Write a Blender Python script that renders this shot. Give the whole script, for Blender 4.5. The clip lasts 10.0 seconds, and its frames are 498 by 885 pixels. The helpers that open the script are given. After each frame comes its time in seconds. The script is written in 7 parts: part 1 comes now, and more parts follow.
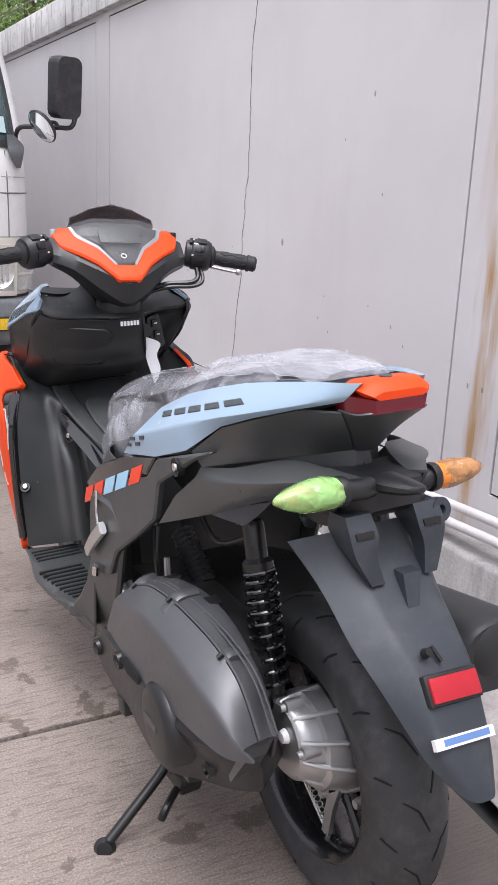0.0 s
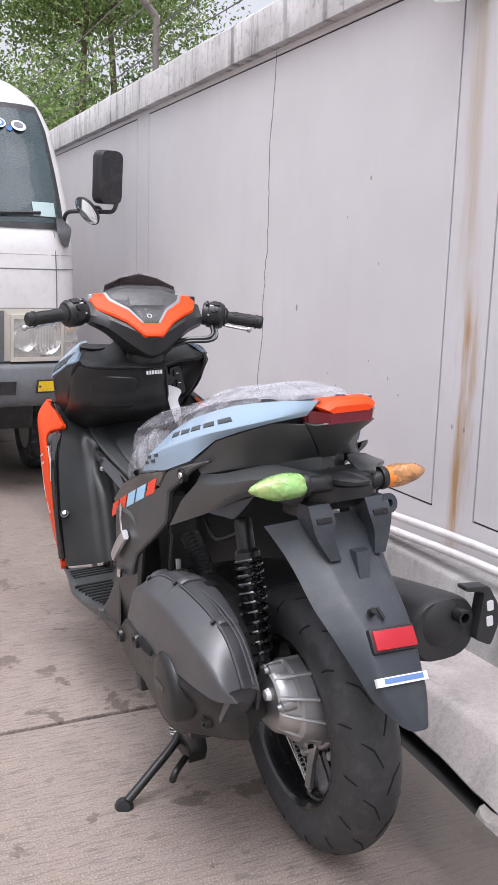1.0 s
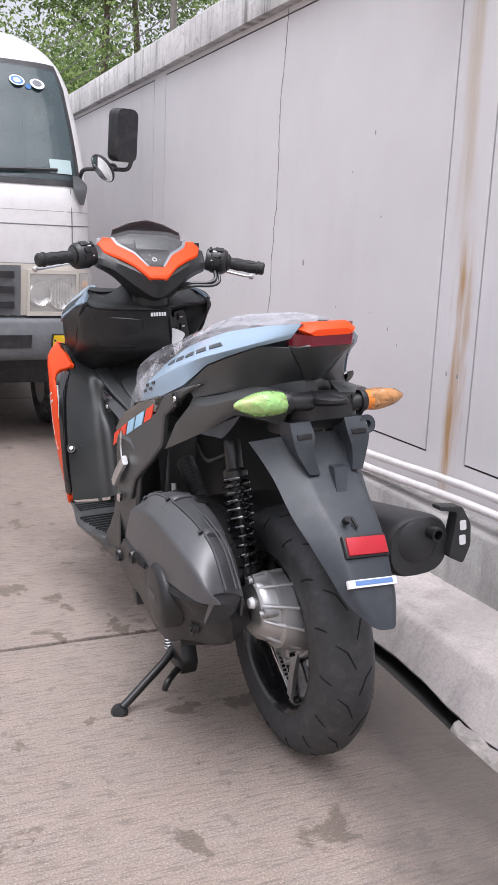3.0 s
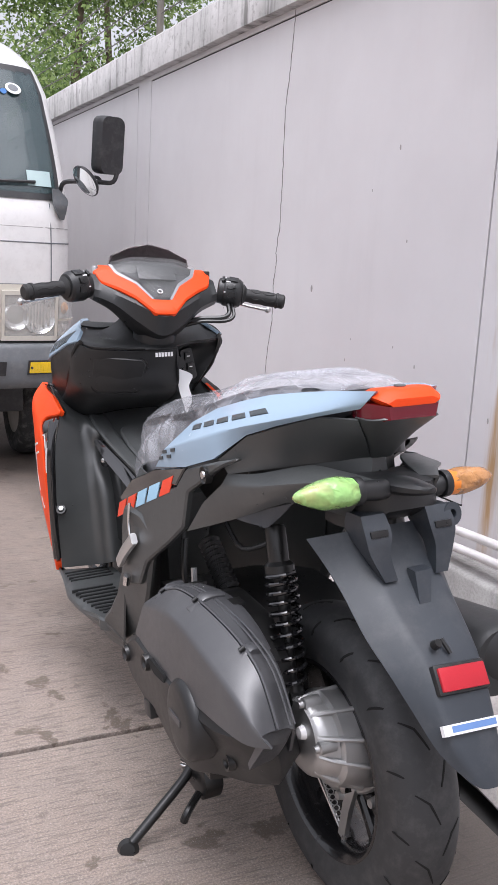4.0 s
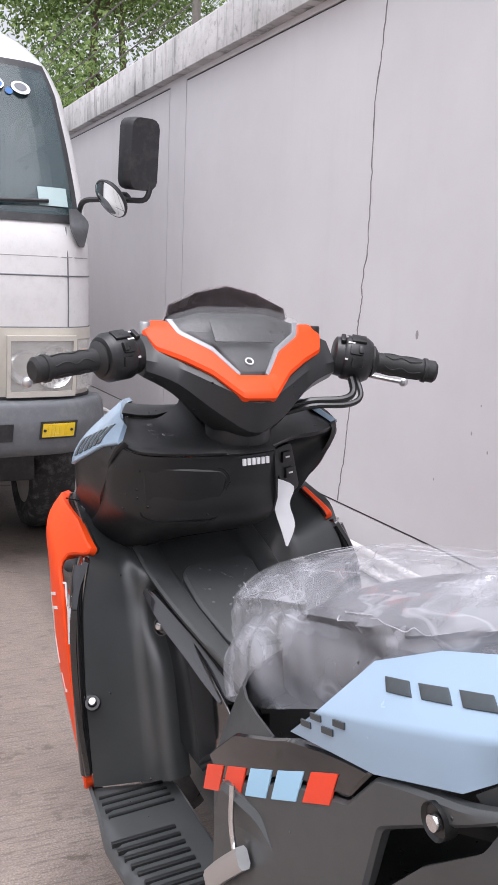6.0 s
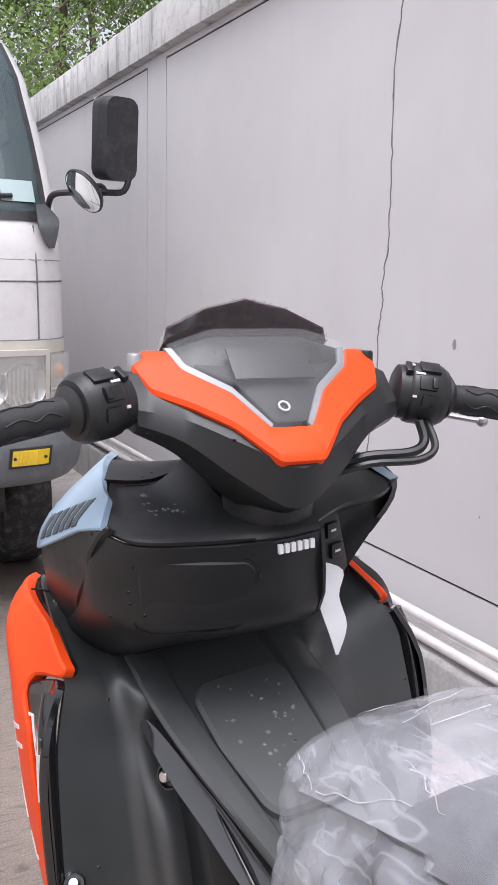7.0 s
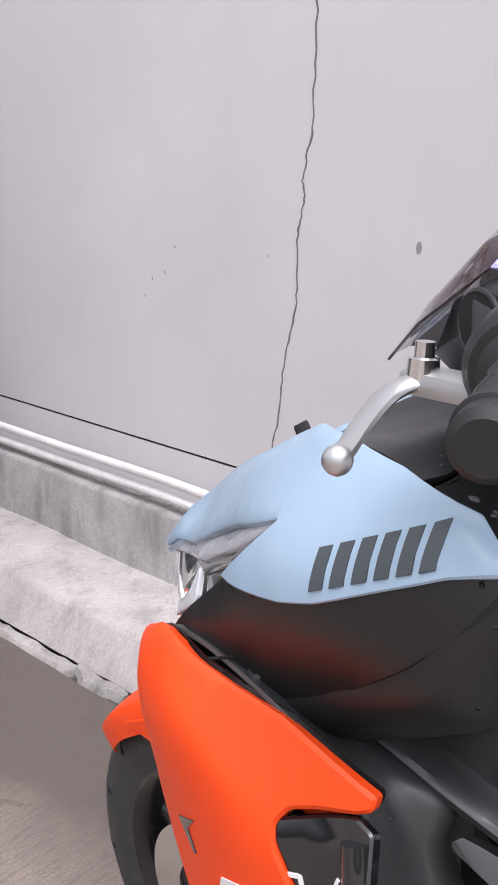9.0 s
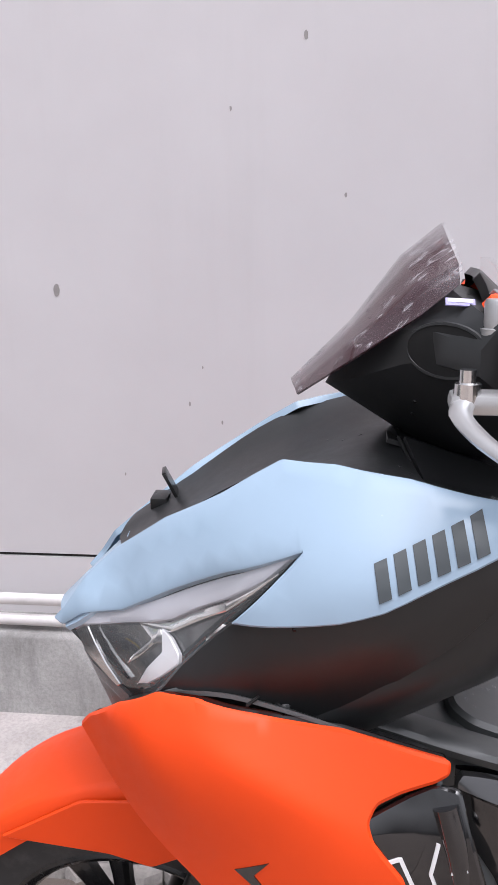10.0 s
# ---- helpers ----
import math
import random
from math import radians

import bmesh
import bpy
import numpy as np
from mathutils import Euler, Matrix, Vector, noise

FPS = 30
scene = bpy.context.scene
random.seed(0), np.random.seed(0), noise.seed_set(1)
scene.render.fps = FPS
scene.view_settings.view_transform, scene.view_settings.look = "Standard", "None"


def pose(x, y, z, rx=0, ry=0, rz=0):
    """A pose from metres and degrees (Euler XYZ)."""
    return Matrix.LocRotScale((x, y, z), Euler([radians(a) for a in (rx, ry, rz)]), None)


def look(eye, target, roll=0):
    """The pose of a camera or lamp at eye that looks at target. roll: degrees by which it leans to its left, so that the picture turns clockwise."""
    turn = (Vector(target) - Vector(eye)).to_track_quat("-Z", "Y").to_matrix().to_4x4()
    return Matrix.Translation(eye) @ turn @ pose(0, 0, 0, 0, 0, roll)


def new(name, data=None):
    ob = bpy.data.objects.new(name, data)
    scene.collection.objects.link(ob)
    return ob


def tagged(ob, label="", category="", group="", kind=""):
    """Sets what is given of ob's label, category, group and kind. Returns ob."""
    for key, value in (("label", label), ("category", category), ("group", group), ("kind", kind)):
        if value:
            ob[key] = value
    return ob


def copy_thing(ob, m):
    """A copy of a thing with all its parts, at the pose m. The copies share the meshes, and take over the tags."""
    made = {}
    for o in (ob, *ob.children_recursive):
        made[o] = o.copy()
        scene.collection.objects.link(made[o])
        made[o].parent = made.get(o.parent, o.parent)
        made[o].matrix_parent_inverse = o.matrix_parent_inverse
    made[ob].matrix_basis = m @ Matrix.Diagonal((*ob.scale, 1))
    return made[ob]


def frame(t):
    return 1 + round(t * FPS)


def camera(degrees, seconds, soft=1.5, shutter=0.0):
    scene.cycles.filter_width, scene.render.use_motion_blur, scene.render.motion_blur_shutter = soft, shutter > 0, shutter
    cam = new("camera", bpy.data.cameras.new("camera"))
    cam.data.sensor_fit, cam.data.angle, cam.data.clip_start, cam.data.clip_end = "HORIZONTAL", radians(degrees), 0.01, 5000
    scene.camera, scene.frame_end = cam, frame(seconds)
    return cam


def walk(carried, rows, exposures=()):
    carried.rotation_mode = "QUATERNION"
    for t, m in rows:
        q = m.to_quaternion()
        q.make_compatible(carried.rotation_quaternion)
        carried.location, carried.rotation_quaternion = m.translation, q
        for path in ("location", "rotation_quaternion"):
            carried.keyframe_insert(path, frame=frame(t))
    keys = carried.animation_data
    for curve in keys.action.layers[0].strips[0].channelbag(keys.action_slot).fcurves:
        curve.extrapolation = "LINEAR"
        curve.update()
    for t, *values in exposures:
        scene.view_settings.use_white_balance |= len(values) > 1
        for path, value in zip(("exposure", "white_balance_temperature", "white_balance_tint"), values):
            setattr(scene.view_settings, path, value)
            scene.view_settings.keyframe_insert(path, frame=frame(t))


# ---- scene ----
cam = camera(31.1, 10.0)
PATH = [
    (0, (0.525, 0.345, 1.234), (1.437, 2.043, 0.699), 2.6),
    (0.5, (0.535, 0.156, 1.232), (1.346, 1.933, 0.806), 2.6),
    (1, (0.453, -0.04, 1.21), (1.285, 1.739, 0.834), 1.7),
    (1.5, (0.428, -0.182, 1.19), (1.26, 1.597, 0.814), 2.2),
    (2, (0.456, -0.253, 1.137), (1.264, 1.537, 0.758), 2.5),
    (2.2, (0.452, -0.272, 1.119), (1.245, 1.525, 0.741), 2.3),
    (3.3, (0.464, -0.076, 1.14), (1.252, 1.708, 0.699), 2.5),
    (3.5, (0.46, 0.029, 1.156), (1.282, 1.801, 0.724), 2.9),
    (4, (0.484, 0.231, 1.174), (1.342, 1.991, 0.768), 3.0),
    (4.5, (0.588, 0.483, 1.18), (1.435, 2.253, 0.79), 2.7),
    (5, (0.648, 0.681, 1.193), (1.486, 2.457, 0.814), 2.7),
    (5.5, (0.651, 0.932, 1.206), (1.487, 2.712, 0.837), 2.6),
    (5.7, (0.651, 1.018, 1.203), (1.492, 2.797, 0.843), 2.6),
    (6.8, (0.802, 1.496, 1.221), (1.633, 3.278, 0.852), 0.7),
    (7, (0.805, 1.578, 1.221), (1.679, 3.34, 0.855), 1.1),
    (7.5, (0.76, 1.724, 1.236), (1.699, 3.45, 0.862), 1.4),
    (8, (0.683, 1.889, 1.214), (1.659, 3.581, 0.786), 1.0),
    (8.5, (0.661, 2.094, 1.178), (1.768, 3.68, 0.67), 0.9),
    (9, (0.576, 2.301, 1.171), (2.006, 3.59, 0.628), 1.8),
    (9.5, (0.414, 2.47, 1.204), (2.184, 3.26, 0.712), 0.7),
    (10, (0.364, 2.689, 1.193), (2.292, 2.93, 0.722), -0.8),
]
walk(cam, [(t, look(eye, target, roll)) for t, eye, target, roll in PATH], exposures=[(0, 0.13, 6150, 16)])

# ---------------------------------------------------------------- light: bright overcast
world = bpy.data.worlds.new("sky")
scene.world = world
world.use_nodes = True
_n, _l = world.node_tree.nodes, world.node_tree.links
sky = _n.new("ShaderNodeTexSky")
sky.sky_type = "NISHITA"
sky.sun_disc = False
sky.sun_elevation, sky.sun_rotation = radians(76), radians(215)
sky.air_density, sky.dust_density, sky.ozone_density = 1.0, 6.0, 0.5
pale = _n.new("ShaderNodeHueSaturation")
pale.inputs["Saturation"].default_value = 0.12
pale.inputs["Value"].default_value = 1.6
_l.new(sky.outputs[0], pale.inputs["Color"])
_l.new(pale.outputs[0], _n["Background"].inputs[0])
_n["Background"].inputs[1].default_value = 0.15
sun = new("sun", bpy.data.lights.new("sun", "SUN"))
sun.data.energy, sun.data.angle, sun.data.color = 0.8, radians(60), (1.0, 0.97, 0.94)
sun.matrix_world = look((-1.3, -1.8, 9), (0, 0, 0))

import mathutils.geometry


# ---------------------------------------------------------------- mesh helpers
def crs(pts, n):
    """Catmull-Rom points through pts, n steps a span."""
    P = [Vector(p) for p in pts]
    out = []
    for i in range(len(P) - 1):
        a, b, c, d = P[max(i - 1, 0)], P[i], P[i + 1], P[min(i + 2, len(P) - 1)]
        for k in range(n):
            t = k / n
            out.append(0.5 * (2 * b + (c - a) * t + (2 * a - 5 * b + 4 * c - d) * t * t + (3 * b - a - 3 * c + d) * t ** 3))
    out.append(P[-1])
    return out


def lin(pts, n):
    P = [Vector(p) for p in pts]
    return [P[i].lerp(P[i + 1], k / n) for i in range(len(P) - 1) for k in range(n)] + [P[-1]]


def flip_copy(bm):
    """Mirror across the scooter's middle plane."""
    b2 = bm.copy()
    for v in b2.verts:
        v.co.x = -v.co.x
    bmesh.ops.reverse_faces(b2, faces=b2.faces[:])
    return b2


def grid_mesh(bm, rows, closed=False):
    V = [[bm.verts.new(p) for p in r] for r in rows]
    n = len(rows[0])
    for i in range(len(rows) - 1):
        for j in range(n if closed else n - 1):
            k = (j + 1) % n
            bm.faces.new((V[i][j], V[i][k], V[i + 1][k], V[i + 1][j]))
    return V


def patch(G, nu=4, nv=4, thick=0.003, straight=False):
    """A curved panel through a grid of points, with thickness on its inner side."""
    bm = bmesh.new()
    f = lin if straight else crs
    R = [f(r, nv) for r in G]
    cols = [f([r[j] for r in R], nu) for j in range(len(R[0]))]
    rows = [[c[i] for c in cols] for i in range(len(cols[0]))]
    grid_mesh(bm, rows)
    if thick:
        bmesh.ops.recalc_face_normals(bm, faces=bm.faces[:])
        bm.normal_update()
        old = bm.verts[:]
        mid = sum((v.co for v in old), Vector()) / len(old)
        nrm = {v: v.normal.copy() for v in old}
        s = sum((n.dot(Vector((v.co.x, 0, 0.3 * (v.co.z - mid.z)))) for v, n in nrm.items()))
        sg = -1 if s > 0 else 1
        edge = [e for e in bm.edges if e.is_boundary]
        new_v = {v: bm.verts.new(v.co + sg * thick * nrm[v]) for v in old}
        for fc in bm.faces[:]:
            bm.faces.new([new_v[v] for v in reversed(fc.verts)])
        for e in edge:
            a, b = e.verts
            bm.faces.new((a, b, new_v[b], new_v[a]))
        bmesh.ops.recalc_face_normals(bm, faces=bm.faces[:])
    return bm


def facets(lines, n=4, fold=0.006, thick=0.005, core=(0, 0, 0.8), straight=False):
    """A moulded panel of flat facets: polylines laid side by side, with softened folds along the inner ones. core: a place behind the panel."""
    cols = [(lin if straight else crs)(l, n) for l in lines]
    rows = []
    for i in range(len(cols[0])):
        P = [c[i] for c in cols]
        row = [P[0]]
        for a, b, c in zip(P, P[1:], P[2:]):
            p, q = b + (a - b).normalized() * min(fold, 0.4 * (a - b).length), b + (c - b).normalized() * min(fold, 0.4 * (c - b).length)
            row += [row[-1].lerp(p, 0.5), p, (p + q) * 0.25 + b * 0.5, q]
        row += [row[-1].lerp(P[-1], 0.5), P[-1]]
        rows.append(row)
    bm = bmesh.new()
    grid_mesh(bm, rows)
    bmesh.ops.recalc_face_normals(bm, faces=bm.faces[:])
    core = Vector(core)
    if sum(f.normal.dot(f.calc_center_median() - core) * f.calc_area() for f in bm.faces) < 0:
        bmesh.ops.reverse_faces(bm, faces=bm.faces[:])
    bm.normal_update()
    old, rim = bm.verts[:], [e for e in bm.edges if e.is_boundary]
    low = {v: bm.verts.new(v.co - v.normal * thick) for v in old}
    for f in bm.faces[:]:
        bm.faces.new([low[v] for v in reversed(f.verts)])
    for e in rim:
        a, b = e.verts
        bm.faces.new((a, b, low[b], low[a]))
    bmesh.ops.recalc_face_normals(bm, faces=bm.faces[:])
    return bm


def loft(secs, n=3, caps=True, straight=False):
    """A solid through closed sections with the same number of points."""
    bm = bmesh.new()
    f = lin if straight else crs
    cols = [f([s[j] for s in secs], n) for j in range(len(secs[0]))]
    rows = [[c[i] for c in cols] for i in range(len(cols[0]))]
    V = grid_mesh(bm, rows, True)
    if caps:
        bm.faces.new(V[0][::-1])
        bm.faces.new(V[-1])
    bmesh.ops.recalc_face_normals(bm, faces=bm.faces[:])
    return bm


def tube(pts, r, seg=10, n=4, caps=True, taper=None):
    P = crs(pts, n) if n > 1 else [Vector(p) for p in pts]
    bm = bmesh.new()
    rows, up = [], None
    for i, p in enumerate(P):
        d = (P[min(i + 1, len(P) - 1)] - P[max(i - 1, 0)]).normalized()
        if up is None:
            up = d.orthogonal().normalized()
        up = (up - d * up.dot(d)).normalized()
        sd = d.cross(up)
        rr = r if taper is None else r + (taper - r) * i / (len(P) - 1)
        rows.append([p + rr * (math.cos(a) * up + math.sin(a) * sd) for a in [2 * math.pi * k / seg for k in range(seg)]])
    V = grid_mesh(bm, rows, True)
    if caps:
        bm.faces.new(V[0][::-1])
        bm.faces.new(V[-1])
    bmesh.ops.recalc_face_normals(bm, faces=bm.faces[:])
    return bm


def lathe(profile, m=Matrix(), seg=40, closed=False):
    """Profile of (radius, along) turned round the local z axis, then placed by m."""
    bm = bmesh.new()
    rows = [[m @ Vector((r * math.cos(a), r * math.sin(a), h)) for r, h in profile] for a in [2 * math.pi * k / seg for k in range(seg)]]
    rows.append(rows[0])
    if closed:
        rows = [r + [r[0]] for r in rows]
    grid_mesh(bm, rows)
    bmesh.ops.remove_doubles(bm, verts=bm.verts[:], dist=1e-5)
    bmesh.ops.recalc_face_normals(bm, faces=bm.faces[:])
    return bm


def block(x0, x1, y0, y1, z0, z1, bevel=0.004, seg=2):
    bm = bmesh.new()
    bmesh.ops.create_cube(bm, size=1)
    for v in bm.verts:
        v.co = Vector(((x0 + x1) / 2 + v.co.x * (x1 - x0), (y0 + y1) / 2 + v.co.y * (y1 - y0), (z0 + z1) / 2 + v.co.z * (z1 - z0)))
    if bevel:
        bmesh.ops.bevel(bm, geom=bm.edges[:], offset=bevel, segments=seg, affect="EDGES", profile=0.6)
    return bm


def prism(outline, axis, a, b, bevel=0.0, seg=2):
    """A flat outline of pairs pushed along x, y or z from a to b."""
    bm = bmesh.new()
    put = {"x": lambda p, h: (h, p[0], p[1]), "y": lambda p, h: (p[0], h, p[1]), "z": lambda p, h: (p[0], p[1], h)}[axis]
    A, B = [bm.verts.new(put(p, a)) for p in outline], [bm.verts.new(put(p, b)) for p in outline]
    bm.faces.new(A)
    bm.faces.new(B[::-1])
    for i in range(len(A)):
        j = (i + 1) % len(A)
        bm.faces.new((A[i], B[i], B[j], A[j]))
    bmesh.ops.recalc_face_normals(bm, faces=bm.faces[:])
    if bevel:
        bmesh.ops.bevel(bm, geom=bm.edges[:], offset=bevel, segments=seg, affect="EDGES", profile=0.6)
    return bm


def join(*bms):
    out = bmesh.new()
    for b in bms:
        me = bpy.data.meshes.new("tmp")
        b.to_mesh(me)
        out.from_mesh(me)
        bpy.data.meshes.remove(me)
    return out


def moved(bm, m):
    bmesh.ops.transform(bm, matrix=m, verts=bm.verts[:])
    return bm


def mesh_of(name, bm, mat, sharp=38):
    for f in bm.faces:
        f.smooth = True
    for e in bm.edges:
        e.smooth = len(e.link_faces) == 2 and e.calc_face_angle(0) < radians(sharp)
    me = bpy.data.meshes.new(name)
    bm.to_mesh(me)
    bm.free()
    me.materials.append(mat)
    return me


def part(name, bm, mat, parent=None, label="", sharp=38):
    ob = new(name, mesh_of(name, bm, mat, sharp))
    if parent:
        ob.parent = parent
    return tagged(ob, label)


def thing(name, label, category, m=Matrix(), group="", kind=""):
    ob = new(name)
    ob.empty_display_size = 0.1
    ob.matrix_world = m
    return tagged(ob, label, category, group, kind)


def setting(name, bm, mat, label, sharp=38):
    return tagged(part(name, bm, mat, None, "", sharp), label, kind="structure")


# ---------------------------------------------------------------- materials
class Mat:
    """Small wrapper to write node materials line by line."""
    def __init__(self, name, color=(0.5, 0.5, 0.5), rough=0.5, metal=0.0, **more):
        self.m = bpy.data.materials.new(name)
        self.m.use_nodes = True
        self.n, self.l = self.m.node_tree.nodes, self.m.node_tree.links
        self.b = self.n["Principled BSDF"]
        self.b.inputs["Base Color"].default_value = (*color, 1)
        self.b.inputs["Roughness"].default_value = rough
        self.b.inputs["Metallic"].default_value = metal
        for k, v in more.items():
            self.b.inputs[k.replace("_", " ")].default_value = v
        self.co = self.n.new("ShaderNodeTexCoord").outputs["Object"]

    def scaled(self, sx, sy, sz, src=None):
        mp = self.n.new("ShaderNodeMapping")
        mp.inputs["Scale"].default_value = (sx, sy, sz)
        self.l.new(src or self.co, mp.inputs[0])
        return mp.outputs[0]

    def noise(self, scale, detail=4, rough=0.6, src=None, distortion=0.0):
        nd = self.n.new("ShaderNodeTexNoise")
        nd.inputs["Scale"].default_value, nd.inputs["Detail"].default_value = scale, detail
        nd.inputs["Roughness"].default_value, nd.inputs["Distortion"].default_value = rough, distortion
        self.l.new(src or self.co, nd.inputs["Vector"])
        return nd.outputs["Fac"]

    def ramp(self, src, *stops):
        nd = self.n.new("ShaderNodeValToRGB")
        e = nd.color_ramp.elements
        while len(e) < len(stops):
            e.new(0.5)
        for el, (p, c) in zip(e, stops):
            el.position = p
            el.color = (*c, 1) if isinstance(c, tuple) else (c, c, c, 1)
        self.l.new(src, nd.inputs[0])
        return nd.outputs[0]

    def mix(self, fac, a, b, mode="MIX"):
        nd = self.n.new("ShaderNodeMix")
        nd.data_type, nd.blend_type = "RGBA", mode
        for s, v in ((nd.inputs[0], fac), (nd.inputs[6], a), (nd.inputs[7], b)):
            if isinstance(v, tuple):
                s.default_value = (*v, 1)
            elif isinstance(v, (int, float)):
                s.default_value = v if s.type == "VALUE" else (v, v, v, 1)
            else:
                self.l.new(v, s)
        return nd.outputs[2]

    def math(self, op, a, b=0.0, c=0.0):
        nd = self.n.new("ShaderNodeMath")
        nd.operation = op
        for s, v in zip(nd.inputs, (a, b, c)):
            if isinstance(v, (int, float)):
                s.default_value = v
            else:
                self.l.new(v, s)
        return nd.outputs[0]

    def axis(self, i):
        nd = self.n.new("ShaderNodeSeparateXYZ")
        self.l.new(self.co, nd.inputs[0])
        return nd.outputs[i]

    def band(self, src, a, b, soft):
        """1 between a and b, fading over soft."""
        up = self.n.new("ShaderNodeMapRange")
        up.inputs[1].default_value, up.inputs[2].default_value = a - soft, a + soft
        self.l.new(src, up.inputs[0])
        dn = self.n.new("ShaderNodeMapRange")
        dn.inputs[1].default_value, dn.inputs[2].default_value = b + soft, b - soft
        self.l.new(src, dn.inputs[0])
        return self.math("MULTIPLY", up.outputs[0], dn.outputs[0])

    def color(self, src):
        self.l.new(src, self.b.inputs["Base Color"])
        return self

    def rough(self, src):
        self.l.new(src, self.b.inputs["Roughness"])
        return self

    def bump(self, src, strength=0.3, dist=0.002, prev=None):
        nd = self.n.new("ShaderNodeBump")
        nd.inputs["Strength"].default_value, nd.inputs["Distance"].default_value = strength, dist
        self.l.new(src, nd.inputs["Height"])
        if prev:
            self.l.new(prev, nd.inputs["Normal"])
        self.l.new(nd.outputs[0], self.b.inputs["Normal"])
        return nd.outputs[0]


def paint(name, color, rough=0.3, vary=0.06, grain=900, bump=0.05, metal=0.0, coat=0.0, dust=0.0, dust_color=(0.35, 0.33, 0.31)):
    """A coloured surface with slight blotches, fine grain and some dust."""
    k = Mat(name, color, rough, metal)
    big = k.noise(7, 3)
    c = k.mix(k.ramp(big, (0.3, 0.0), (0.7, 1.0)), tuple(max(0, v * (1 - vary)) for v in color), tuple(min(1, v * (1 + vary)) for v in color))
    if dust:
        c = k.mix(k.math("MULTIPLY", k.ramp(k.noise(23, 6, 0.7), (0.48, 0.0), (0.8, 1.0)), dust), c, dust_color)
    k.color(c)
    k.rough(k.math("MULTIPLY_ADD", k.noise(60, 5), 0.16, rough - 0.08))
    if bump:
        k.bump(k.noise(grain, 2), bump, 0.001)
    if coat:
        k.b.inputs["Coat Weight"].default_value = coat
        k.b.inputs["Coat Roughness"].default_value = 0.06
    return k.m


# ---------------------------------------------------------------- shaped panels
class Spline2:
    """A smooth surface w(u, v) through scattered places (thin plate)."""
    def __init__(self, pts, lam=1e-4):
        P = np.array(pts, float)
        self.c = P[:, :2]
        n = len(P)
        A = np.zeros((n + 3, n + 3))
        A[:n, :n] = self.kern(np.linalg.norm(self.c[:, None] - self.c[None], axis=2)) + lam * np.eye(n)
        A[:n, n], A[:n, n + 1:], A[n, :n], A[n + 1:, :n] = 1, self.c, 1, self.c.T
        self.w = np.linalg.solve(A, np.r_[P[:, 2], 0, 0, 0])

    def kern(self, r):
        r = np.maximum(r, 1e-9)
        return r * r * np.log(r)

    def __call__(self, u, v):
        r = np.hypot(self.c[:, 0] - u, self.c[:, 1] - v)
        return float(self.kern(r) @ self.w[:-3] + self.w[-3] + self.w[-2] * u + self.w[-1] * v)


def rounded(poly, r, seg=3):
    """Corners of a closed outline cut to arcs."""
    P = [Vector(p).to_2d() for p in poly]
    out = []
    for i, p in enumerate(P):
        a, b = P[i - 1] - p, P[(i + 1) % len(P)] - p
        d = min(r, 0.42 * a.length, 0.42 * b.length)
        s, e = p + a.normalized() * d, p + b.normalized() * d
        for k in range(seg + 1):
            t = k / seg
            out.append((1 - t) ** 2 * s + 2 * t * (1 - t) * p + t * t * e)
    return out


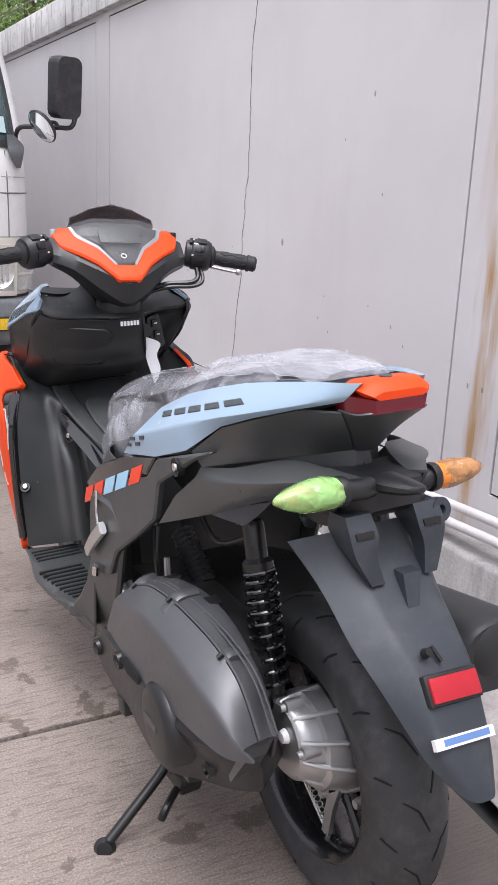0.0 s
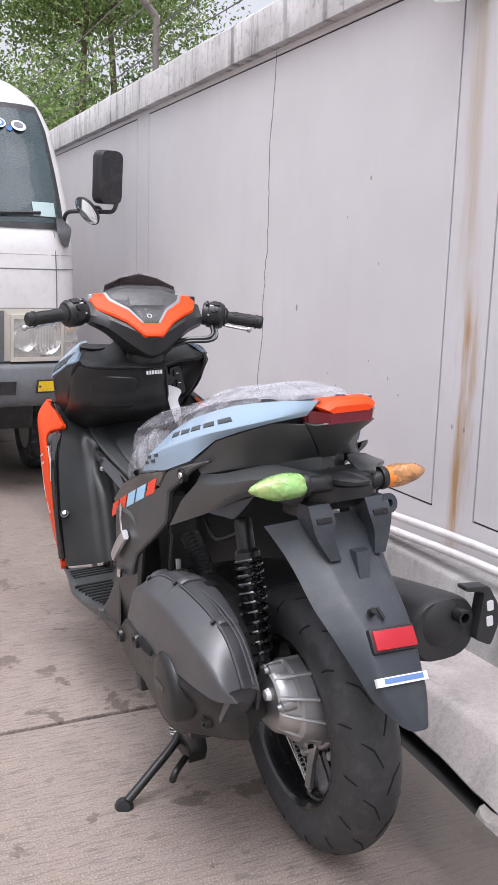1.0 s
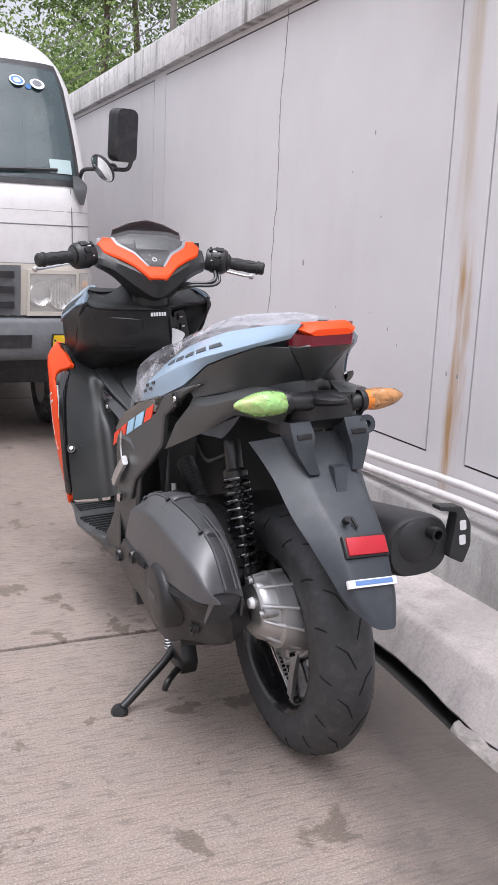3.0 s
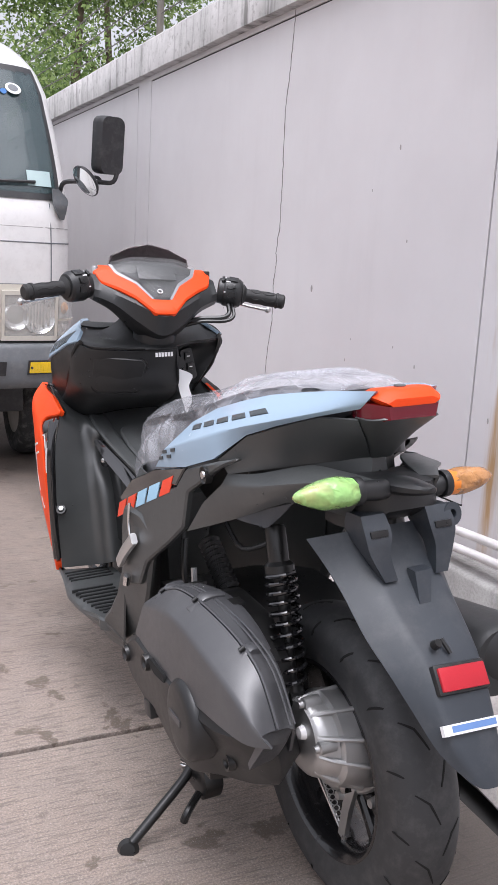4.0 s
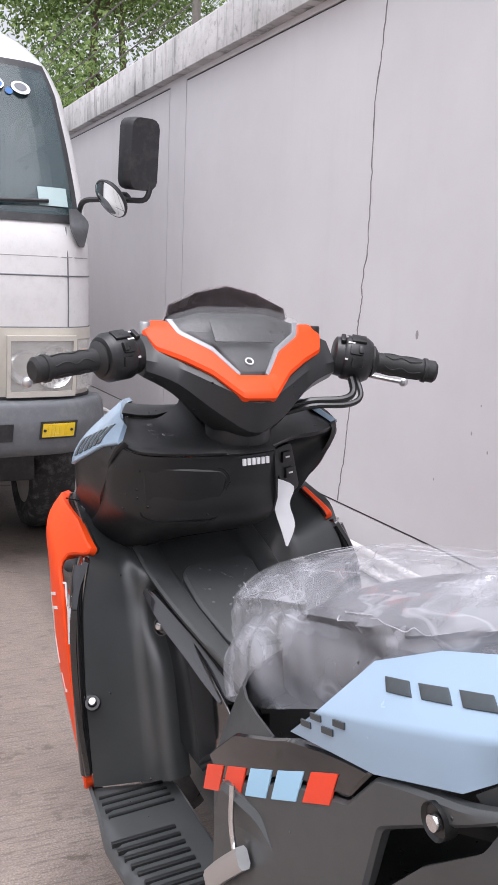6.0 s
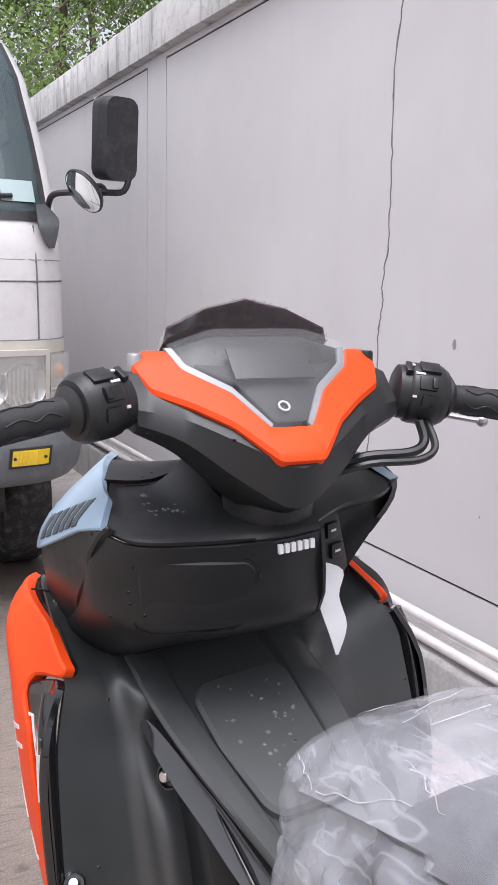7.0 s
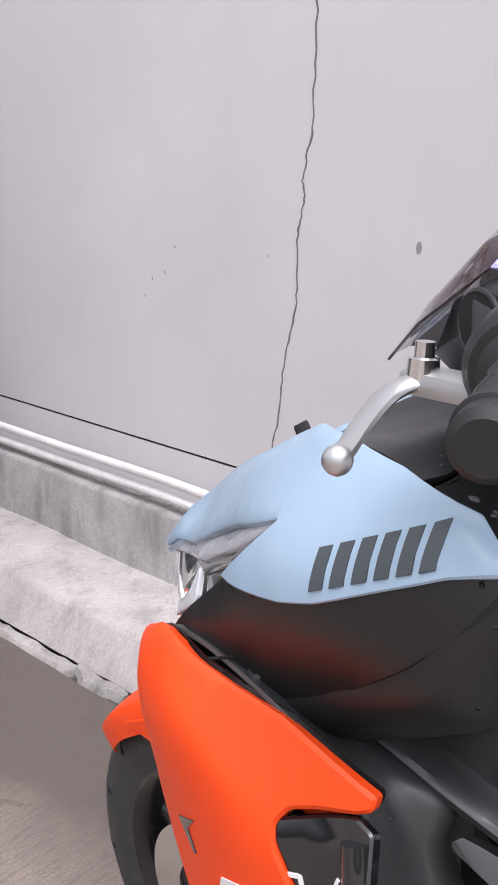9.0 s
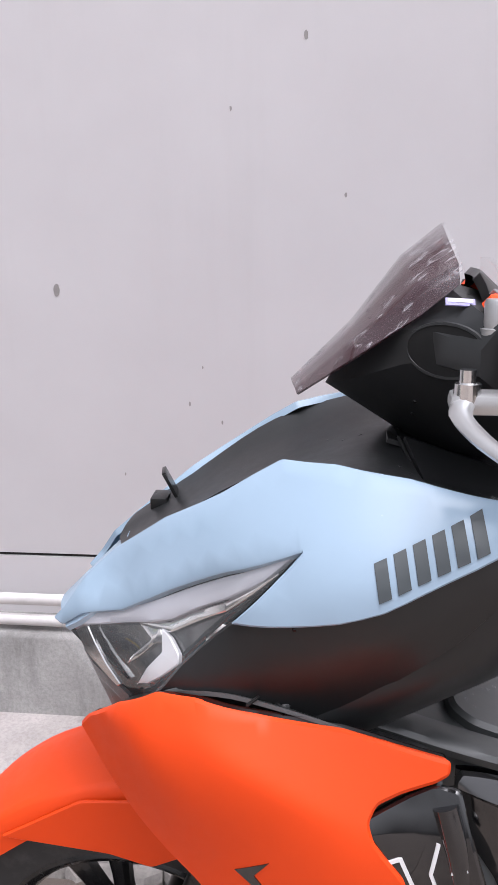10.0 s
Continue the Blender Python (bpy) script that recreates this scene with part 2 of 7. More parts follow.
def sheet(outline, surf, out, thick=0.004, res=0.018, lip=0.0015, corner=0.004):
    """A moulded panel: a flat outline laid on a curved surface, with rolled edges and thickness. out: which way it faces."""
    P = rounded(outline, corner) if corner else [Vector(p).to_2d() for p in outline]
    if sum(a.x * b.y - b.x * a.y for a, b in zip(P, P[1:] + P[:1])) < 0:
        P = P[::-1]
    D = []
    for a, b in zip(P, P[1:] + P[:1]):
        n = max(1, int((b - a).length / res))
        D += [a.lerp(b, k / n) for k in range(n)]
    D = [p for i, p in enumerate(D) if (p - D[i - 1]).length > 1e-5]
    I = []
    for i, p in enumerate(D):
        a, b = (p - D[i - 1]).normalized(), (D[(i + 1) % len(D)] - p).normalized()
        n1, n2 = Vector((-a.y, a.x)), Vector((-b.y, b.x))
        m = n1 + n2
        m = m / max(0.35, m.length_squared / 2) if m.length > 1e-6 else n1
        I.append(p + m * lip)
    out = Vector(out)
    E = 0.002

    def nrm(u, v):
        n = (Vector(surf(u + E, v)) - Vector(surf(u - E, v))).cross(Vector(surf(u, v + E)) - Vector(surf(u, v - E))).normalized()
        return n if n.dot(out) > 0 else -n

    # interior grid, then a constrained triangulation
    n = len(I)
    X, Y = [p.x for p in I], [p.y for p in I]
    pts = list(I)
    A, B = np.array([(p.x, p.y) for p in I]), np.array([(p.x, p.y) for p in I[1:] + I[:1]])
    AB = B - A
    LL = np.maximum((AB ** 2).sum(1), 1e-12)
    row, v = 0, min(Y) + res * 0.5
    while v < max(Y):
        u = min(X) + res * (0.25 if row % 2 else 0.75)
        while u < max(X):
            q = np.array((u, v))
            t = np.clip(((q - A) * AB).sum(1) / LL, 0, 1)
            if np.min(np.hypot(*(A + AB * t[:, None] - q).T)) > res * 0.45:
                cross = (A[:, 1] > v) != (B[:, 1] > v)
                with np.errstate(divide="ignore", invalid="ignore"):
                    xs = A[:, 0] + (v - A[:, 1]) / (B[:, 1] - A[:, 1]) * AB[:, 0]
                if np.sum(cross & (xs > u)) % 2:
                    pts.append(Vector((u, v)))
            u += res
        v += res * 0.87
        row += 1
    cv, _, cf, co, _, _ = mathutils.geometry.delaunay_2d_cdt(pts, [(k, (k + 1) % n) for k in range(n)], [], 0, 1e-6)
    bm = bmesh.new()
    vs = [bm.verts.new((p.x, p.y, 0)) for p in cv]
    for f in cf:
        c = sum((cv[k] for k in f), Vector((0, 0))) / len(f)
        cross = (A[:, 1] > c.y) != (B[:, 1] > c.y)
        with np.errstate(divide="ignore", invalid="ignore"):
            xs = A[:, 0] + (c.y - A[:, 1]) / (B[:, 1] - A[:, 1]) * AB[:, 0]
        if np.sum(cross & (xs > c.x)) % 2:
            bm.faces.new([vs[k] for k in f])
    first = {}
    for k, orig in enumerate(co):
        for q in orig:
            first[q] = vs[k]
    top = [first[k] for k in range(n)]
    for w in bm.verts:
        w.co = Vector(surf(w.co.x, w.co.y))
    bmesh.ops.delete(bm, geom=[w for w in bm.verts if not w.link_faces and w not in top], context="VERTS")
    ring = [bm.verts.new(Vector(surf(p.x, p.y)) - nrm(p.x, p.y) * lip) for p in D]
    low = [bm.verts.new(Vector(surf(p.x, p.y)) - nrm(p.x, p.y) * thick) for p in D]
    for i in range(n):
        j = (i + 1) % n
        if top[i] is not top[j]:
            bm.faces.new((top[i], top[j], ring[j], ring[i]))
        bm.faces.new((ring[i], ring[j], low[j], low[i]))
    bmesh.ops.recalc_face_normals(bm, faces=bm.faces[:])
    return bm


def side(fn, off=0.0):
    """Surface of a flank: x from (y, z); off pushes it outwards."""
    return lambda y, z: Vector((min(fn(y, z), 0.0) - off, y, z))

# ---------------------------------------------------------------- materials of the yard
def m_ground():
    k = Mat("brushed_concrete", rough=0.8)
    big, mid, fine = k.noise(1.1, 4, 0.6), k.noise(7, 5, 0.65), k.noise(210, 4, 0.75)
    c = k.ramp(big, (0.3, (0.295, 0.233, 0.194)), (0.7, (0.395, 0.322, 0.275)))
    c = k.mix(k.ramp(mid, (0.40, 0.6), (0.60, 0.0)), c, (0.30, 0.25, 0.22))
    c = k.mix(k.ramp(k.noise(5.6, 6, 0.62, distortion=0.35), (0.60, 0.0), (0.635, 0.85)), c, (0.120, 0.088, 0.066))
    c = k.mix(k.ramp(k.noise(17, 3, 0.5), (0.635, 0.0), (0.69, 0.6)), c, (0.15, 0.125, 0.11))
    # brushing runs across the yard, in short ridges about a centimetre apart
    ridge = k.noise(1.0, 4, 0.7, src=k.scaled(13.0, 125, 1))
    c = k.mix(k.ramp(ridge, (0.38, 0.75), (0.50, 0.0)), c, (0.16, 0.135, 0.118))
    c = k.mix(k.ramp(fine, (0.36, 0.7), (0.52, 0.0)), c, (0.15, 0.135, 0.12))
    c = k.mix(k.ramp(fine, (0.56, 0.0), (0.70, 0.55)), c, (0.66, 0.61, 0.57))
    # the strip along the kerb stays damp and dark
    y = k.math("ADD", k.axis(0), k.math("MULTIPLY_ADD", k.noise(1.7, 5, 0.6), 0.70, -0.35))
    damp = k.band(y, 1.40, 2.6, 0.12)
    c = k.mix(k.math("MULTIPLY", damp, 0.86), c, (0.066, 0.057, 0.050))
    # the stretch before the truck is darker and browner, in patches
    far = k.math("ADD", k.axis(1), k.math("MULTIPLY_ADD", k.noise(2.3, 5, 0.65), 2.4, -1.2))
    c = k.mix(k.math("MULTIPLY", k.band(far, 3.0, 9.0, 0.35), 0.42), c, (0.120, 0.092, 0.075))
    k.color(c)
    k.rough(k.math("MULTIPLY_ADD", damp, -0.22, 0.82))
    b = k.bump(ridge, 0.8, 0.005)
    k.bump(fine, 0.3, 0.002, b)
    return k.m


def m_concrete(name, light, dark, stain=0.5):
    k = Mat(name, rough=0.85)
    c = k.mix(k.ramp(k.noise(3.3, 5, 0.65), (0.35, 0.0), (0.66, 1.0)), dark, light)
    c = k.mix(k.math("MULTIPLY", k.ramp(k.noise(1.0, 6, 0.7, src=k.scaled(9, 9, 2.2)), (0.5, 0.0), (0.72, 1.0)), stain), c, tuple(v * 0.42 for v in dark))
    c = k.mix(k.ramp(k.noise(120, 4, 0.7), (0.36, 0.3), (0.58, 0.0)), c, tuple(v * 0.5 for v in dark))
    k.color(c)
    k.bump(k.noise(90, 6, 0.75), 0.4, 0.003)
    return k.m


def m_wall():
    k = Mat("painted_wall", rough=0.55)
    c = k.mix(k.ramp(k.noise(1.7, 5, 0.6), (0.3, 0.0), (0.7, 1.0)), (0.66, 0.635, 0.645), (0.72, 0.70, 0.71))
    # dirty runs
    run = k.ramp(k.noise(1.0, 5, 0.6, src=k.scaled(1, 7, 0.55)), (0.55, 0.0), (0.8, 1.0))
    c = k.mix(k.math("MULTIPLY", run, 0.12), c, (0.42, 0.40, 0.385))
    # rust from the fixings on the pilaster
    y, z = k.axis(1), k.axis(2)
    wob = k.math("MULTIPLY_ADD", k.noise(1.0, 4, 0.6, src=k.scaled(1, 14, 1.6)), 0.16, -0.08)
    yy = k.math("ADD", y, wob)
    rust = k.math("MULTIPLY", k.band(yy, 2.165, 2.225, 0.02), k.band(z, 0.36, 1.15, 0.10))
    rust = k.math("MULTIPLY", rust, k.ramp(k.noise(1.0, 4, 0.6, src=k.scaled(1, 30, 2)), (0.36, 0.1), (0.6, 1.0)))
    upper = k.math("MULTIPLY", k.band(yy, 2.19, 2.25, 0.03), k.band(z, 1.25, 2.2, 0.15))
    c = k.mix(k.math("MULTIPLY", rust, 0.9), c, (0.44, 0.25, 0.085))
    c = k.mix(k.math("MULTIPLY", upper, 0.55), c, (0.46, 0.35, 0.22))
    k.color(c)
    k.rough(k.math("MULTIPLY_ADD", k.noise(12, 4), 0.25, 0.42))
    b = k.bump(k.noise(3.5, 3), 0.12, 0.006)
    k.bump(k.noise(260, 3, 0.7), 0.10, 0.001, b)
    return k.m


def m_coping():
    k = Mat("dirty_coping", rough=0.85)
    c = k.mix(k.ramp(k.noise(4, 5, 0.65), (0.35, 0.0), (0.65, 1.0)), (0.44, 0.43, 0.42), (0.62, 0.60, 0.59))
    drip = k.ramp(k.noise(1.0, 5, 0.7, src=k.scaled(6, 13, 1.3)), (0.52, 0.0), (0.66, 1.0))
    c = k.mix(k.math("MULTIPLY", drip, 0.8), c, (0.13, 0.125, 0.115))
    c = k.mix(k.ramp(k.noise(26, 5, 0.7), (0.55, 0.0), (0.72, 0.7)), c, (0.17, 0.165, 0.15))
    k.color(c)
    k.bump(k.noise(45, 6, 0.7), 0.5, 0.004)
    return k.m


GROUND, WALL, COPING = m_ground(), m_wall(), m_coping()
PLINTH = m_concrete("plinth_concrete", (0.42, 0.41, 0.395), (0.27, 0.26, 0.25), 0.65)
KERB = m_concrete("kerb_concrete", (0.52, 0.475, 0.455), (0.36, 0.33, 0.315), 0.6)
CHIP = m_concrete("broken_concrete", (0.40, 0.37, 0.345), (0.18, 0.165, 0.155), 0.7)
# near-black that stands in for shade deep in the wall grooves and gutter
GAP_SHADE = paint("gap_shade", (0.028, 0.027, 0.026), 0.9)
CRACK = paint("crack_dirt", (0.19, 0.175, 0.17), 0.9)
KNOCK = paint("chipped_paint", (0.36, 0.34, 0.33), 0.9, 0.3)
PIPE = paint("pipe_plastic", (0.72, 0.69, 0.68), 0.4, 0.08, dust=0.35)
STEEL = paint("galvanised_steel", (0.42, 0.41, 0.38), 0.5, 0.15, metal=0.6, dust=0.4)
POST = paint("weathered_post", (0.20, 0.185, 0.16), 0.6, 0.2, metal=0.3, dust=0.5)
WIRE = paint("wire_steel", (0.16, 0.15, 0.14), 0.5, 0.2, metal=0.5)

# ---------------------------------------------------------------- the yard
WX = 2.233                       # wall face
Y0, Y1 = -4.0, 16.0
JOINT = 2.18


# kerb line leans a little away from the scooter's tail
KLINE = [(1.79, Y0), (1.785, 0.0), (1.785, 1.4), (1.815, 1.8), (1.81, 2.4), (1.805, 3.9), (1.795, 4.4), (1.80, Y1)]


def kerb_x(y):
    for (xa, ya), (xb, yb) in zip(KLINE, KLINE[1:]):
        if ya <= y <= yb:
            return xa + (xb - xa) * (y - ya) / (yb - ya)
    return KLINE[-1][0]


g = [tagged(part("ground", block(-400, 400, -400, 400, -0.9, -0.26, 0), GROUND), "plain concrete yard under the slabs reaching far away", kind="structure")]
slabs = tagged(new("pavement"), "brushed grey concrete slabs with dark damp stains", kind="structure")
for a, b in ((-6.0, JOINT - 0.008), (JOINT + 0.008, 6.2), (6.212, 10.2), (10.212, 16.0)):
    n = 40
    edge = [(kerb_x(a + (b - a) * i / n) - 0.052 + 0.014 * noise.noise((i * 3.3, a, 0)), a + (b - a) * i / n) for i in range(n + 1)]
    part("slab", prism([(-12.0, a), *edge, (-12.0, b)], "z", -0.2, 0.0, 0.006), GROUND, slabs)

rows = []
ys = [Y0 + i * 0.05 for i in range(int((Y1 - Y0) / 0.05) + 1)]
for y in ys:
    x = kerb_x(y)
    w = 0.006 * noise.noise((y * 3.1, 0.3, 0)) + 0.004 * noise.noise((y * 11, 4, 0))
    u = 0.005 * noise.noise((y * 2.3, 9, 0))
    cut = 0.004 + 0.012 * noise.noise((y * 7.7, 3, 0))
    rows.append([(x + 0.075, y, -0.3), (x + 0.070, y, cut - 0.030), (x + w + 0.008, y, cut - 0.012), (x + w, y, cut), (1.856 + w, y, 0.104 + u), (1.872 + w, y, 0.119 + u), (2.13, y, 0.124 + u), (2.13, y, -0.3)])
bm = bmesh.new()
grid_mesh(bm, rows, True)
bmesh.ops.recalc_face_normals(bm, faces=bm.faces[:])
setting("kerb", bm, KERB, "pale worn concrete kerb step along the wall", 50)

# gutter gap, with broken mortar along it
# a near-black block fills the slot; its colour is the slot's shade
setting("gutter", block(1.55, 1.95, Y0, Y1, -0.26, -0.045, 0), GAP_SHADE, "gutter slot between slab and kerb, blackened for its shade")
rng = random.Random(7)
mortar = tagged(new("mortar_edge"), "broken pale mortar pieces along the gutter", "rubble", kind="structure")
y = -1.0
while y < 9:
    ln = rng.uniform(0.10, 0.42) if not 0.95 < y < 1.42 else 1.44 - y
    if rng.random() < (0.0 if 1.42 < y < 2.3 else 1.0):
        n = max(3, int(ln / 0.03))
        prof = []
        wd, ht = rng.uniform(0.045, 0.066), rng.uniform(-0.010, 0.004)
        for i in range(n + 1):
            yy = y + ln * i / n
            kx = kerb_x(yy) - 0.007
            e = wd * (0.55 + 0.9 * rng.random()) * (0.35 if i in (0, n) else 1)
            h = ht + rng.uniform(-0.006, 0.006)
            prof.append([(kx, yy, -0.04), (kx - e, yy, -0.04), (kx - e * 0.95, yy, h - 0.012), (kx - e * 0.6, yy, h + 0.004), (kx, yy, h + 0.008)])
        bm = bmesh.new()
        V = grid_mesh(bm, prof, True)
        bm.faces.new(V[0][::-1]); bm.faces.new(V[-1])
        bmesh.ops.recalc_face_normals(bm, faces=bm.faces[:])
        part("mortar_piece", bm, CHIP, mortar, sharp=20)
    y += ln + rng.uniform(-0.005, 0.02)

# concrete plinth under the wall
rows = []
for y in ys:
    w = 0.004 * noise.noise((y * 2.7, 2.2, 0)) + 0.003 * noise.noise((y * 13, 5, 0))
    rows.append([(2.118 + w, y, -0.3), (2.118 + w, y, 0.308 + w), (2.128 + w, y, 0.318 + w), (2.30, y, 0.320), (2.30, y, -0.3)])
bm = bmesh.new()
grid_mesh(bm, rows, True)
bmesh.ops.recalc_face_normals(bm, faces=bm.faces[:])
setting("plinth", bm, PLINTH, "stained rough grey concrete plinth below the wall", 50)

# wall: backing with proud panels and bands, so that the grooves are real gaps
# the backing is shallow, so its black colour supplies the grooves' shade
wall = setting("wall_right", block(WX + 0.007, WX + 0.2, Y0, Y1, 0.3, 2.2, 0), GAP_SHADE, "tall white painted yard wall with grooved panels")
GAP = 0.008
edges = [(-3.6, -0.72), (-0.50, 2.10), (2.324, 5.30), (5.54, 8.5), (8.74, 11.7), (11.94, 15.6)]
for a, b in edges:
    part("wall_panel", block(WX, WX + 0.02, a, b, 0.467, 2.107, 0, 1), WALL, wall)
stops = [Y0] + [v for e in edges for v in e] + [Y1]
for i in range(0, len(stops), 2):
    a, b = stops[i], stops[i + 1]
    part("pilaster", block(WX, WX + 0.02, a + (GAP if i else 0), b - GAP, 0.30, 2.19, 0, 1), WALL, wall)
for a, b in edges:
    part("wall_band", block(WX, WX + 0.02, a - GAP, b + GAP, 0.30, 0.467 - GAP, 0, 1), WALL, wall)
    part("wall_band", block(WX, WX + 0.02, a - GAP, b + GAP, 2.107 + GAP, 2.19, 0, 1), WALL, wall)

rows = []
for y in ys:
    w = 0.006 * noise.noise((y * 1.9, 7.2, 0)) + 0.005 * noise.noise((y * 9, 1, 0))
    rows.append([(2.185 + w, y, 2.139), (2.183 + w, y, 2.300 + w), (2.205 + w, y, 2.322 + w), (2.47, y, 2.33), (2.47, y, 2.139)])
bm = bmesh.new()
grid_mesh(bm, rows, True)
bmesh.ops.recalc_face_normals(bm, faces=bm.faces[:])
setting("coping", bm, COPING, "mould-stained concrete coping on top of the wall", 50)

# the long crack: a ragged slit, wider here and there
pts = [(3.60, 2.135), (3.615, 1.95), (3.643, 1.737), (3.634, 1.55), (3.632, 1.31), (3.655, 1.20), (3.646, 1.165), (3.662, 1.076), (3.657, 0.916), (3.687, 0.774), (3.70, 0.62), (3.727, 0.47)]
rng = random.Random(3)
P = lin([(WX, a, b) for a, b in pts], 9)
bm = bmesh.new()
rows = []
for i, p in enumerate(P):
    w = 0.0013 + 0.0024 * max(0, noise.noise((i * 0.33, 1, 2))) + rng.uniform(0, 0.001)
    dy = rng.uniform(-0.003, 0.003)
    rows.append([(WX - 0.0012, p.y + dy - w, p.z), (WX - 0.0012, p.y + dy + w, p.z)])
grid_mesh(bm, rows)
ext = bmesh.ops.extrude_face_region(bm, geom=bm.faces[:])["geom"]
for v in ext:
    if isinstance(v, bmesh.types.BMVert):
        v.co.x += 0.004
bmesh.ops.recalc_face_normals(bm, faces=bm.faces[:])
part("crack", bm, CRACK, wall, "long ragged hairline crack")
rng = random.Random(12)
for y, z, s in [(3.332, 1.065, .02), (3.75, 1.02, .006), (4.17, .93, .007), (4.08, 1.02, .006), (4.12, .95, .008), (4.2, .88, .006), (2.95, 1.42, .007), (3.05, .82, .007), (2.98, .78, .006), (3.20, .66, .005), (2.75, .9, .006), (2.72, 1.25, .008), (2.62, .85, .009), (2.55, .80, .007), (2.80, 1.55, .012), (3.02, .90, .005), (2.24, .74, .012), (2.18, .74, .012)]:
    s *= 0.95
    o = [(y + s * 0.30 * (1 + .4 * rng.random()) * math.cos(a), z + s * 0.6 * (1 + .5 * rng.random()) * math.sin(a)) for a in [k * math.pi / 4 for k in range(8)]]
    part("knock", prism(o, "x", WX - 0.001, WX + 0.004), KNOCK, wall)

# two pipes along the wall's foot
PIPE_LINE = [(Y0, .386), (1.9, .386), (2.3, .362), (2.9, .344), (3.4, .338), (4.0, .353), (4.7, .345), (Y1, .345)]
for lift in (.047, 0.0):
    p = thing("wall_pipe", "white dusty plastic pipe clipped along the wall's foot", "pipe", group="pipes along the wall")
    run = lambda y: float(np.interp(y, [a for a, b in PIPE_LINE], [b for a, b in PIPE_LINE])) + lift
    px = 2.150 + .006 * (lift > 0)
    part("pipe", tube([(px + 0.004 * math.sin(y * 1.7 + lift * 90), y, run(y)) for y in [Y0 + 0.5 * i for i in range(41)]], 0.0135, 12, 3), PIPE, p)
    for y in (-0.6, 0.9, 1.55, 2.9, 3.72, 5.2, 6.7):
        z = run(y)
        part("clip", join(block(px - .022, 2.236, y - 0.010, y + 0.010, z - 0.020, z - 0.0155, 0.001), block(px - .022, 2.236, y - 0.010, y + 0.010, z + 0.0155, z + 0.020, 0.001), block(px - .022, px - .017, y - 0.010, y + 0.010, z - 0.020, z + 0.020, 0.001)), STEEL, p, "rusty saddle clip")
        if y == 1.55:
            part("coupling", lathe([(0.0, -0.03), (0.018, -0.03), (0.018, 0.03), (0.0, 0.03)], pose(px, y - 0.15, run(y - .15), 90, 0, 0), 16), PIPE, p)

# barbed wire posts on the coping
def barb_post(y):
    t = thing("fence_post", "weathered steel barbed-wire post on the wall top", "post", Matrix.Translation((2.27, y, 2.32)), group="barbed-wire posts")
    part("post", tube([(0, 0, 0), (0, 0, 0.30), (-0.004, 0, 0.335), (-0.03, 0, 0.365), (-0.16, 0.0, 0.50)], 0.021, 8, 2), POST, t)
    part("base_plate", block(-0.06, 0.06, -0.06, 0.06, 0, 0.012, 0.003), STEEL, t)
    return t


for y in (-0.9, 2.2, 5.30, 11.5, 14.6):
    barb_post(y)
rng = random.Random(5)
for dx, dz in ((2.27, 2.47), (2.268, 2.60), (2.21, 2.71), (2.14, 2.79)):
    w = thing("barbed_wire", "thin rusty barbed wire strand strung between posts", "wire", group="barbed-wire strands")
    bms = [tube([(dx, Y0 + 0.5 * i, dz - 0.02 * math.sin(math.pi * ((Y0 + 0.5 * i + 0.9) % 3.1) / 3.1)) for i in range(41)], 0.0036, 5, 2)]
    for i in range(130):
        yy = Y0 + 0.15 * i
        zz = dz - 0.02 * math.sin(math.pi * ((yy + 0.9) % 3.1) / 3.1)
        a = rng.uniform(0, 3)
        d = Vector((math.cos(a), 0.3, math.sin(a))) * 0.016
        bms.append(tube([Vector((dx, yy, zz)) - d, Vector((dx, yy, zz)) + d], 0.0026, 4, 1))
    part("strand", join(*bms), WIRE, w)

# round traffic mirror on the pilaster
tm = thing("traffic_mirror", "round convex traffic mirror on a wall bracket", "mirror", Matrix.Translation((2.115, 2.25, 2.165)) @ Vector((-0.62, -0.76, -0.18)).to_track_quat("Z", "Y").to_matrix().to_4x4())
part("mirror_rim", lathe([(0.165, 0.0), (0.172, 0.006), (0.170, -0.02), (0.0, -0.045)], Matrix(), 40), STEEL, tm)
part("mirror_glass", lathe([(0.0, 0.032), (0.06, 0.029), (0.11, 0.019), (0.15, 0.006), (0.166, 0.0)], Matrix(), 40), Mat("convex_mirror", (0.8, 0.82, 0.84), 0.06, 1.0).m, tm, "convex mirror face")
bk = Matrix.Translation((2.115, 2.25, 2.165)) @ Vector((-0.62, -0.76, -0.18)).to_track_quat("Z", "Y").to_matrix().to_4x4()
part("bracket", moved(tube([(2.135, 2.275, 2.17), (2.17, 2.29, 2.17), (2.20, 2.29, 2.17)], 0.012, 8, 3), bk.inverted()), STEEL, tm)

# ---------------------------------------------------------------- trees beyond the wall
def m_leaf():
    k = Mat("leaf", rough=0.5)
    geo = k.n.new("ShaderNodeNewGeometry")
    c = k.ramp(geo.outputs["Random Per Island"], (0.0, (0.08, 0.14, 0.04)), (0.5, (0.19, 0.29, 0.085)), (1.0, (0.36, 0.46, 0.17)))
    k.color(c)
    k.b.inputs["Transmission Weight"].default_value = 0.0
    tr = k.n.new("ShaderNodeBsdfTranslucent")
    k.l.new(c, tr.inputs[0])
    mx = k.n.new("ShaderNodeMixShader")
    mx.inputs[0].default_value = 0.5
    out = k.n["Material Output"]
    k.l.new(k.b.outputs[0], mx.inputs[1])
    k.l.new(tr.outputs[0], mx.inputs[2])
    k.l.new(mx.outputs[0], out.inputs[0])
    return k.m


LEAF = m_leaf()
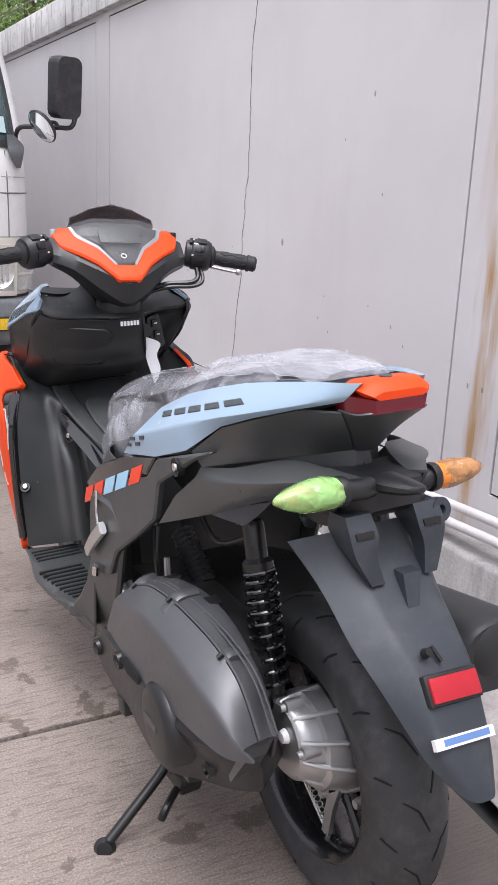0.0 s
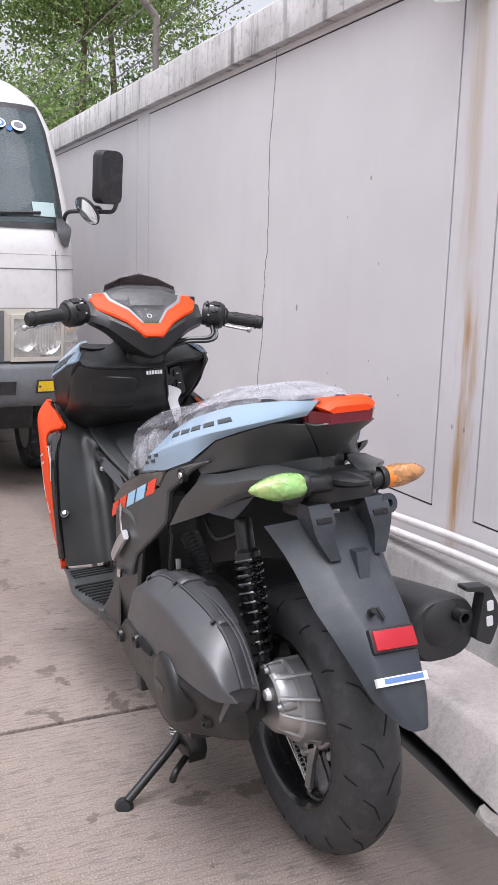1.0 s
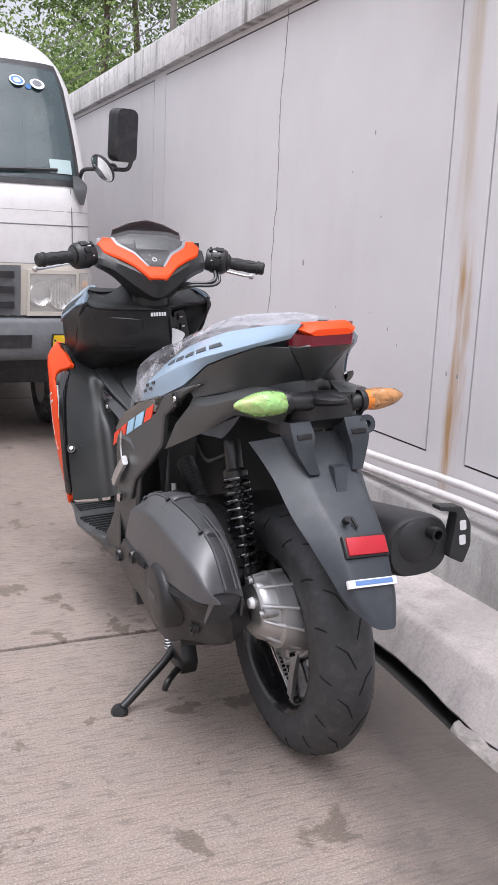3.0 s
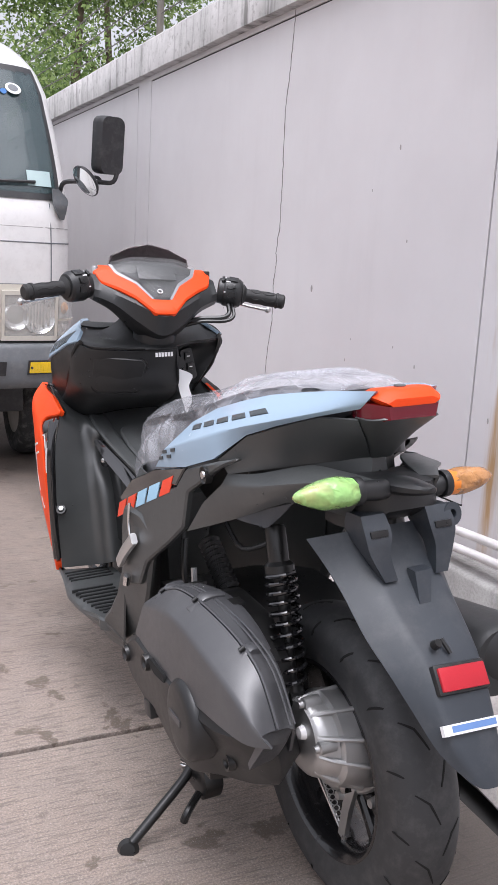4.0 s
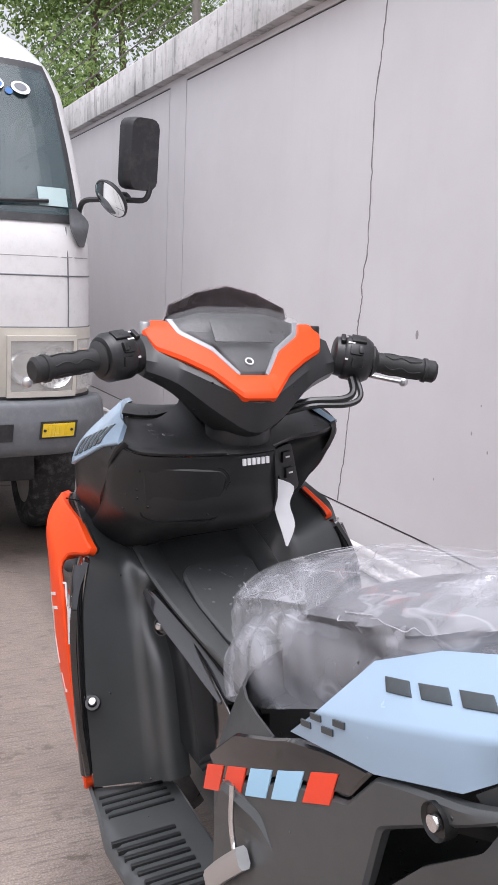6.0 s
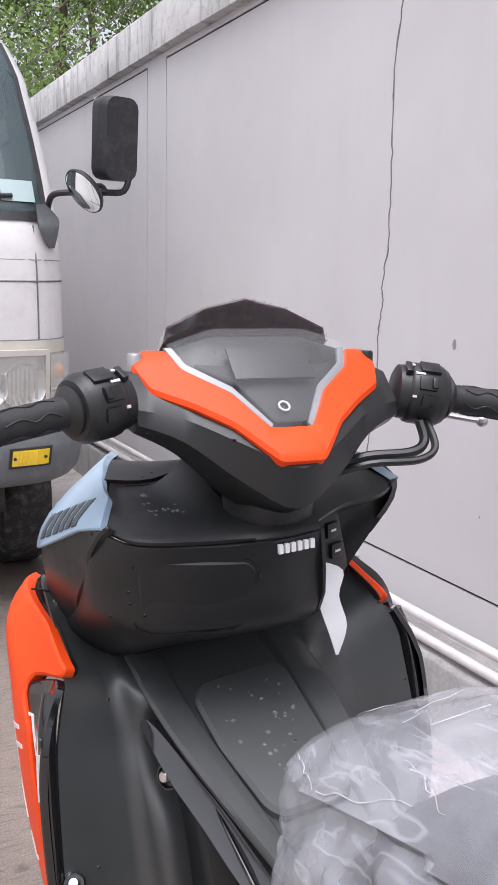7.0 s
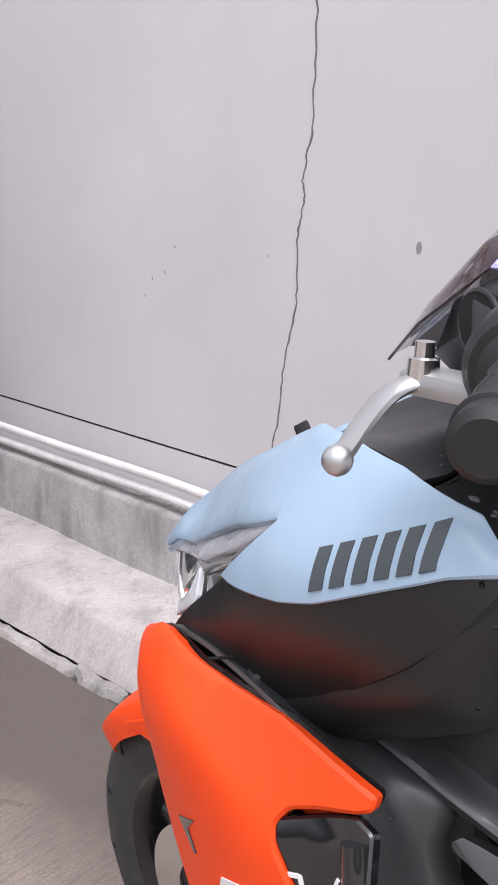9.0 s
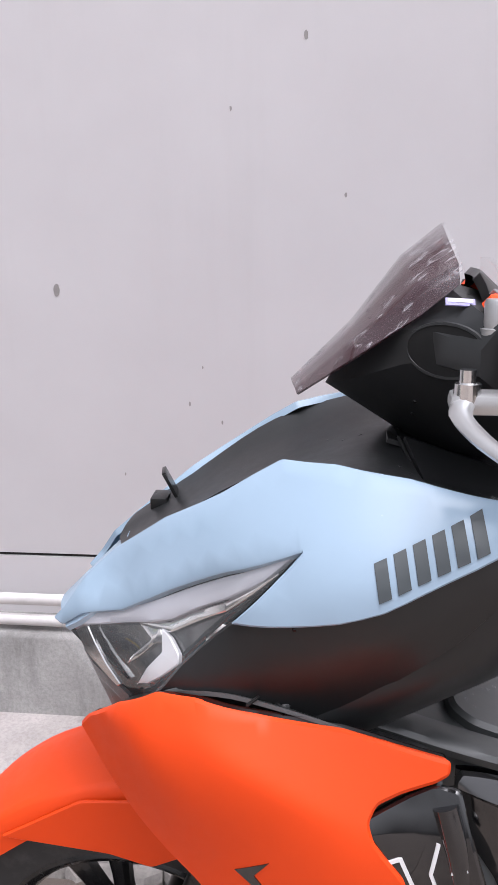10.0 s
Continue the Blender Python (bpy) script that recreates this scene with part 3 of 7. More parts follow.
BARK = paint("bark", (0.13, 0.10, 0.075), 0.9, 0.25, grain=60, bump=0.6)


def tree(m, seed, height=7.5, spread=3.2):
    rng = random.Random(seed)
    t = thing("tree", "leafy green broad-crowned tree standing beyond the wall", "tree", m, group="trees beyond the wall")
    wood = [tube([(0, 0, 0), (0.1, 0.05, height * 0.25), (-0.05, 0.1, height * 0.5), (0.05, 0, height * 0.82)], 0.11, 10, 4, taper=0.03)]
    tips = []
    for i in range(15):
        z = height * rng.uniform(0.32, 0.82)
        a = rng.uniform(0, 6.28)
        ln = spread * rng.uniform(0.5, 1.0) * (1.25 - z / height)
        b = Vector((0.03, 0.05, z))
        e = b + Vector((math.cos(a) * ln, math.sin(a) * ln, ln * rng.uniform(0.25, 0.7)))
        md = b.lerp(e, 0.5) + Vector((rng.uniform(-.2, .2), rng.uniform(-.2, .2), 0.12))
        wood.append(tube([b, md, e], 0.05, 6, 3, taper=0.012))
        tips += [b.lerp(e, f) + Vector([rng.gauss(0, 0.22) for _ in range(3)]) for f in (0.45, 0.6, 0.75, 0.9, 1.0, 1.06)]
    tips += [Vector((rng.gauss(0, 0.5), rng.gauss(0, 0.5), height * rng.uniform(0.7, 0.95))) for _ in range(12)]
    part("trunk", join(*wood), BARK, t)
    vs, fs = [], []
    for c in tips:
        for _ in range(300):
            p = c + Vector([rng.gauss(0, 0.27) for _ in range(3)])
            d = Vector([rng.gauss(0, 1) for _ in range(3)]).normalized()
            s = d.orthogonal().normalized()
            ln, wd = rng.uniform(0.045, 0.085), rng.uniform(0.014, 0.027)
            i = len(vs)
            nrm = d.cross(s) * 0.012
            vs += [p, p + d * ln * .5 + s * wd + nrm, p + d * ln, p + d * ln * .5 - s * wd + nrm]
            fs += [(i, i + 1, i + 2), (i, i + 2, i + 3)]
    me = bpy.data.meshes.new("crown")
    me.from_pydata([tuple(v) for v in vs], [], fs)
    me.materials.append(LEAF)
    ob = new("crown", me)
    ob.parent = t
    return t


tree_a = tree(Matrix.Translation((3.6, 12.0, -1.2)), 1)
for x, y, z, r, s in ((1.4, 14.5, -1.6, 80, 1.15), (5.2, 16.5, -1.0, 200, 1.2), (-2.0, 17.5, -1.2, 140, 1.2)):
    copy_thing(tree_a, pose(x, y, z, 0, 0, r) @ Matrix.Scale(s, 4))

# ---------------------------------------------------------------- parked light truck
VAN_WHITE = paint("van_white", (0.70, 0.69, 0.68), 0.3, 0.04, bump=0.0, coat=0.3, dust=0.25)
VAN_CREAM = paint("van_cream", (0.60, 0.57, 0.50), 0.4, 0.06, dust=0.25)
VAN_GREY = paint("bumper_grey", (0.135, 0.145, 0.155), 0.55, 0.1, dust=0.3)
VAN_BLACK = paint("van_black_plastic", (0.022, 0.022, 0.024), 0.5, 0.1, dust=0.12)
TYRE_OLD = paint("old_tyre_rubber", (0.025, 0.025, 0.025), 0.85, 0.1, dust=0.4)
DARK_GLASS = Mat("windscreen_glass", (0.025, 0.05, 0.055), 0.03)
DARK_GLASS.b.inputs["Alpha"].default_value = 0.74
DARK_GLASS.b.inputs["Coat Weight"].default_value = 0.6
DARK_GLASS = DARK_GLASS.m
AMBER = paint("amber_lens", (0.66, 0.36, 0.16), 0.15, 0.1, coat=1.0)
YELLOW = paint("yellow_lens", (0.80, 0.55, 0.0), 0.2, 0.15, coat=1.0)
LENS = paint("clear_lens", (0.55, 0.53, 0.48), 0.12, 0.25, bump=0.0, metal=0.4, coat=1.0)
CHROME_V = paint("lamp_chrome", (0.80, 0.80, 0.79), 0.14, 0.1, bump=0.0, metal=1.0)
LAMP_GLASS = Mat("lamp_glass", (0.75, 0.75, 0.72), 0.05)
LAMP_GLASS.b.inputs["Alpha"].default_value = 0.28
LAMP_GLASS.b.inputs["Coat Weight"].default_value = 1.0
LAMP_GLASS = LAMP_GLASS.m
MIRROR = Mat("mirror_silver", (0.85, 0.87, 0.87), 0.04, 1.0).m
WHITE_STICKER = paint("sticker_white", (0.75, 0.78, 0.80), 0.4)
BLUE_STICKER = paint("sticker_blue", (0.04, 0.16, 0.42), 0.4)

VC = 0.86
FRONT = [(0.40, 4.72, 0.76), (0.66, 4.70, 0.795), (0.95, 4.68, 0.803), (1.20, 4.69, 0.805), (1.38, 4.735, 0.805), (1.65, 4.89, 0.800), (1.95, 5.07, 0.775), (2.08, 5.17, 0.735), (2.18, 5.28, 0.67), (2.26, 5.42, 0.57), (2.33, 5.75, 0.46), (2.36, 6.3, 0.40)]


def cab_row(z):
    zs = [r[0] for r in FRONT]
    i = max(0, min(len(FRONT) - 2, sum(1 for v in zs if v <= z) - 1))
    t = (z - zs[i]) / (zs[i + 1] - zs[i])
    a, b, c, d = FRONT[max(i - 1, 0)], FRONT[i], FRONT[i + 1], FRONT[min(i + 2, len(FRONT) - 1)]
    q = [0.5 * (2 * b[k] + (c[k] - a[k]) * t + (2 * a[k] - 5 * b[k] + 4 * c[k] - d[k]) * t * t + (3 * b[k] - a[k] - 3 * c[k] + d[k]) * t ** 3) for k in (1, 2)]
    return q[0], q[1]


def cab(a, z, out=0.0):
    """A place on the cab's rounded front. a runs from -1 (one side) to 1 (the side by the wall)."""
    yf, hw = cab_row(z)
    rc = 0.17
    q = abs(a) * (hw - rc + rc * math.pi / 2)
    s = 1 if a >= 0 else -1
    if q < hw - rc:
        x, y, nx, ny = q, 0.0, 0.0, -1.0
    else:
        t = (q - (hw - rc)) / rc
        x, y, nx, ny = hw - rc + rc * math.sin(t), rc * (1 - math.cos(t)), math.sin(t), -math.cos(t)
    return Vector((VC + s * (x + nx * out), yf + y + 0.06 * (x / hw) ** 2 + ny * out, z))


def cab_patch(a0, a1, z0, z1, out, thick=0.02, na=12, nz=8, skew=0.0):
    rows = []
    bm = bmesh.new()
    for i in range(nz + 1):
        z = z0 + (z1 - z0) * i / nz
        rows.append([cab(a0 + (a1 - a0 - skew * i / nz) * j / na, z, out) for j in range(na + 1)])
    back = [[p + Vector((0, thick, 0)) for p in r] for r in rows]
    ring = [rows[0], *rows[1:]]
    V, B = grid_mesh(bm, ring), grid_mesh(bm, back)
    n, m = len(V), len(V[0])
    for i in range(n - 1):
        bm.faces.new((V[i][0], V[i + 1][0], B[i + 1][0], B[i][0]))
        bm.faces.new((V[i][-1], V[i + 1][-1], B[i + 1][-1], B[i][-1]))
    for j in range(m - 1):
        bm.faces.new((V[0][j], V[0][j + 1], B[0][j + 1], B[0][j]))
        bm.faces.new((V[-1][j], V[-1][j + 1], B[-1][j + 1], B[-1][j]))
    bmesh.ops.recalc_face_normals(bm, faces=bm.faces[:])
    return bm


van = thing("light_truck", "parked white cab-over light truck with grey bumper", "truck", Matrix.Translation((VC, 5.3, 0)))
VI = Matrix.Translation((-VC, -5.3, 0))


def vpart(name, bm, mat, parent=van, label="", sharp=38):
    return part(name, moved(bm, VI) if parent is van else moved(bm, VI), mat, parent, label, sharp)


secs = []
for k in range(57):
    z = 0.50 + 1.86 * k / 56
    yf, hw = cab_row(z)
    loop = [cab(a / 14, z) for a in range(-14, 15)]
    loop += [Vector((VC + hw, 7.2, z)), Vector((VC - hw, 7.2, z))]
    secs.append(loop)
bm = loft(secs, 1, True, True)
gone = []
for f in bm.faces:
    c = f.calc_center_median()
    front = abs(c.x - VC) < cab_row(c.z)[1] * 0.80 and c.y < 5.5 and 1.44 < c.z < 2.03
    flank = abs(c.x - VC) > cab_row(c.z)[1] * 0.97 and c.y > 5.7 and 1.46 < c.z < 1.98
    if front or flank:
        gone.append(f)
bmesh.ops.delete(bm, geom=gone, context="FACES")
body = vpart("cab_body", bm, VAN_WHITE)
CABIN = paint("cabin_grey", (0.055, 0.058, 0.06), 0.7, 0.1)
vpart("cabin_back", block(VC - 0.78, VC + 0.78, 6.55, 6.60, 1.0, 2.1, 0.01), CABIN, body)
vpart("dashboard", loft([[(VC - 0.74, 4.86, 1.20), (VC + 0.74, 4.86, 1.20), (VC + 0.74, 4.90, 1.42), (VC - 0.74, 4.90, 1.42)], [(VC - 0.74, 5.15, 1.15), (VC + 0.74, 5.15, 1.15), (VC + 0.74, 5.10, 1.46), (VC - 0.74, 5.10, 1.46)], [(VC - 0.72, 5.32, 1.15), (VC + 0.72, 5.32, 1.15), (VC + 0.72, 5.30, 1.38), (VC - 0.72, 5.30, 1.38)]], 3), CABIN, body)
for x in (VC - 0.42, VC + 0.36):
    vpart("cab_seat", join(block(x - 0.24, x + 0.24, 6.02, 6.18, 1.10, 1.78, 0.05), block(x - 0.13, x + 0.13, 6.04, 6.14, 1.80, 2.0, 0.04), block(x - 0.25, x + 0.25, 5.6, 6.1, 1.0, 1.18, 0.05)), CABIN, body)
for s in (-1, 1):
    vpart("door_pillar", block(VC + s * 0.76 - 0.03, VC + s * 0.76 + 0.03, 6.45, 7.2, 1.35, 2.05, 0.01), VAN_WHITE, body)
    vpart("grab_rail", tube([(VC + s * 0.70, 5.18, 1.55), (VC + s * 0.67, 5.20, 1.58), (VC + s * 0.64, 5.32, 1.84), (VC + s * 0.67, 5.34, 1.88)], 0.014, 8, 3), VAN_WHITE, body)
vpart("steering_wheel", lathe([(0.19 + 0.016 * math.cos(a), 0.016 * math.sin(a)) for a in [2 * math.pi * k / 8 for k in range(8)]], pose(VC + 0.36, 5.42, 1.42, -35, 0, 0), 36, True), VAN_BLACK, body)
vpart("cargo_box", block(VC - 0.84, VC + 0.84, 7.25, 10.8, 0.55, 2.25, 0.02), VAN_WHITE)
for a0, a1, z0, z1 in ((-0.83, 0.83, 1.395, 1.43), (-0.83, 0.83, 2.035, 2.075), (-0.83, -0.795, 1.43, 2.035), (0.795, 0.83, 1.43, 2.035)):
    vpart("windscreen_rubber", cab_patch(a0, a1, z0, z1, 0.006, nz=12, na=24), VAN_BLACK, body)
ws = vpart("windscreen", cab_patch(-0.80, 0.80, 1.425, 2.045, 0.007, thick=0.004, nz=12, na=24), DARK_GLASS, van, "dark reflecting windscreen")
ws.visible_shadow = False
for a, z, r, m in ((0.52, 1.955, 0.042, WHITE_STICKER), (0.52, 1.955, 0.034, BLUE_STICKER), (0.52, 1.955, 0.020, WHITE_STICKER), (0.645, 1.945, 0.040, WHITE_STICKER), (0.645, 1.948, 0.026, VAN_GREY), (0.585, 1.925, 0.016, BLUE_STICKER)):
    c, e, u = cab(a, z, 0.012 + 0.05 * (0.045 - r)), cab(a + 0.01, z, 0.012), cab(a, z + 0.02, 0.012)
    ex, ey = (e - cab(a, z, 0.012)).normalized(), (u - cab(a, z, 0.012)).normalized()
    ring = [c + ex * r * math.cos(t) + ey * r * math.sin(t) for t in [2 * math.pi * k / 20 for k in range(20)]]
    vpart("sticker", loft([ring, [v + Vector((0, 0.0008, 0)) for v in ring]], 1, True, True), m, ws)
# a pale teal patch laid on the glass in place of a reflection
vpart("painted_reflection", cab_patch(0.64, 0.77, 1.46, 1.535, 0.0115, 0.001, 6, 4), paint("reflection_teal", (0.36, 0.46, 0.46), 0.3), ws, "pale teal reflection painted on the glass")
vpart("wiper", tube([cab(a, 1.455 + 0.04 * abs(a - 0.1), 0.022) for a in (-0.2, 0.1, 0.4, 0.68)], 0.008, 6, 3), VAN_BLACK)
vpart("crease_line", tube([cab(a / 20, 1.188 + .012 * max(0, abs(a / 20) - .75), -0.001) for a in range(-20, 21)], 0.0035, 6, 1), VAN_GREY, body)
vpart("crease_line", tube([cab(a / 20, 1.262, -0.0012) for a in range(-20, 21)], 0.002, 6, 1), paint("crease_grey", (.33, .32, .31), .5), body)
for s in (1, -1):
    vpart("door_gap", tube([cab(0.754 * s, z, -0.001) for z in (0.985, 1.05, 1.15, 1.25, 1.38)], 0.0028, 6, 1), VAN_GREY, body)
vpart("lamp_band", cab_patch(-1, 1, 0.70, 0.985, 0.006, na=30), VAN_CREAM)
vpart("band_gap", tube([cab(a / 20, 0.986, 0.001) for a in range(-20, 21)], 0.0035, 6, 1), VAN_GREY, body)
vpart("grille", cab_patch(-0.44, 0.44, 0.71, 0.975, 0.012), VAN_GREY)
for z in (0.75, 0.83, 0.91):
    vpart("grille_slat", cab_patch(-0.40, 0.40, z, z + 0.035, 0.03), VAN_BLACK)
for s in (1, -1):
    h = vpart("headlight", cab_patch(0.49 * s, 0.76 * s, 0.735, 0.935, 0.034, 0.004), LAMP_GLASS, van, "clear cloudy headlight lens")
    vpart("lamp_back", cab_patch(0.48 * s, 0.77 * s, 0.728, 0.942, 0.010, 0.006), LENS, h)
    for a, r, z in ((0.675, 0.086, 0.832), (0.545, 0.070, 0.832)):
        dish = lathe([(0.0, 0.0), (0.016, 0.0), (0.018, 0.022), (0.022, 0.002), (r * 0.6, 0.008), (r * 0.9, 0.020), (r, 0.030), (r * 0.98, 0.018), (0.0, -0.012)], Matrix.Translation(cab(a * s, z, 0.0)) @ pose(0, 0, 0, 90, 0, s * 10), 24)
        vpart("reflector", dish, CHROME_V, h)
    for k in range(7):
        vpart("flute", cab_patch((0.622 + 0.017 * k) * s, (0.630 + 0.017 * k) * s, 0.790 - .006 * (3 - abs(k - 3)), 0.878 + .006 * (3 - abs(k - 3)), 0.031, 0.003, 2, 6), LENS, h)
    for a0, a1, z0, z1 in ((0.475, 0.775, 0.935, 0.955), (0.475, 0.775, 0.712, 0.735), (0.475, 0.49, 0.735, 0.935), (0.76, 0.775, 0.735, 0.935)):
        vpart("bezel", cab_patch(a0 * s, a1 * s, z0, z1, 0.036, 0.03), VAN_CREAM, h)
    tl = vpart("turn_lamp", cab_patch(0.787 * s, 0.95 * s, 0.735, 0.935, 0.026, 0.004), LAMP_GLASS, van, "clear corner lamp with an orange bulb")
    vpart("lamp_back", cab_patch(0.785 * s, 0.952 * s, 0.730, 0.940, 0.008, 0.006), LENS, tl)
    vpart("lamp_divider", cab_patch(0.787 * s, 0.95 * s, 0.808, 0.818, 0.028, 0.016), VAN_CREAM, tl)
    vpart("bulb", lathe([(0.0, 0.016), (0.014, 0.014), (0.026, 0.006), (0.030, 0.0), (0.0, -0.006)], Matrix.Translation(cab(0.845 * s, 0.872, 0.009)) @ pose(0, 0, 0, 90, 0, s * 32), 18), AMBER, tl)
    vpart("bulb", lathe([(0.0, 0.012), (0.012, 0.010), (0.020, 0.0), (0.0, -0.006)], Matrix.Translation(cab(0.85 * s, 0.772, 0.009)) @ pose(0, 0, 0, 90, 0, s * 32), 18), CHROME_V, tl)
vpart("lamp_gap", cab_patch(-0.97, 0.97, 0.695, 0.713, 0.012, 0.02, 30, 1), VAN_BLACK)
loops = []
for z, o in ((0.47, 0.0), (0.475, 0.05), (0.50, 0.078), (0.535, 0.086), (0.60, 0.088), (0.635, 0.080), (0.672, 0.070), (0.695, 0.055), (0.702, 0.0)):
    loops.append([cab(a / 16, z, o) for a in range(-16, 17)] + [Vector((VC + 0.7, 5.05, z)), Vector((VC - 0.7, 5.05, z))])
vpart("bumper", loft(loops, 2), VAN_GREY, van, "scuffed grey plastic bumper")
for s in (1, -1):
    f = vpart("fog_lamp", cab_patch(0.630 * s, 0.750 * s, 0.558, 0.612, 0.100), YELLOW, van, "yellow fog lamp lens")
    vpart("fog_bezel", cab_patch(0.620 * s, 0.760 * s, 0.550, 0.620, 0.094), VAN_BLACK, f)
    for a in (0.640, 0.740):
        vpart("lamp_screw", lathe([(0, .006), (.005, .005), (.006, 0), (0, 0)], Matrix.Translation(cab(a * s, .585, .100)) @ pose(0, 0, 0, 90, 0, 20 * s), 10), VAN_BLACK, f)
    for k in range(5):
        vpart("lens_rib", cab_patch((0.655 + .016 * k) * s, (0.659 + .016 * k) * s, .561, .609, .1025, .003, 1, 2), YELLOW, f)
vpart("air_slot", cab_patch(-0.5, 0.5, 0.545, 0.615, 0.092), VAN_BLACK)
for s in (1, -1):
    w = vpart("wheel", lathe([(0.0, -0.04), (0.10, -0.05), (0.17, -0.02), (0.19, 0.06), (0.19, -0.09), (0.0, -0.09)], pose(VC + s * 0.70, 5.36, 0.31, 0, 90, 0), 24), STEEL)
    vpart("tyre", lathe([(0.19, -0.09), (0.25, -0.105), (0.29, -0.095), (0.31, -0.06), (0.31, 0.06), (0.29, 0.095), (0.25, 0.105), (0.19, 0.09)], pose(VC + s * 0.70, 5.36, 0.31, 0, 90, 0), 36), TYRE_OLD, w)
vpart("chassis", block(VC - 0.6, VC + 0.6, 5.0, 10.5, 0.30, 0.58, 0.02), VAN_BLACK)
# mirrors on the side by the wall
vpart("mirror_arm", tube([(1.592, 4.80, 1.40), (1.588, 4.75, 1.455), (1.597, 4.71, 1.482), (1.64, 4.67, 1.488), (1.73, 4.57, 1.486), (1.785, 4.53, 1.49), (1.803, 4.52, 1.54)], 0.011, 8, 4), VAN_BLACK)
vpart("mirror_base", moved(loft([[(1.575, 4.75, 1.445), (1.60, 4.735, 1.445), (1.63, 4.86, 1.445), (1.60, 4.88, 1.445)], [(1.575, 4.745, 1.40), (1.645, 4.735, 1.40), (1.66, 4.86, 1.40), (1.60, 4.88, 1.40)], [(1.585, 4.74, 1.36), (1.645, 4.735, 1.36), (1.66, 4.86, 1.36), (1.60, 4.88, 1.36)], [(1.622, 4.77, 1.30), (1.638, 4.765, 1.30), (1.65, 4.86, 1.30), (1.63, 4.88, 1.30)]], 3), pose(-.028, 0, .005)), VAN_GREY, van, "grey mirror bracket")


def mirror_shell(w, h, d):
    sec = []
    for k, y in ((0.80, 0), (0.96, 0.3), (1.0, 0.6), (1.0, 1.0)):
        ww, hh, r = w * k / 2, h * (0.92 + 0.08 * k) / 2, 0.035
        lp = []
        for cx, cz, a0 in ((ww - r, hh - r, 0), (-ww + r, hh - r, 90), (-ww + r, -hh + r, 180), (ww - r, -hh + r, 270)):
            lp += [Vector((cx + r * math.cos(radians(a0 + a)), d * y, cz + r * math.sin(radians(a0 + a)))) for a in (0, 30, 60, 90)]
        sec.append(lp)
    return loft(sec, 3)


mm = pose(1.772, 4.50, 1.652, 4, 0, 12)
mir = vpart("mirror_housing", moved(mirror_shell(0.146, 0.262, 0.07), mm), VAN_BLACK, van, "tall black mirror housing")
vpart("mirror_glass", moved(block(-0.066, 0.066, 0.069, 0.073, -0.125, 0.125, 0.001), mm), MIRROR, mir)
rm = Matrix.Translation((1.664, 4.572, 1.487)) @ Vector((0.78, 0.25, 0.58)).to_track_quat("Z", "Y").to_matrix().to_4x4()
rmir = vpart("round_mirror", moved(lathe([(0.0, 0.030), (0.036, 0.027), (0.074, 0.011), (0.081, 0.0), (0.079, -0.006), (0.0, -0.004)], Matrix(), 28), rm), VAN_BLACK, van, "small round blind-spot mirror")
vpart("mirror_stem", tube([(1.690, 4.585, 1.505), (1.725, 4.585, 1.508), (1.735, 4.568, 1.490)], 0.009, 8, 3), VAN_BLACK, rmir)
vpart("mirror_glass", moved(lathe([(0.075, -0.0065), (0.06, -0.0095), (0.03, -0.013), (0.0, -0.014)], Matrix(), 28), rm), MIRROR, rmir)

# ---------------------------------------------------------------- scooter: materials
BLACK = paint("matt_black_plastic", (0.0135, 0.0142, 0.0150), 0.40, 0.15, 900, 0.05)
BLACK.node_tree.nodes["Principled BSDF"].inputs["Specular IOR Level"].default_value = 0.55
SATIN = paint("satin_black_plastic", (0.044, 0.0475, 0.0475), 0.42, 0.14, 700, 0.07)
SATIN.node_tree.nodes["Principled BSDF"].inputs["Specular IOR Level"].default_value = 1.0


def raindrops(m, scale, share):
    """Scattered drops of rain standing on a surface."""
    nt = m.node_tree
    co, vo = nt.nodes.new("ShaderNodeTexCoord"), nt.nodes.new("ShaderNodeTexVoronoi")
    vo.inputs["Scale"].default_value = scale
    nt.links.new(co.outputs["Object"], vo.inputs["Vector"])
    dome, sep, pick, mul = nt.nodes.new("ShaderNodeMapRange"), nt.nodes.new("ShaderNodeSeparateColor"), nt.nodes.new("ShaderNodeMath"), nt.nodes.new("ShaderNodeMath")
    dome.interpolation_type = "SMOOTHSTEP"
    for key, v in (("From Min", 0.0), ("From Max", 0.17), ("To Min", 1.0), ("To Max", 0.0)):
        dome.inputs[key].default_value = v
    nt.links.new(vo.outputs["Distance"], dome.inputs["Value"])
    nt.links.new(vo.outputs["Color"], sep.inputs[0])
    pick.operation, mul.operation = "LESS_THAN", "MULTIPLY"
    pick.inputs[1].default_value = share
    nt.links.new(sep.outputs[0], pick.inputs[0])
    nt.links.new(dome.outputs[0], mul.inputs[0])
    nt.links.new(pick.outputs[0], mul.inputs[1])
    b = nt.nodes["Principled BSDF"]
    bump = nt.nodes.new("ShaderNodeBump")
    bump.inputs["Strength"].default_value, bump.inputs["Distance"].default_value = 1.0, 0.003
    nt.links.new(mul.outputs[0], bump.inputs["Height"])
    nt.links.new(b.inputs["Normal"].links[0].from_socket, bump.inputs["Normal"])
    nt.links.new(bump.outputs[0], b.inputs["Normal"])
    wet, rough = nt.nodes.new("ShaderNodeMix"), b.inputs["Roughness"].links[0].from_socket
    nt.links.new(mul.outputs[0], wet.inputs[0])
    nt.links.new(rough, wet.inputs[2])
    wet.inputs[3].default_value = 0.05
    nt.links.new(wet.outputs[0], b.inputs["Roughness"])


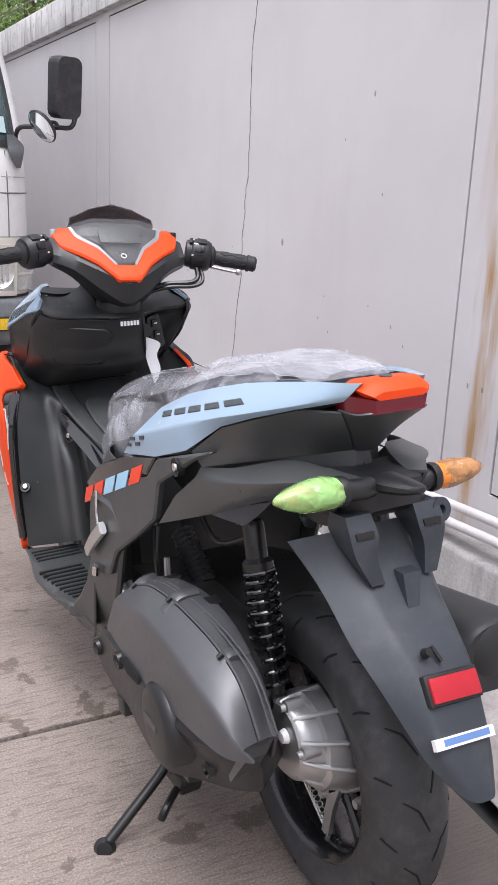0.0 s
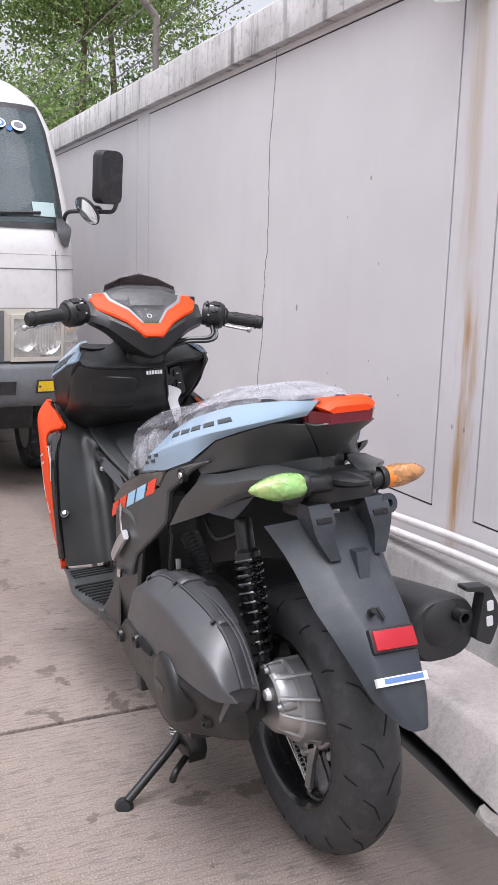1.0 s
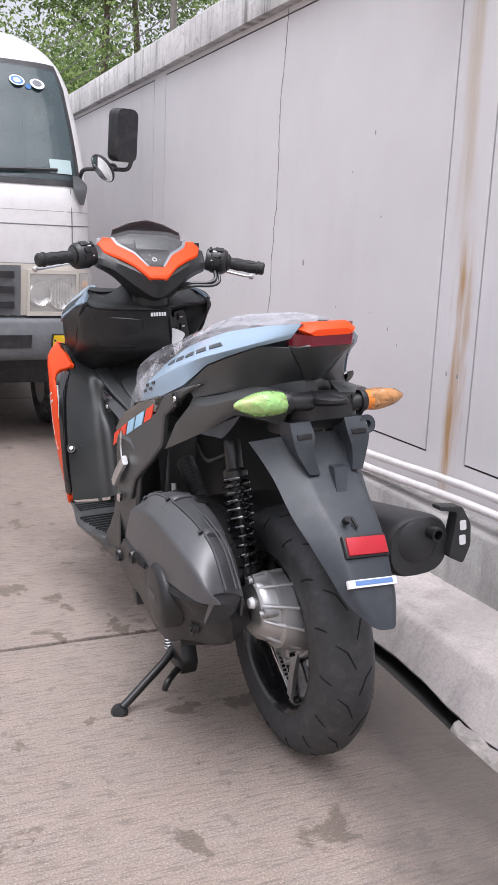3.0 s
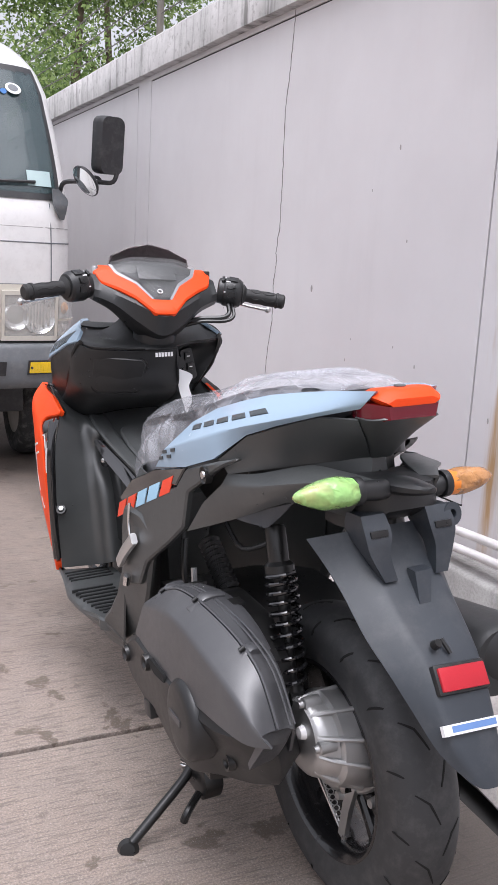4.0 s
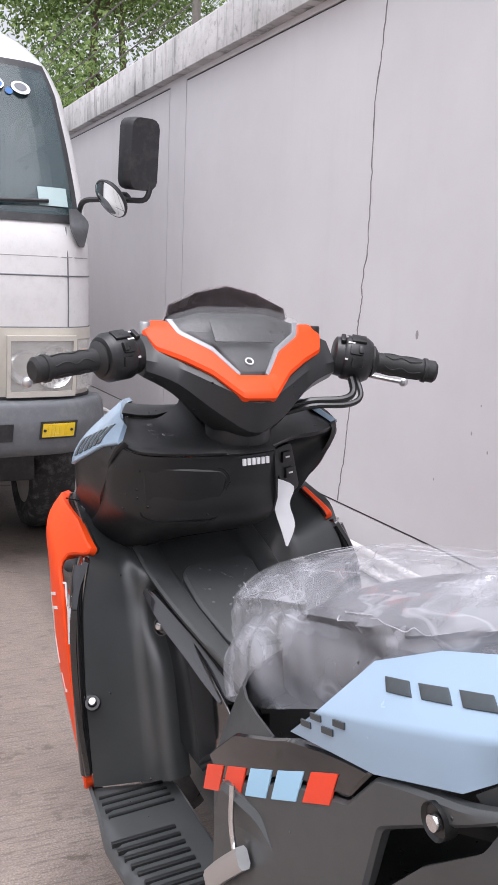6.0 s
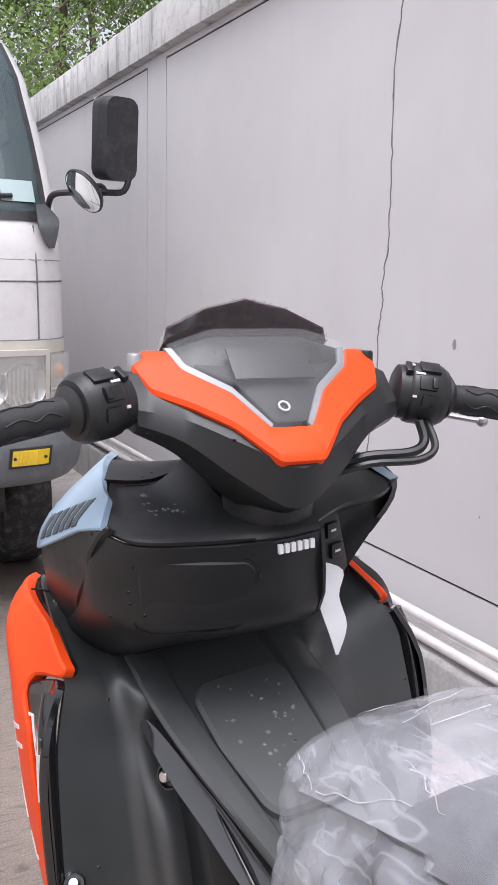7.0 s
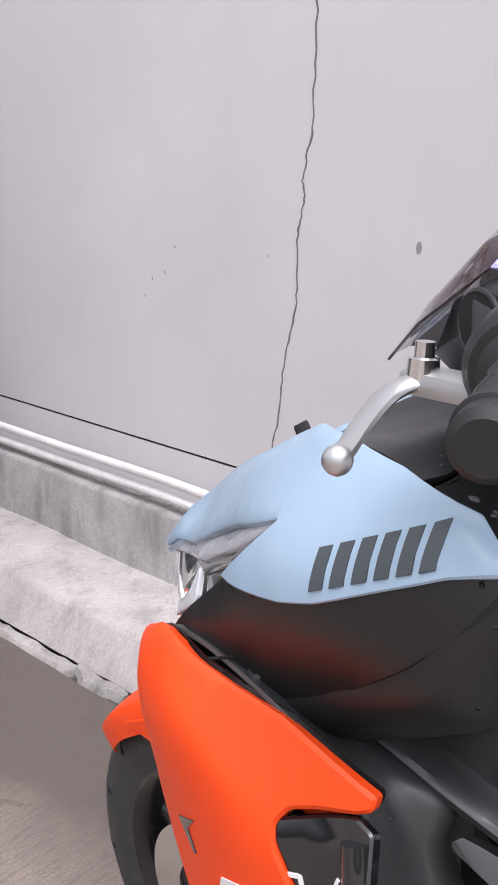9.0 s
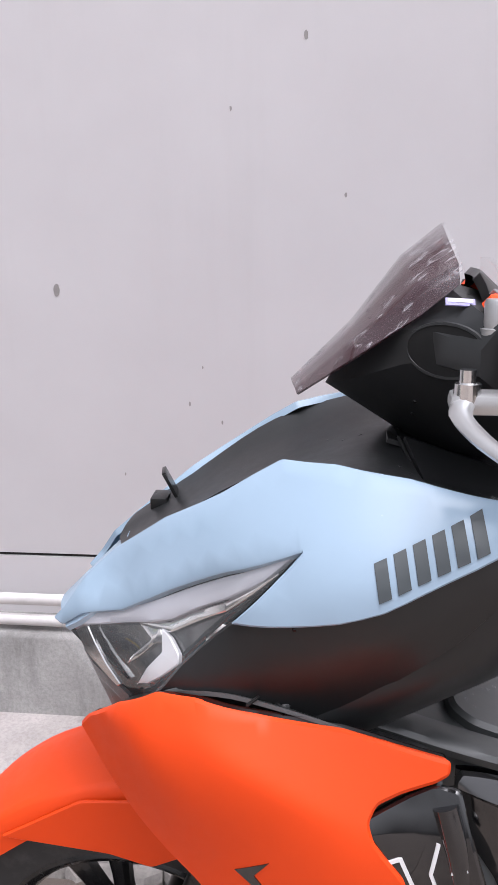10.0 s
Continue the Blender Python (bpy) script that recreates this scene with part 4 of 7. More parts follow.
raindrops(BLACK, 62, 0.10)
raindrops(SATIN, 66, 0.07)
CHARCOAL = paint("charcoal_plastic", (0.055, 0.056, 0.060), 0.40, 0.12, 900, 0.12, dust=0.06)
CHARCOAL.node_tree.nodes["Principled BSDF"].inputs["Specular IOR Level"].default_value = 0.9
FENDER_GREY = paint("fender_plastic", (0.031, 0.037, 0.045), 0.45, 0.12, 900, 0.10, dust=0.08)
GLOSS = paint("gloss_black", (0.008, 0.008, 0.009), 0.08, 0.1, bump=0.0, coat=1.0)
ORANGE = paint("matt_orange_paint", (0.85, 0.068, 0.005), 0.50, 0.03, 1500, 0.03)
ORANGE.node_tree.nodes["Principled BSDF"].inputs["Specular IOR Level"].default_value = 0.32
BLUE = paint("pale_blue_paint", (0.318, 0.425, 0.530), 0.24, 0.02, 1500, 0.02)
RUBBER = paint("tyre_rubber", (0.034, 0.035, 0.037), 0.60, 0.15, 300, 0.12, dust=0.45, dust_color=(0.13, 0.125, 0.122))
# near-black for the shade inside grooves, seams, slot and lever openings
GROOVE_SHADE = paint("tread_groove", (0.006, 0.006, 0.006), 0.9)
RIM = paint("rim_black", (0.010, 0.010, 0.011), 0.25, 0.1, bump=0.0, coat=0.4)
CAST = paint("cast_aluminium", (0.46, 0.46, 0.46), 0.44, 0.18, 220, 0.25, metal=0.9)
CHROME = paint("bright_metal", (0.72, 0.72, 0.72), 0.16, 0.05, bump=0.0, metal=1.0)
IRON = paint("black_iron", (0.012, 0.012, 0.012), 0.3, 0.1, bump=0.02)
GRIP = paint("grip_rubber", (0.018, 0.018, 0.018), 0.6, 0.1, 1200, 0.25)
SEAT = paint("seat_vinyl", (0.020, 0.021, 0.024), 0.45, 0.1, 900, 0.0)
RED_LENS = paint("red_lens", (0.15, 0.006, 0.016), 0.16, 0.1, bump=0.0, coat=0.15)
REFLECTOR = paint("red_reflector", (0.40, 0.012, 0.022), 0.34, 0.15, 220, 0.3, coat=0.12)
WHITE = paint("decal_white", (0.75, 0.75, 0.75), 0.4)
RED_DECAL = paint("decal_red", (0.78, 0.06, 0.02), 0.35)
SKY_DECAL = paint("decal_blue", (0.35, 0.58, 0.75), 0.35)
GREY_DECAL = paint("decal_grey", (0.055, 0.065, 0.07), 0.4)
TAPE_BLUE = paint("tape_blue", (0.12, 0.22, 0.45), 0.35)
MUFFLER = paint("muffler_black", (0.022, 0.023, 0.024), 0.5, 0.15, 400, 0.15)
TAG = paint("paper_tag", (0.72, 0.72, 0.73), 0.6, 0.05)


def film(name, tint, alpha, rough=0.12, scale=14, amp=0.42, streak=0.0):
    """Thin creased plastic film."""
    k = Mat(name, tint, rough)
    wr = k.noise(scale, 2, 0.4, distortion=0.6)
    fine = k.noise(scale * 2.6, 1, 0.4, distortion=0.8)
    a = k.math("MULTIPLY_ADD", k.ramp(wr, (0.46, 0.0), (0.66, 1.0)), amp, alpha)
    # whitish opaque lines stand in for glints along the folds
    if streak:
        line = k.noise(1.0, 2, 0.5, distortion=0.3, src=k.scaled(scale * 4.5, scale * 0.8, scale * 1.6))
        a = k.math("MULTIPLY_ADD", k.ramp(line, (0.55, 0.0), (0.60, 1.0), (0.63, 0.2)), streak, a)
    k.l.new(a, k.b.inputs["Alpha"])
    b = k.bump(wr, 0.6, 0.02)
    k.bump(fine, 0.5, 0.006, b)
    k.b.inputs["Coat Weight"].default_value = 0.5
    return k.m


WRAP = film("clear_wrap", (0.70, 0.71, 0.76), 0.26, 0.10, 9, 0.12, 0.16)
LEVER = paint("lever_aluminium", (0.60, 0.60, 0.60), 0.34, 0.05, bump=0.02, metal=0.9)
LAMP_WHITE = paint("lamp_white", (0.50, 0.50, 0.51), 0.16, 0.1, bump=0.0, coat=0.8)
PURPLE = paint("label_purple", (0.30, 0.28, 0.52), 0.4)
GREEN_FILM = film("green_film", (0.36, 0.66, 0.22), 0.50, 0.14, 30)
AMBER_FILM = film("amber_film", (0.52, 0.25, 0.09), 0.78, 0.25, 40)
VISOR = Mat("smoked_visor", (0.060, 0.020, 0.027), 0.05, 0.0)
VISOR.b.inputs["Alpha"].default_value = 0.72
VISOR.b.inputs["Coat Weight"].default_value = 1.0
VISOR = VISOR.m
CLEAR = Mat("clear_plastic", (0.9, 0.92, 0.93), 0.04, 0.0)
CLEAR.b.inputs["Alpha"].default_value = 0.07
CLEAR.b.inputs["Coat Weight"].default_value = 0.12
CLEAR = CLEAR.m

SM = pose(1.36, 1.50, 0, 0, -3.4, 0.5)
scooter = thing("scooter", "new black, orange and pale blue scooter on its side stand", "scooter", SM)


def sp(name, bm, mat, parent=scooter, label="", both=False, sharp=38):
    b2 = flip_copy(bm) if both else None
    ob = part(name, bm, mat, parent, label, sharp)
    if both:
        part(name, b2, mat, parent, label, sharp)
    return ob


# ---------------------------------------------------------------- wheels
def wheel(name, y, R, w, turn, disc):
    hub = part(name, lathe([(0.0, -w * 0.5), (0.030, -w * 0.5), (0.036, -w * 0.35), (0.036, w * 0.35), (0.030, w * 0.5), (0.0, w * 0.5)], pose(0, 0, 0, 0, 90, 0), 24), RIM, scooter)
    hub.matrix_basis = pose(0, y, R, 0, 0, turn)
    prof = []
    for i in range(19):
        a = math.pi * i / 18
        prof.append((R - (R - 0.181) * (1 - math.sin(a) ** 0.62) if 0 < i < 18 else 0.181, -w / 2 * math.cos(a) * (1.0 if 2 < i < 16 else 0.93 if 0 < i < 18 else 0.80)))
    tyre = part("tyre", lathe(prof, pose(0, 0, 0, 0, 90, 0), 72), RUBBER, hub)

    def on_tyre(x, a, lift=0.0008):
        c = max(-0.999, min(0.999, -x / (w / 2)))
        s = math.sqrt(1 - c * c)
        r = R - (R - 0.181) * (1 - s ** 0.62) + lift
        return Vector((x, r * math.sin(a), r * math.cos(a)))

    def groove(pts, wd):
        bm = bmesh.new()
        P = lin([(a, b, 0) for a, b in pts], 5)
        rows = []
        for i, p in enumerate(P):
            k = wd * (0.45 + 0.55 * math.sin(math.pi * (i + 0.6) / (len(P) + 0.2)))
            d = (P[min(i + 1, len(P) - 1)] - P[max(i - 1, 0)])
            nn = Vector((-d.y * R, d.x, 0)).normalized()
            rows.append([on_tyre(p.x + nn.x * k, p.y + nn.y * k / R, 0.0009), on_tyre(p.x - nn.x * k, p.y - nn.y * k / R, 0.0009)])
        grid_mesh(bm, rows)
        g = bmesh.ops.extrude_face_region(bm, geom=bm.faces[:])["geom"]
        for v in g:
            if isinstance(v, bmesh.types.BMVert):
                v.co *= 0.985
        bmesh.ops.recalc_face_normals(bm, faces=bm.faces[:])
        return mesh_of("tread_groove", bm, GROOVE_SHADE)

    s = w / 0.14
    for m, off in ((groove([(0.004 * s, 0.0), (0.020 * s, 0.13), (0.040 * s, 0.19)], 0.0019), 0), (groove([(-0.004 * s, 0.0), (-0.020 * s, 0.13), (-0.040 * s, 0.19)], 0.0019), 0.5), (groove([(0.050 * s, 0.0), (0.064 * s, 0.05)], 0.0019), 0.3), (groove([(-0.050 * s, 0.0), (-0.064 * s, 0.05)], 0.0019), 0.8)):
        for i in range(15):
            g = new("tread_groove", m)
            g.parent = tyre
            g.rotation_euler = (2 * math.pi * (i + off) / 15, 0, 0)
    # rim: outer barrel with lips, five split spokes
    rw = w * 0.40
    part("rim", lathe([(0.186, -rw), (0.180, -rw - 0.003), (0.170, -rw + 0.004), (0.160, -rw * 0.5), (0.160, rw * 0.5), (0.170, rw - 0.004), (0.180, rw + 0.003), (0.186, rw), (0.172, rw * 0.7), (0.166, 0), (0.172, -rw * 0.7)], pose(0, 0, 0, 0, 90, 0), 64, True), RIM, hub)
    for i in range(5):
        for sgn in (1, -1):
            a0 = 2 * math.pi * i / 5
            a1 = a0 + sgn * 0.20
            d0, d1 = Vector((0, math.cos(a0), math.sin(a0))), Vector((0, math.cos(a1), math.sin(a1)))
            t0, t1 = Vector((0, -math.sin(a0), math.cos(a0))), Vector((0, -math.sin(a1), math.cos(a1)))
            secs = []
            for f, wd, th in ((0, 0.016, 0.018), (0.5, 0.011, 0.013), (1, 0.015, 0.015)):
                c = (d0 * 0.03).lerp(d1 * 0.166, f)
                t = t0.lerp(t1, f).normalized()
                X = Vector((1, 0, 0))
                secs.append([c + t * wd + X * th * 0.6, c + t * wd * 0.5 + X * th, c - t * wd * 0.5 + X * th, c - t * wd + X * th * 0.6, c - t * wd - X * th * 0.6, c - t * wd * 0.5 - X * th, c + t * wd * 0.5 - X * th, c + t * wd - X * th * 0.6])
            part("spoke", loft(secs, 3), RIM, hub)
    if disc:
        part("brake_disc", lathe([(0.062, -0.062), (0.115, -0.062), (0.115, -0.058), (0.062, -0.058)], pose(0, 0, 0, 0, 90, 0), 40, True), CHROME, hub)
    return hub


rear = wheel("rear_wheel", 0.004, 0.282, 0.140, 0, False)
front = wheel("front_wheel", 1.465, 0.272, 0.112, -2.5, True)

# ---------------------------------------------------------------- engine, drive case, shock, stand
AIR_SEAM = [(-.262, .300, .532), (-.261, .240, .562), (-.260, .183, .582), (-.257, .103, .590), (-.250, .033, .583), (-.244, -.035, .570), (-.238, -.100, .540), (-.233, -.150, .470)]
AIR_FOLD = [(-.291, .300, .518), (-.296, .205, .544), (-.297, .140, .555), (-.297, .070, .554), (-.296, .005, .548), (-.289, -.088, .526), (-.280, -.135, .502), (-.268, -.164, .476)]
AIR_FOOT = [(-.295, .345, .436), (-.300, .262, .438), (-.302, .190, .438), (-.302, .106, .437), (-.300, .006, .446), (-.293, -.090, .452), (-.280, -.145, .453), (-.255, -.178, .458)]
AIR_BACK = [(-.200, .330, .530), (-.197, .260, .560), (-.192, .190, .578), (-.187, .110, .588), (-.184, .040, .580), (-.181, -.020, .555), (-.177, -.075, .505), (-.172, -.105, .430)]
air = sp("air_filter_cover", facets([AIR_SEAM, AIR_FOLD, AIR_FOOT], 4, .010, .006, (-.1, .1, .45)), CHARCOAL, scooter, "dusty charcoal air filter cover")
sunk = lambda P, d: [(x + d, y, z - d * .4) for x, y, z in P]
sp("cover_end", loft([[(-.176, -.104, .436), (-.233, -.146, .470), (-.264, -.160, .474), (-.262, -.168, .458), (-.205, -.128, .428)], [(-.176, -.075, .385), (-.233, -.110, .400), (-.268, -.122, .405), (-.270, -.132, .400), (-.205, -.10, .385)]], 2), CHARCOAL, air)
sp("air_filter_box", facets([sunk(AIR_SEAM, .004), [Vector(a).lerp(Vector(b), .5) + Vector((0, 0, .004)) for a, b in zip(AIR_SEAM, AIR_BACK)], AIR_BACK, [(x + .004, y + .02, z - .05) for x, y, z in AIR_BACK]], 4, .008, .006, (-.1, .1, .42)), CHARCOAL)
sp("filter_base", prism(rounded([(.375, .42), (.325, .518), (.19, .565), (.06, .560), (-.01, .50), (-.02, .42), (.05, .395), (.2, .39)], .02), "x", -.190, -.130, .006), IRON)
for off, w in ((.004, .0030), (.026, .0018), (.034, .0018)):
    sp("flange_rib", tube([(x + off, y, z + .0015) for x, y, z in AIR_SEAM], w, 6, 4), CHARCOAL, air)
for k, f in ((0, .55), (2, .9), (5, .25)):
    a = Vector(AIR_SEAM[k]).lerp(Vector(AIR_SEAM[k + 1]), f)
    b = Vector(AIR_BACK[k]).lerp(Vector(AIR_BACK[k + 1]), f)
    bs = sp("cover_boss", loft([[p + Vector((0, u * .013, v * .009 + .001)) for u, v in ((-1, -1), (1, -1), (1, .6), (.6, 1), (-.6, 1), (-1, .6))] for p in (a + Vector((-.016, -.004, -.022)), a.lerp(b, .2), a.lerp(b, .75))], 3), CHARCOAL, air)
    sp("screw", lathe([(0, -.004), (.0040, -.004), (.0045, .006), (0, .006)], pose(*(a + Vector((-.004, -.002, .004))), 0, 60, 0), 10), IRON, air)
for f in (.15, .45, .75):
    k = int(f * 7)
    a, b = Vector(AIR_BACK[k]), Vector(AIR_BACK[k + 1])
    sp("box_clip", moved(block(-.006, .020, -.012, .012, -.004, .005, .002), Matrix.Translation(a.lerp(b, .4)) @ (b - a).to_track_quat("Y", "Z").to_matrix().to_4x4()), IRON, air)
S_CASE = Spline2([(.397, .405, -.300), (.328, .440, -.303), (.216, .438, -.306), (.076, .435, -.302), (-.076, .437, -.280), (-.105, .44, -.240), (-.115, .40, -.215), (-.098, .325, -.200), (-.047, .300, -.220), (.029, .285, -.255), (.10, .256, -.272), (.188, .29, -.290), (.288, .305, -.294), (.375, .33, -.298), (-.012, .341, -.250), (.14, .363, -.302), (.06, .38, -.300)])
case = sp("belt_case", sheet([(.397, .405), (.328, .442), (.216, .440), (.076, .437), (-.03, .437), (-.085, .438), (-.112, .42), (-.114, .38), (-.098, .322), (-.047, .299), (.029, .284), (.099, .254), (.149, .262), (.188, .287), (.244, .318), (.288, .305), (.375, .325), (.418, .357)], side(S_CASE), (-1, 0, 0), 0.08, 0.02, 0.010, 0.016), BLACK, scooter, "matt black drive belt case")
sp("case_front", loft([[(-.29, .415, .35), (-.29, .385, .415), (-.16, .40, .43), (-.16, .43, .34)], [(-.292, .30, .31), (-.292, .29, .44), (-.16, .29, .45), (-.16, .30, .28)], [(-.26, .05, .27), (-.27, .05, .43), (-.14, .05, .44), (-.14, .05, .25)]], 3), IRON, case)
cm = pose(-0.297, 0.066, 0.392, 0, -90, -2)
sp("round_cap", lathe([(0.0, 0.018), (0.052, 0.017), (0.066, 0.013), (0.073, 0.004), (0.074, -0.03), (0.0, -0.03)], cm, 40), BLACK, case)
sp("cap_mark", block(-0.3165, -0.314, 0.050, 0.100, 0.388, 0.400, 0), CHARCOAL, case)
for y, z in ((-.012, .341), (.251, .418), (.388, .375)):
    sp("bolt_hole", lathe([(0.0, 0.002), (0.009, 0.002), (0.012, 0.006), (0.016, 0.007), (0.018, -0.006), (0.0, -0.006)], pose(S_CASE(y, z) - 0.001, y, z, 0, -90, 0), 18), IRON, case)
sp("slot", prism(rounded([(.240, .430), (.222, .440), (.150, .438), (.145, .424), (.200, .418)], .006), "x", -0.3085, -0.25), GROOVE_SHADE, case)
sp("case_tab", prism(rounded([(.300, .318), (.262, .325), (.255, .290), (.290, .285)], .006), "x", -.298, -.24, .003), BLACK, case)
# final drive housing, silver
S_GEAR = Spline2([(-.01, .47, -.09), (.08, .38, -.09), (-.11, .47, -.092), (-.04, .38, -.128), (-.16, .40, -.095), (.06, .23, -.09), (-.11, .285, -.095), (-.01, .31, -.125), (-.10, .38, -.118)])
gear = sp("gearbox_housing", sheet([(.08, .385), (.03, .432), (-.03, .458), (-.11, .472), (-.160, .452), (-.176, .40), (-.165, .35), (-.11, .285), (-.03, .240), (.04, .212), (.075, .245)], side(S_GEAR), (-1, 0, 0), 0.05, 0.018, 0.006, 0.03), CAST, scooter, "cast silver gearbox housing")
for a in range(7):
    t = 2 * math.pi * a / 7 + 0.3
    y, z = -0.05 + 0.105 * math.cos(t), 0.352 + 0.100 * math.sin(t)
    sp("bolt_boss", lathe([(0, -0.014), (0.008, -0.014), (0.011, 0.0), (0.011, 0.03), (0, 0.03)], pose(S_GEAR(y, z), y, z, 0, 90, 0), 12), CAST, gear)
for p in ([(.03, .42), (.0, .36), (.02, .25)], [(-.05, .45), (-.04, .37), (-.06, .28)], [(-.14, .41), (-.05, .39), (.06, .36)], [(-.12, .33), (-.04, .32), (.06, .29)], [(-.11, .46), (-.12, .38), (-.10, .30)]):
    sp("rib", tube([(S_GEAR(y, z) - 0.004, y, z) for y, z in p], 0.0065, 8, 4), CAST, gear)
sp("brake_drum", lathe([(0.0, -0.01), (0.070, -0.012), (0.075, -0.002), (0.095, -0.002), (0.100, -0.010), (0.108, -0.010), (0.112, 0.004), (0.112, 0.03), (0.0, 0.03)], pose(-0.062, -0.055, 0.345, 0, 90, 0), 40), CAST, gear)
gc = pose(-.118, -.045, .372, 0, 90, 0)
sp("gear_cover", lathe([(0, -.036), (.030, -.036), (.034, -.030), (.052, -.028), (.056, -.022), (.058, .0), (.066, .002), (.068, .010), (.068, .05), (0, .05)], gc, 36), CAST, gear)
for a in range(6):
    t = 2 * math.pi * a / 6
    sp("cover_fin", moved(block(.026, .060, -.004, .004, -.031, .0, .0015), gc @ pose(0, 0, 0, 0, 0, 60 * a + 12)), CAST, gear)
sp("white_plug", lathe([(0, -0.012), (0.013, -0.010), (0.015, 0.01), (0, 0.01)], pose(-0.158, -0.065, 0.405, 0, 90, 0), 14), WHITE, gear)
lever = sp("brake_arm", loft([[(-.108, -.055, .285), (-.108, -.085, .285), (-.098, -.085, .285), (-.098, -.055, .285)], [(-.108, -.045, .235), (-.108, -.066, .230), (-.098, -.066, .230), (-.098, -.045, .235)], [(-.108, -.032, .165), (-.108, -.052, .160), (-.098, -.052, .160), (-.098, -.032, .165)]], 2), CAST)
sp("pivot_bolt", lathe([(0, -0.016), (0.011, -0.016), (0.012, 0.01), (0, 0.01)], pose(-.108, -.068, .285, 0, 90, 0), 6), CHROME, lever)
sp("adjuster_nut", lathe([(0, -0.014), (0.009, -0.014), (0.009, 0.014), (0, 0.014)], pose(-.100, -.045, .158, 20, 0, 0), 6), CHROME, lever)
hx = [(-.100 + 0.0075 * math.cos(t), .040 - .075 * t / 66 + 0.005 * math.sin(t), .250 - .075 * t / 66 + 0.0055 * math.sin(t)) for t in [k * 0.45 for k in range(147)]]
sp("return_spring", tube(hx, 0.0012, 6, 1), CAST, lever)
sp("brake_rod", tube([(-.100, .09, .255), (-.100, .02, .205), (-.100, -.045, .158)], 0.004, 8, 2), CHROME, lever)
for ob in [gear, lever]:
    ob.location = (.075, .012, -.03)
rows = []
for x, cy, cz, r in ((-.136, -.048, .378, .040), (-.134, -.048, .378, .060), (-.126, -.048, .376, .068), (-.095, -.050, .368, .074), (-.090, -.050, .366, .084), (-.050, -.052, .356, .088), (-.02, -.052, .350, .088)):
    rows.append([(x, cy + r * math.cos(a) * (1.06 if math.sin(a) < 0 else .98), cz + r * math.sin(a)) for a in [2 * math.pi * k / 28 for k in range(28)]])
house = sp("gear_housing", loft(rows, 2, True, True), CAST, scooter, "ribbed cast aluminium gear housing")
for a in (-40, -5, 25, 60, 100, 140, 175):
    c, d = math.cos(radians(a)), math.sin(radians(a))
    sp("housing_rib", tube([(-.130, -.048 - .062 * c, .377 + .062 * d), (-.105, -.050 - .075 * c, .370 + .075 * d), (-.05, -.052 - .091 * c, .356 + .091 * d)], .0045, 8, 3), CAST, house)
for a in (10, 82, 160):
    c, d = math.cos(radians(a)), math.sin(radians(a))
    sp("housing_bolt", lathe([(0, -.010), (.006, -.010), (.007, -.002), (.011, 0), (.011, .03), (0, .03)], pose(-.132, -.048 - .066 * c, .377 + .066 * d, 0, 90, 0), 12), CAST, house)
sp("housing_plug", lathe([(0, -.010), (.010, -.009), (.013, 0), (.013, .01), (0, .01)], pose(-.136, -.066, .395, 0, 90, 0), 14), WHITE, house)
sp("crankcase", loft([[(-.14, .62, .26), (.10, .62, .26), (.10, .62, .42), (-.14, .62, .42)], [(-.18, .40, .20), (.15, .40, .20), (.15, .40, .48), (-.18, .40, .48)], [(-.16, .16, .23), (.12, .16, .23), (.12, .16, .48), (-.16, .16, .48)]], 3), IRON)
sp("swing_arm", loft([[(-.20, .20, .28), (-.10, .20, .28), (-.10, .20, .42), (-.20, .20, .42)], [(-.19, .06, .29), (-.105, .06, .29), (-.105, .06, .42), (-.19, .06, .42)]], 2), IRON)


def shock(x):
    top, bot = Vector((x, 0.068, 0.715)), Vector((x, -0.005, 0.44))
    ax = (bot - top).normalized()
    q = Matrix.Translation(top) @ ax.to_track_quat("Z", "Y").to_matrix().to_4x4()
    ob = part("shock_absorber", lathe([(0, -0.01), (0.016, -0.008), (0.019, 0.0), (0.019, 0.055), (0.027, 0.062), (0.027, 0.075), (0.012, 0.078), (0.012, 0.16), (0.009, 0.162), (0.009, 0.27), (0.018, 0.272), (0.018, 0.285), (0, 0.288)], q, 20), IRON, scooter)
    pts = []
    for k in range(150):
        f = k / 149
        t = 2 * math.pi * 10.5 * (f ** 0.85)
        r = 0.0265 if f < 0.9 else 0.024
        pts.append(q @ Vector((r * math.cos(t), r * math.sin(t), 0.075 + 0.195 * f)))
    part("coil_spring", tube(pts, 0.0042, 8, 1), GLOSS, ob, "glossy black coil spring")
    part("eye", lathe([(0, -0.014), (0.018, -0.014), (0.018, 0.014), (0, 0.014)], Matrix.Translation(bot + ax * 0.01) @ pose(0, 0, 0, 0, 90, 0), 18), IRON, ob)


shock(-0.122)
shock(0.128)

# side stand, swung out
stand = sp("side_stand", tube([(-.185, .30, .165), (-.215, .285, .125), (-.29, .262, .075), (-.352, .245, .034)], 0.0105, 10, 4), IRON, scooter, "black steel side stand, swung out")
sp("stand_foot", lathe([(0, -0.012), (0.015, -0.011), (0.022, 0.0), (0.015, 0.011), (0, 0.012)], pose(-.358, .243, .026, 70, 0, -25), 20), IRON, stand)
sp("stand_bracket", prism(rounded([(.33, .10), (.22, .10), (.20, .14), (.23, .21), (.30, .21), (.35, .15)], .012), "x", -.205, -.165, 0.004), IRON, stand)
sp("stand_tab", tube([(-.21, .23, .115), (-.245, .20, .105), (-.255, .20, .085)], 0.008, 8, 3), IRON, stand)
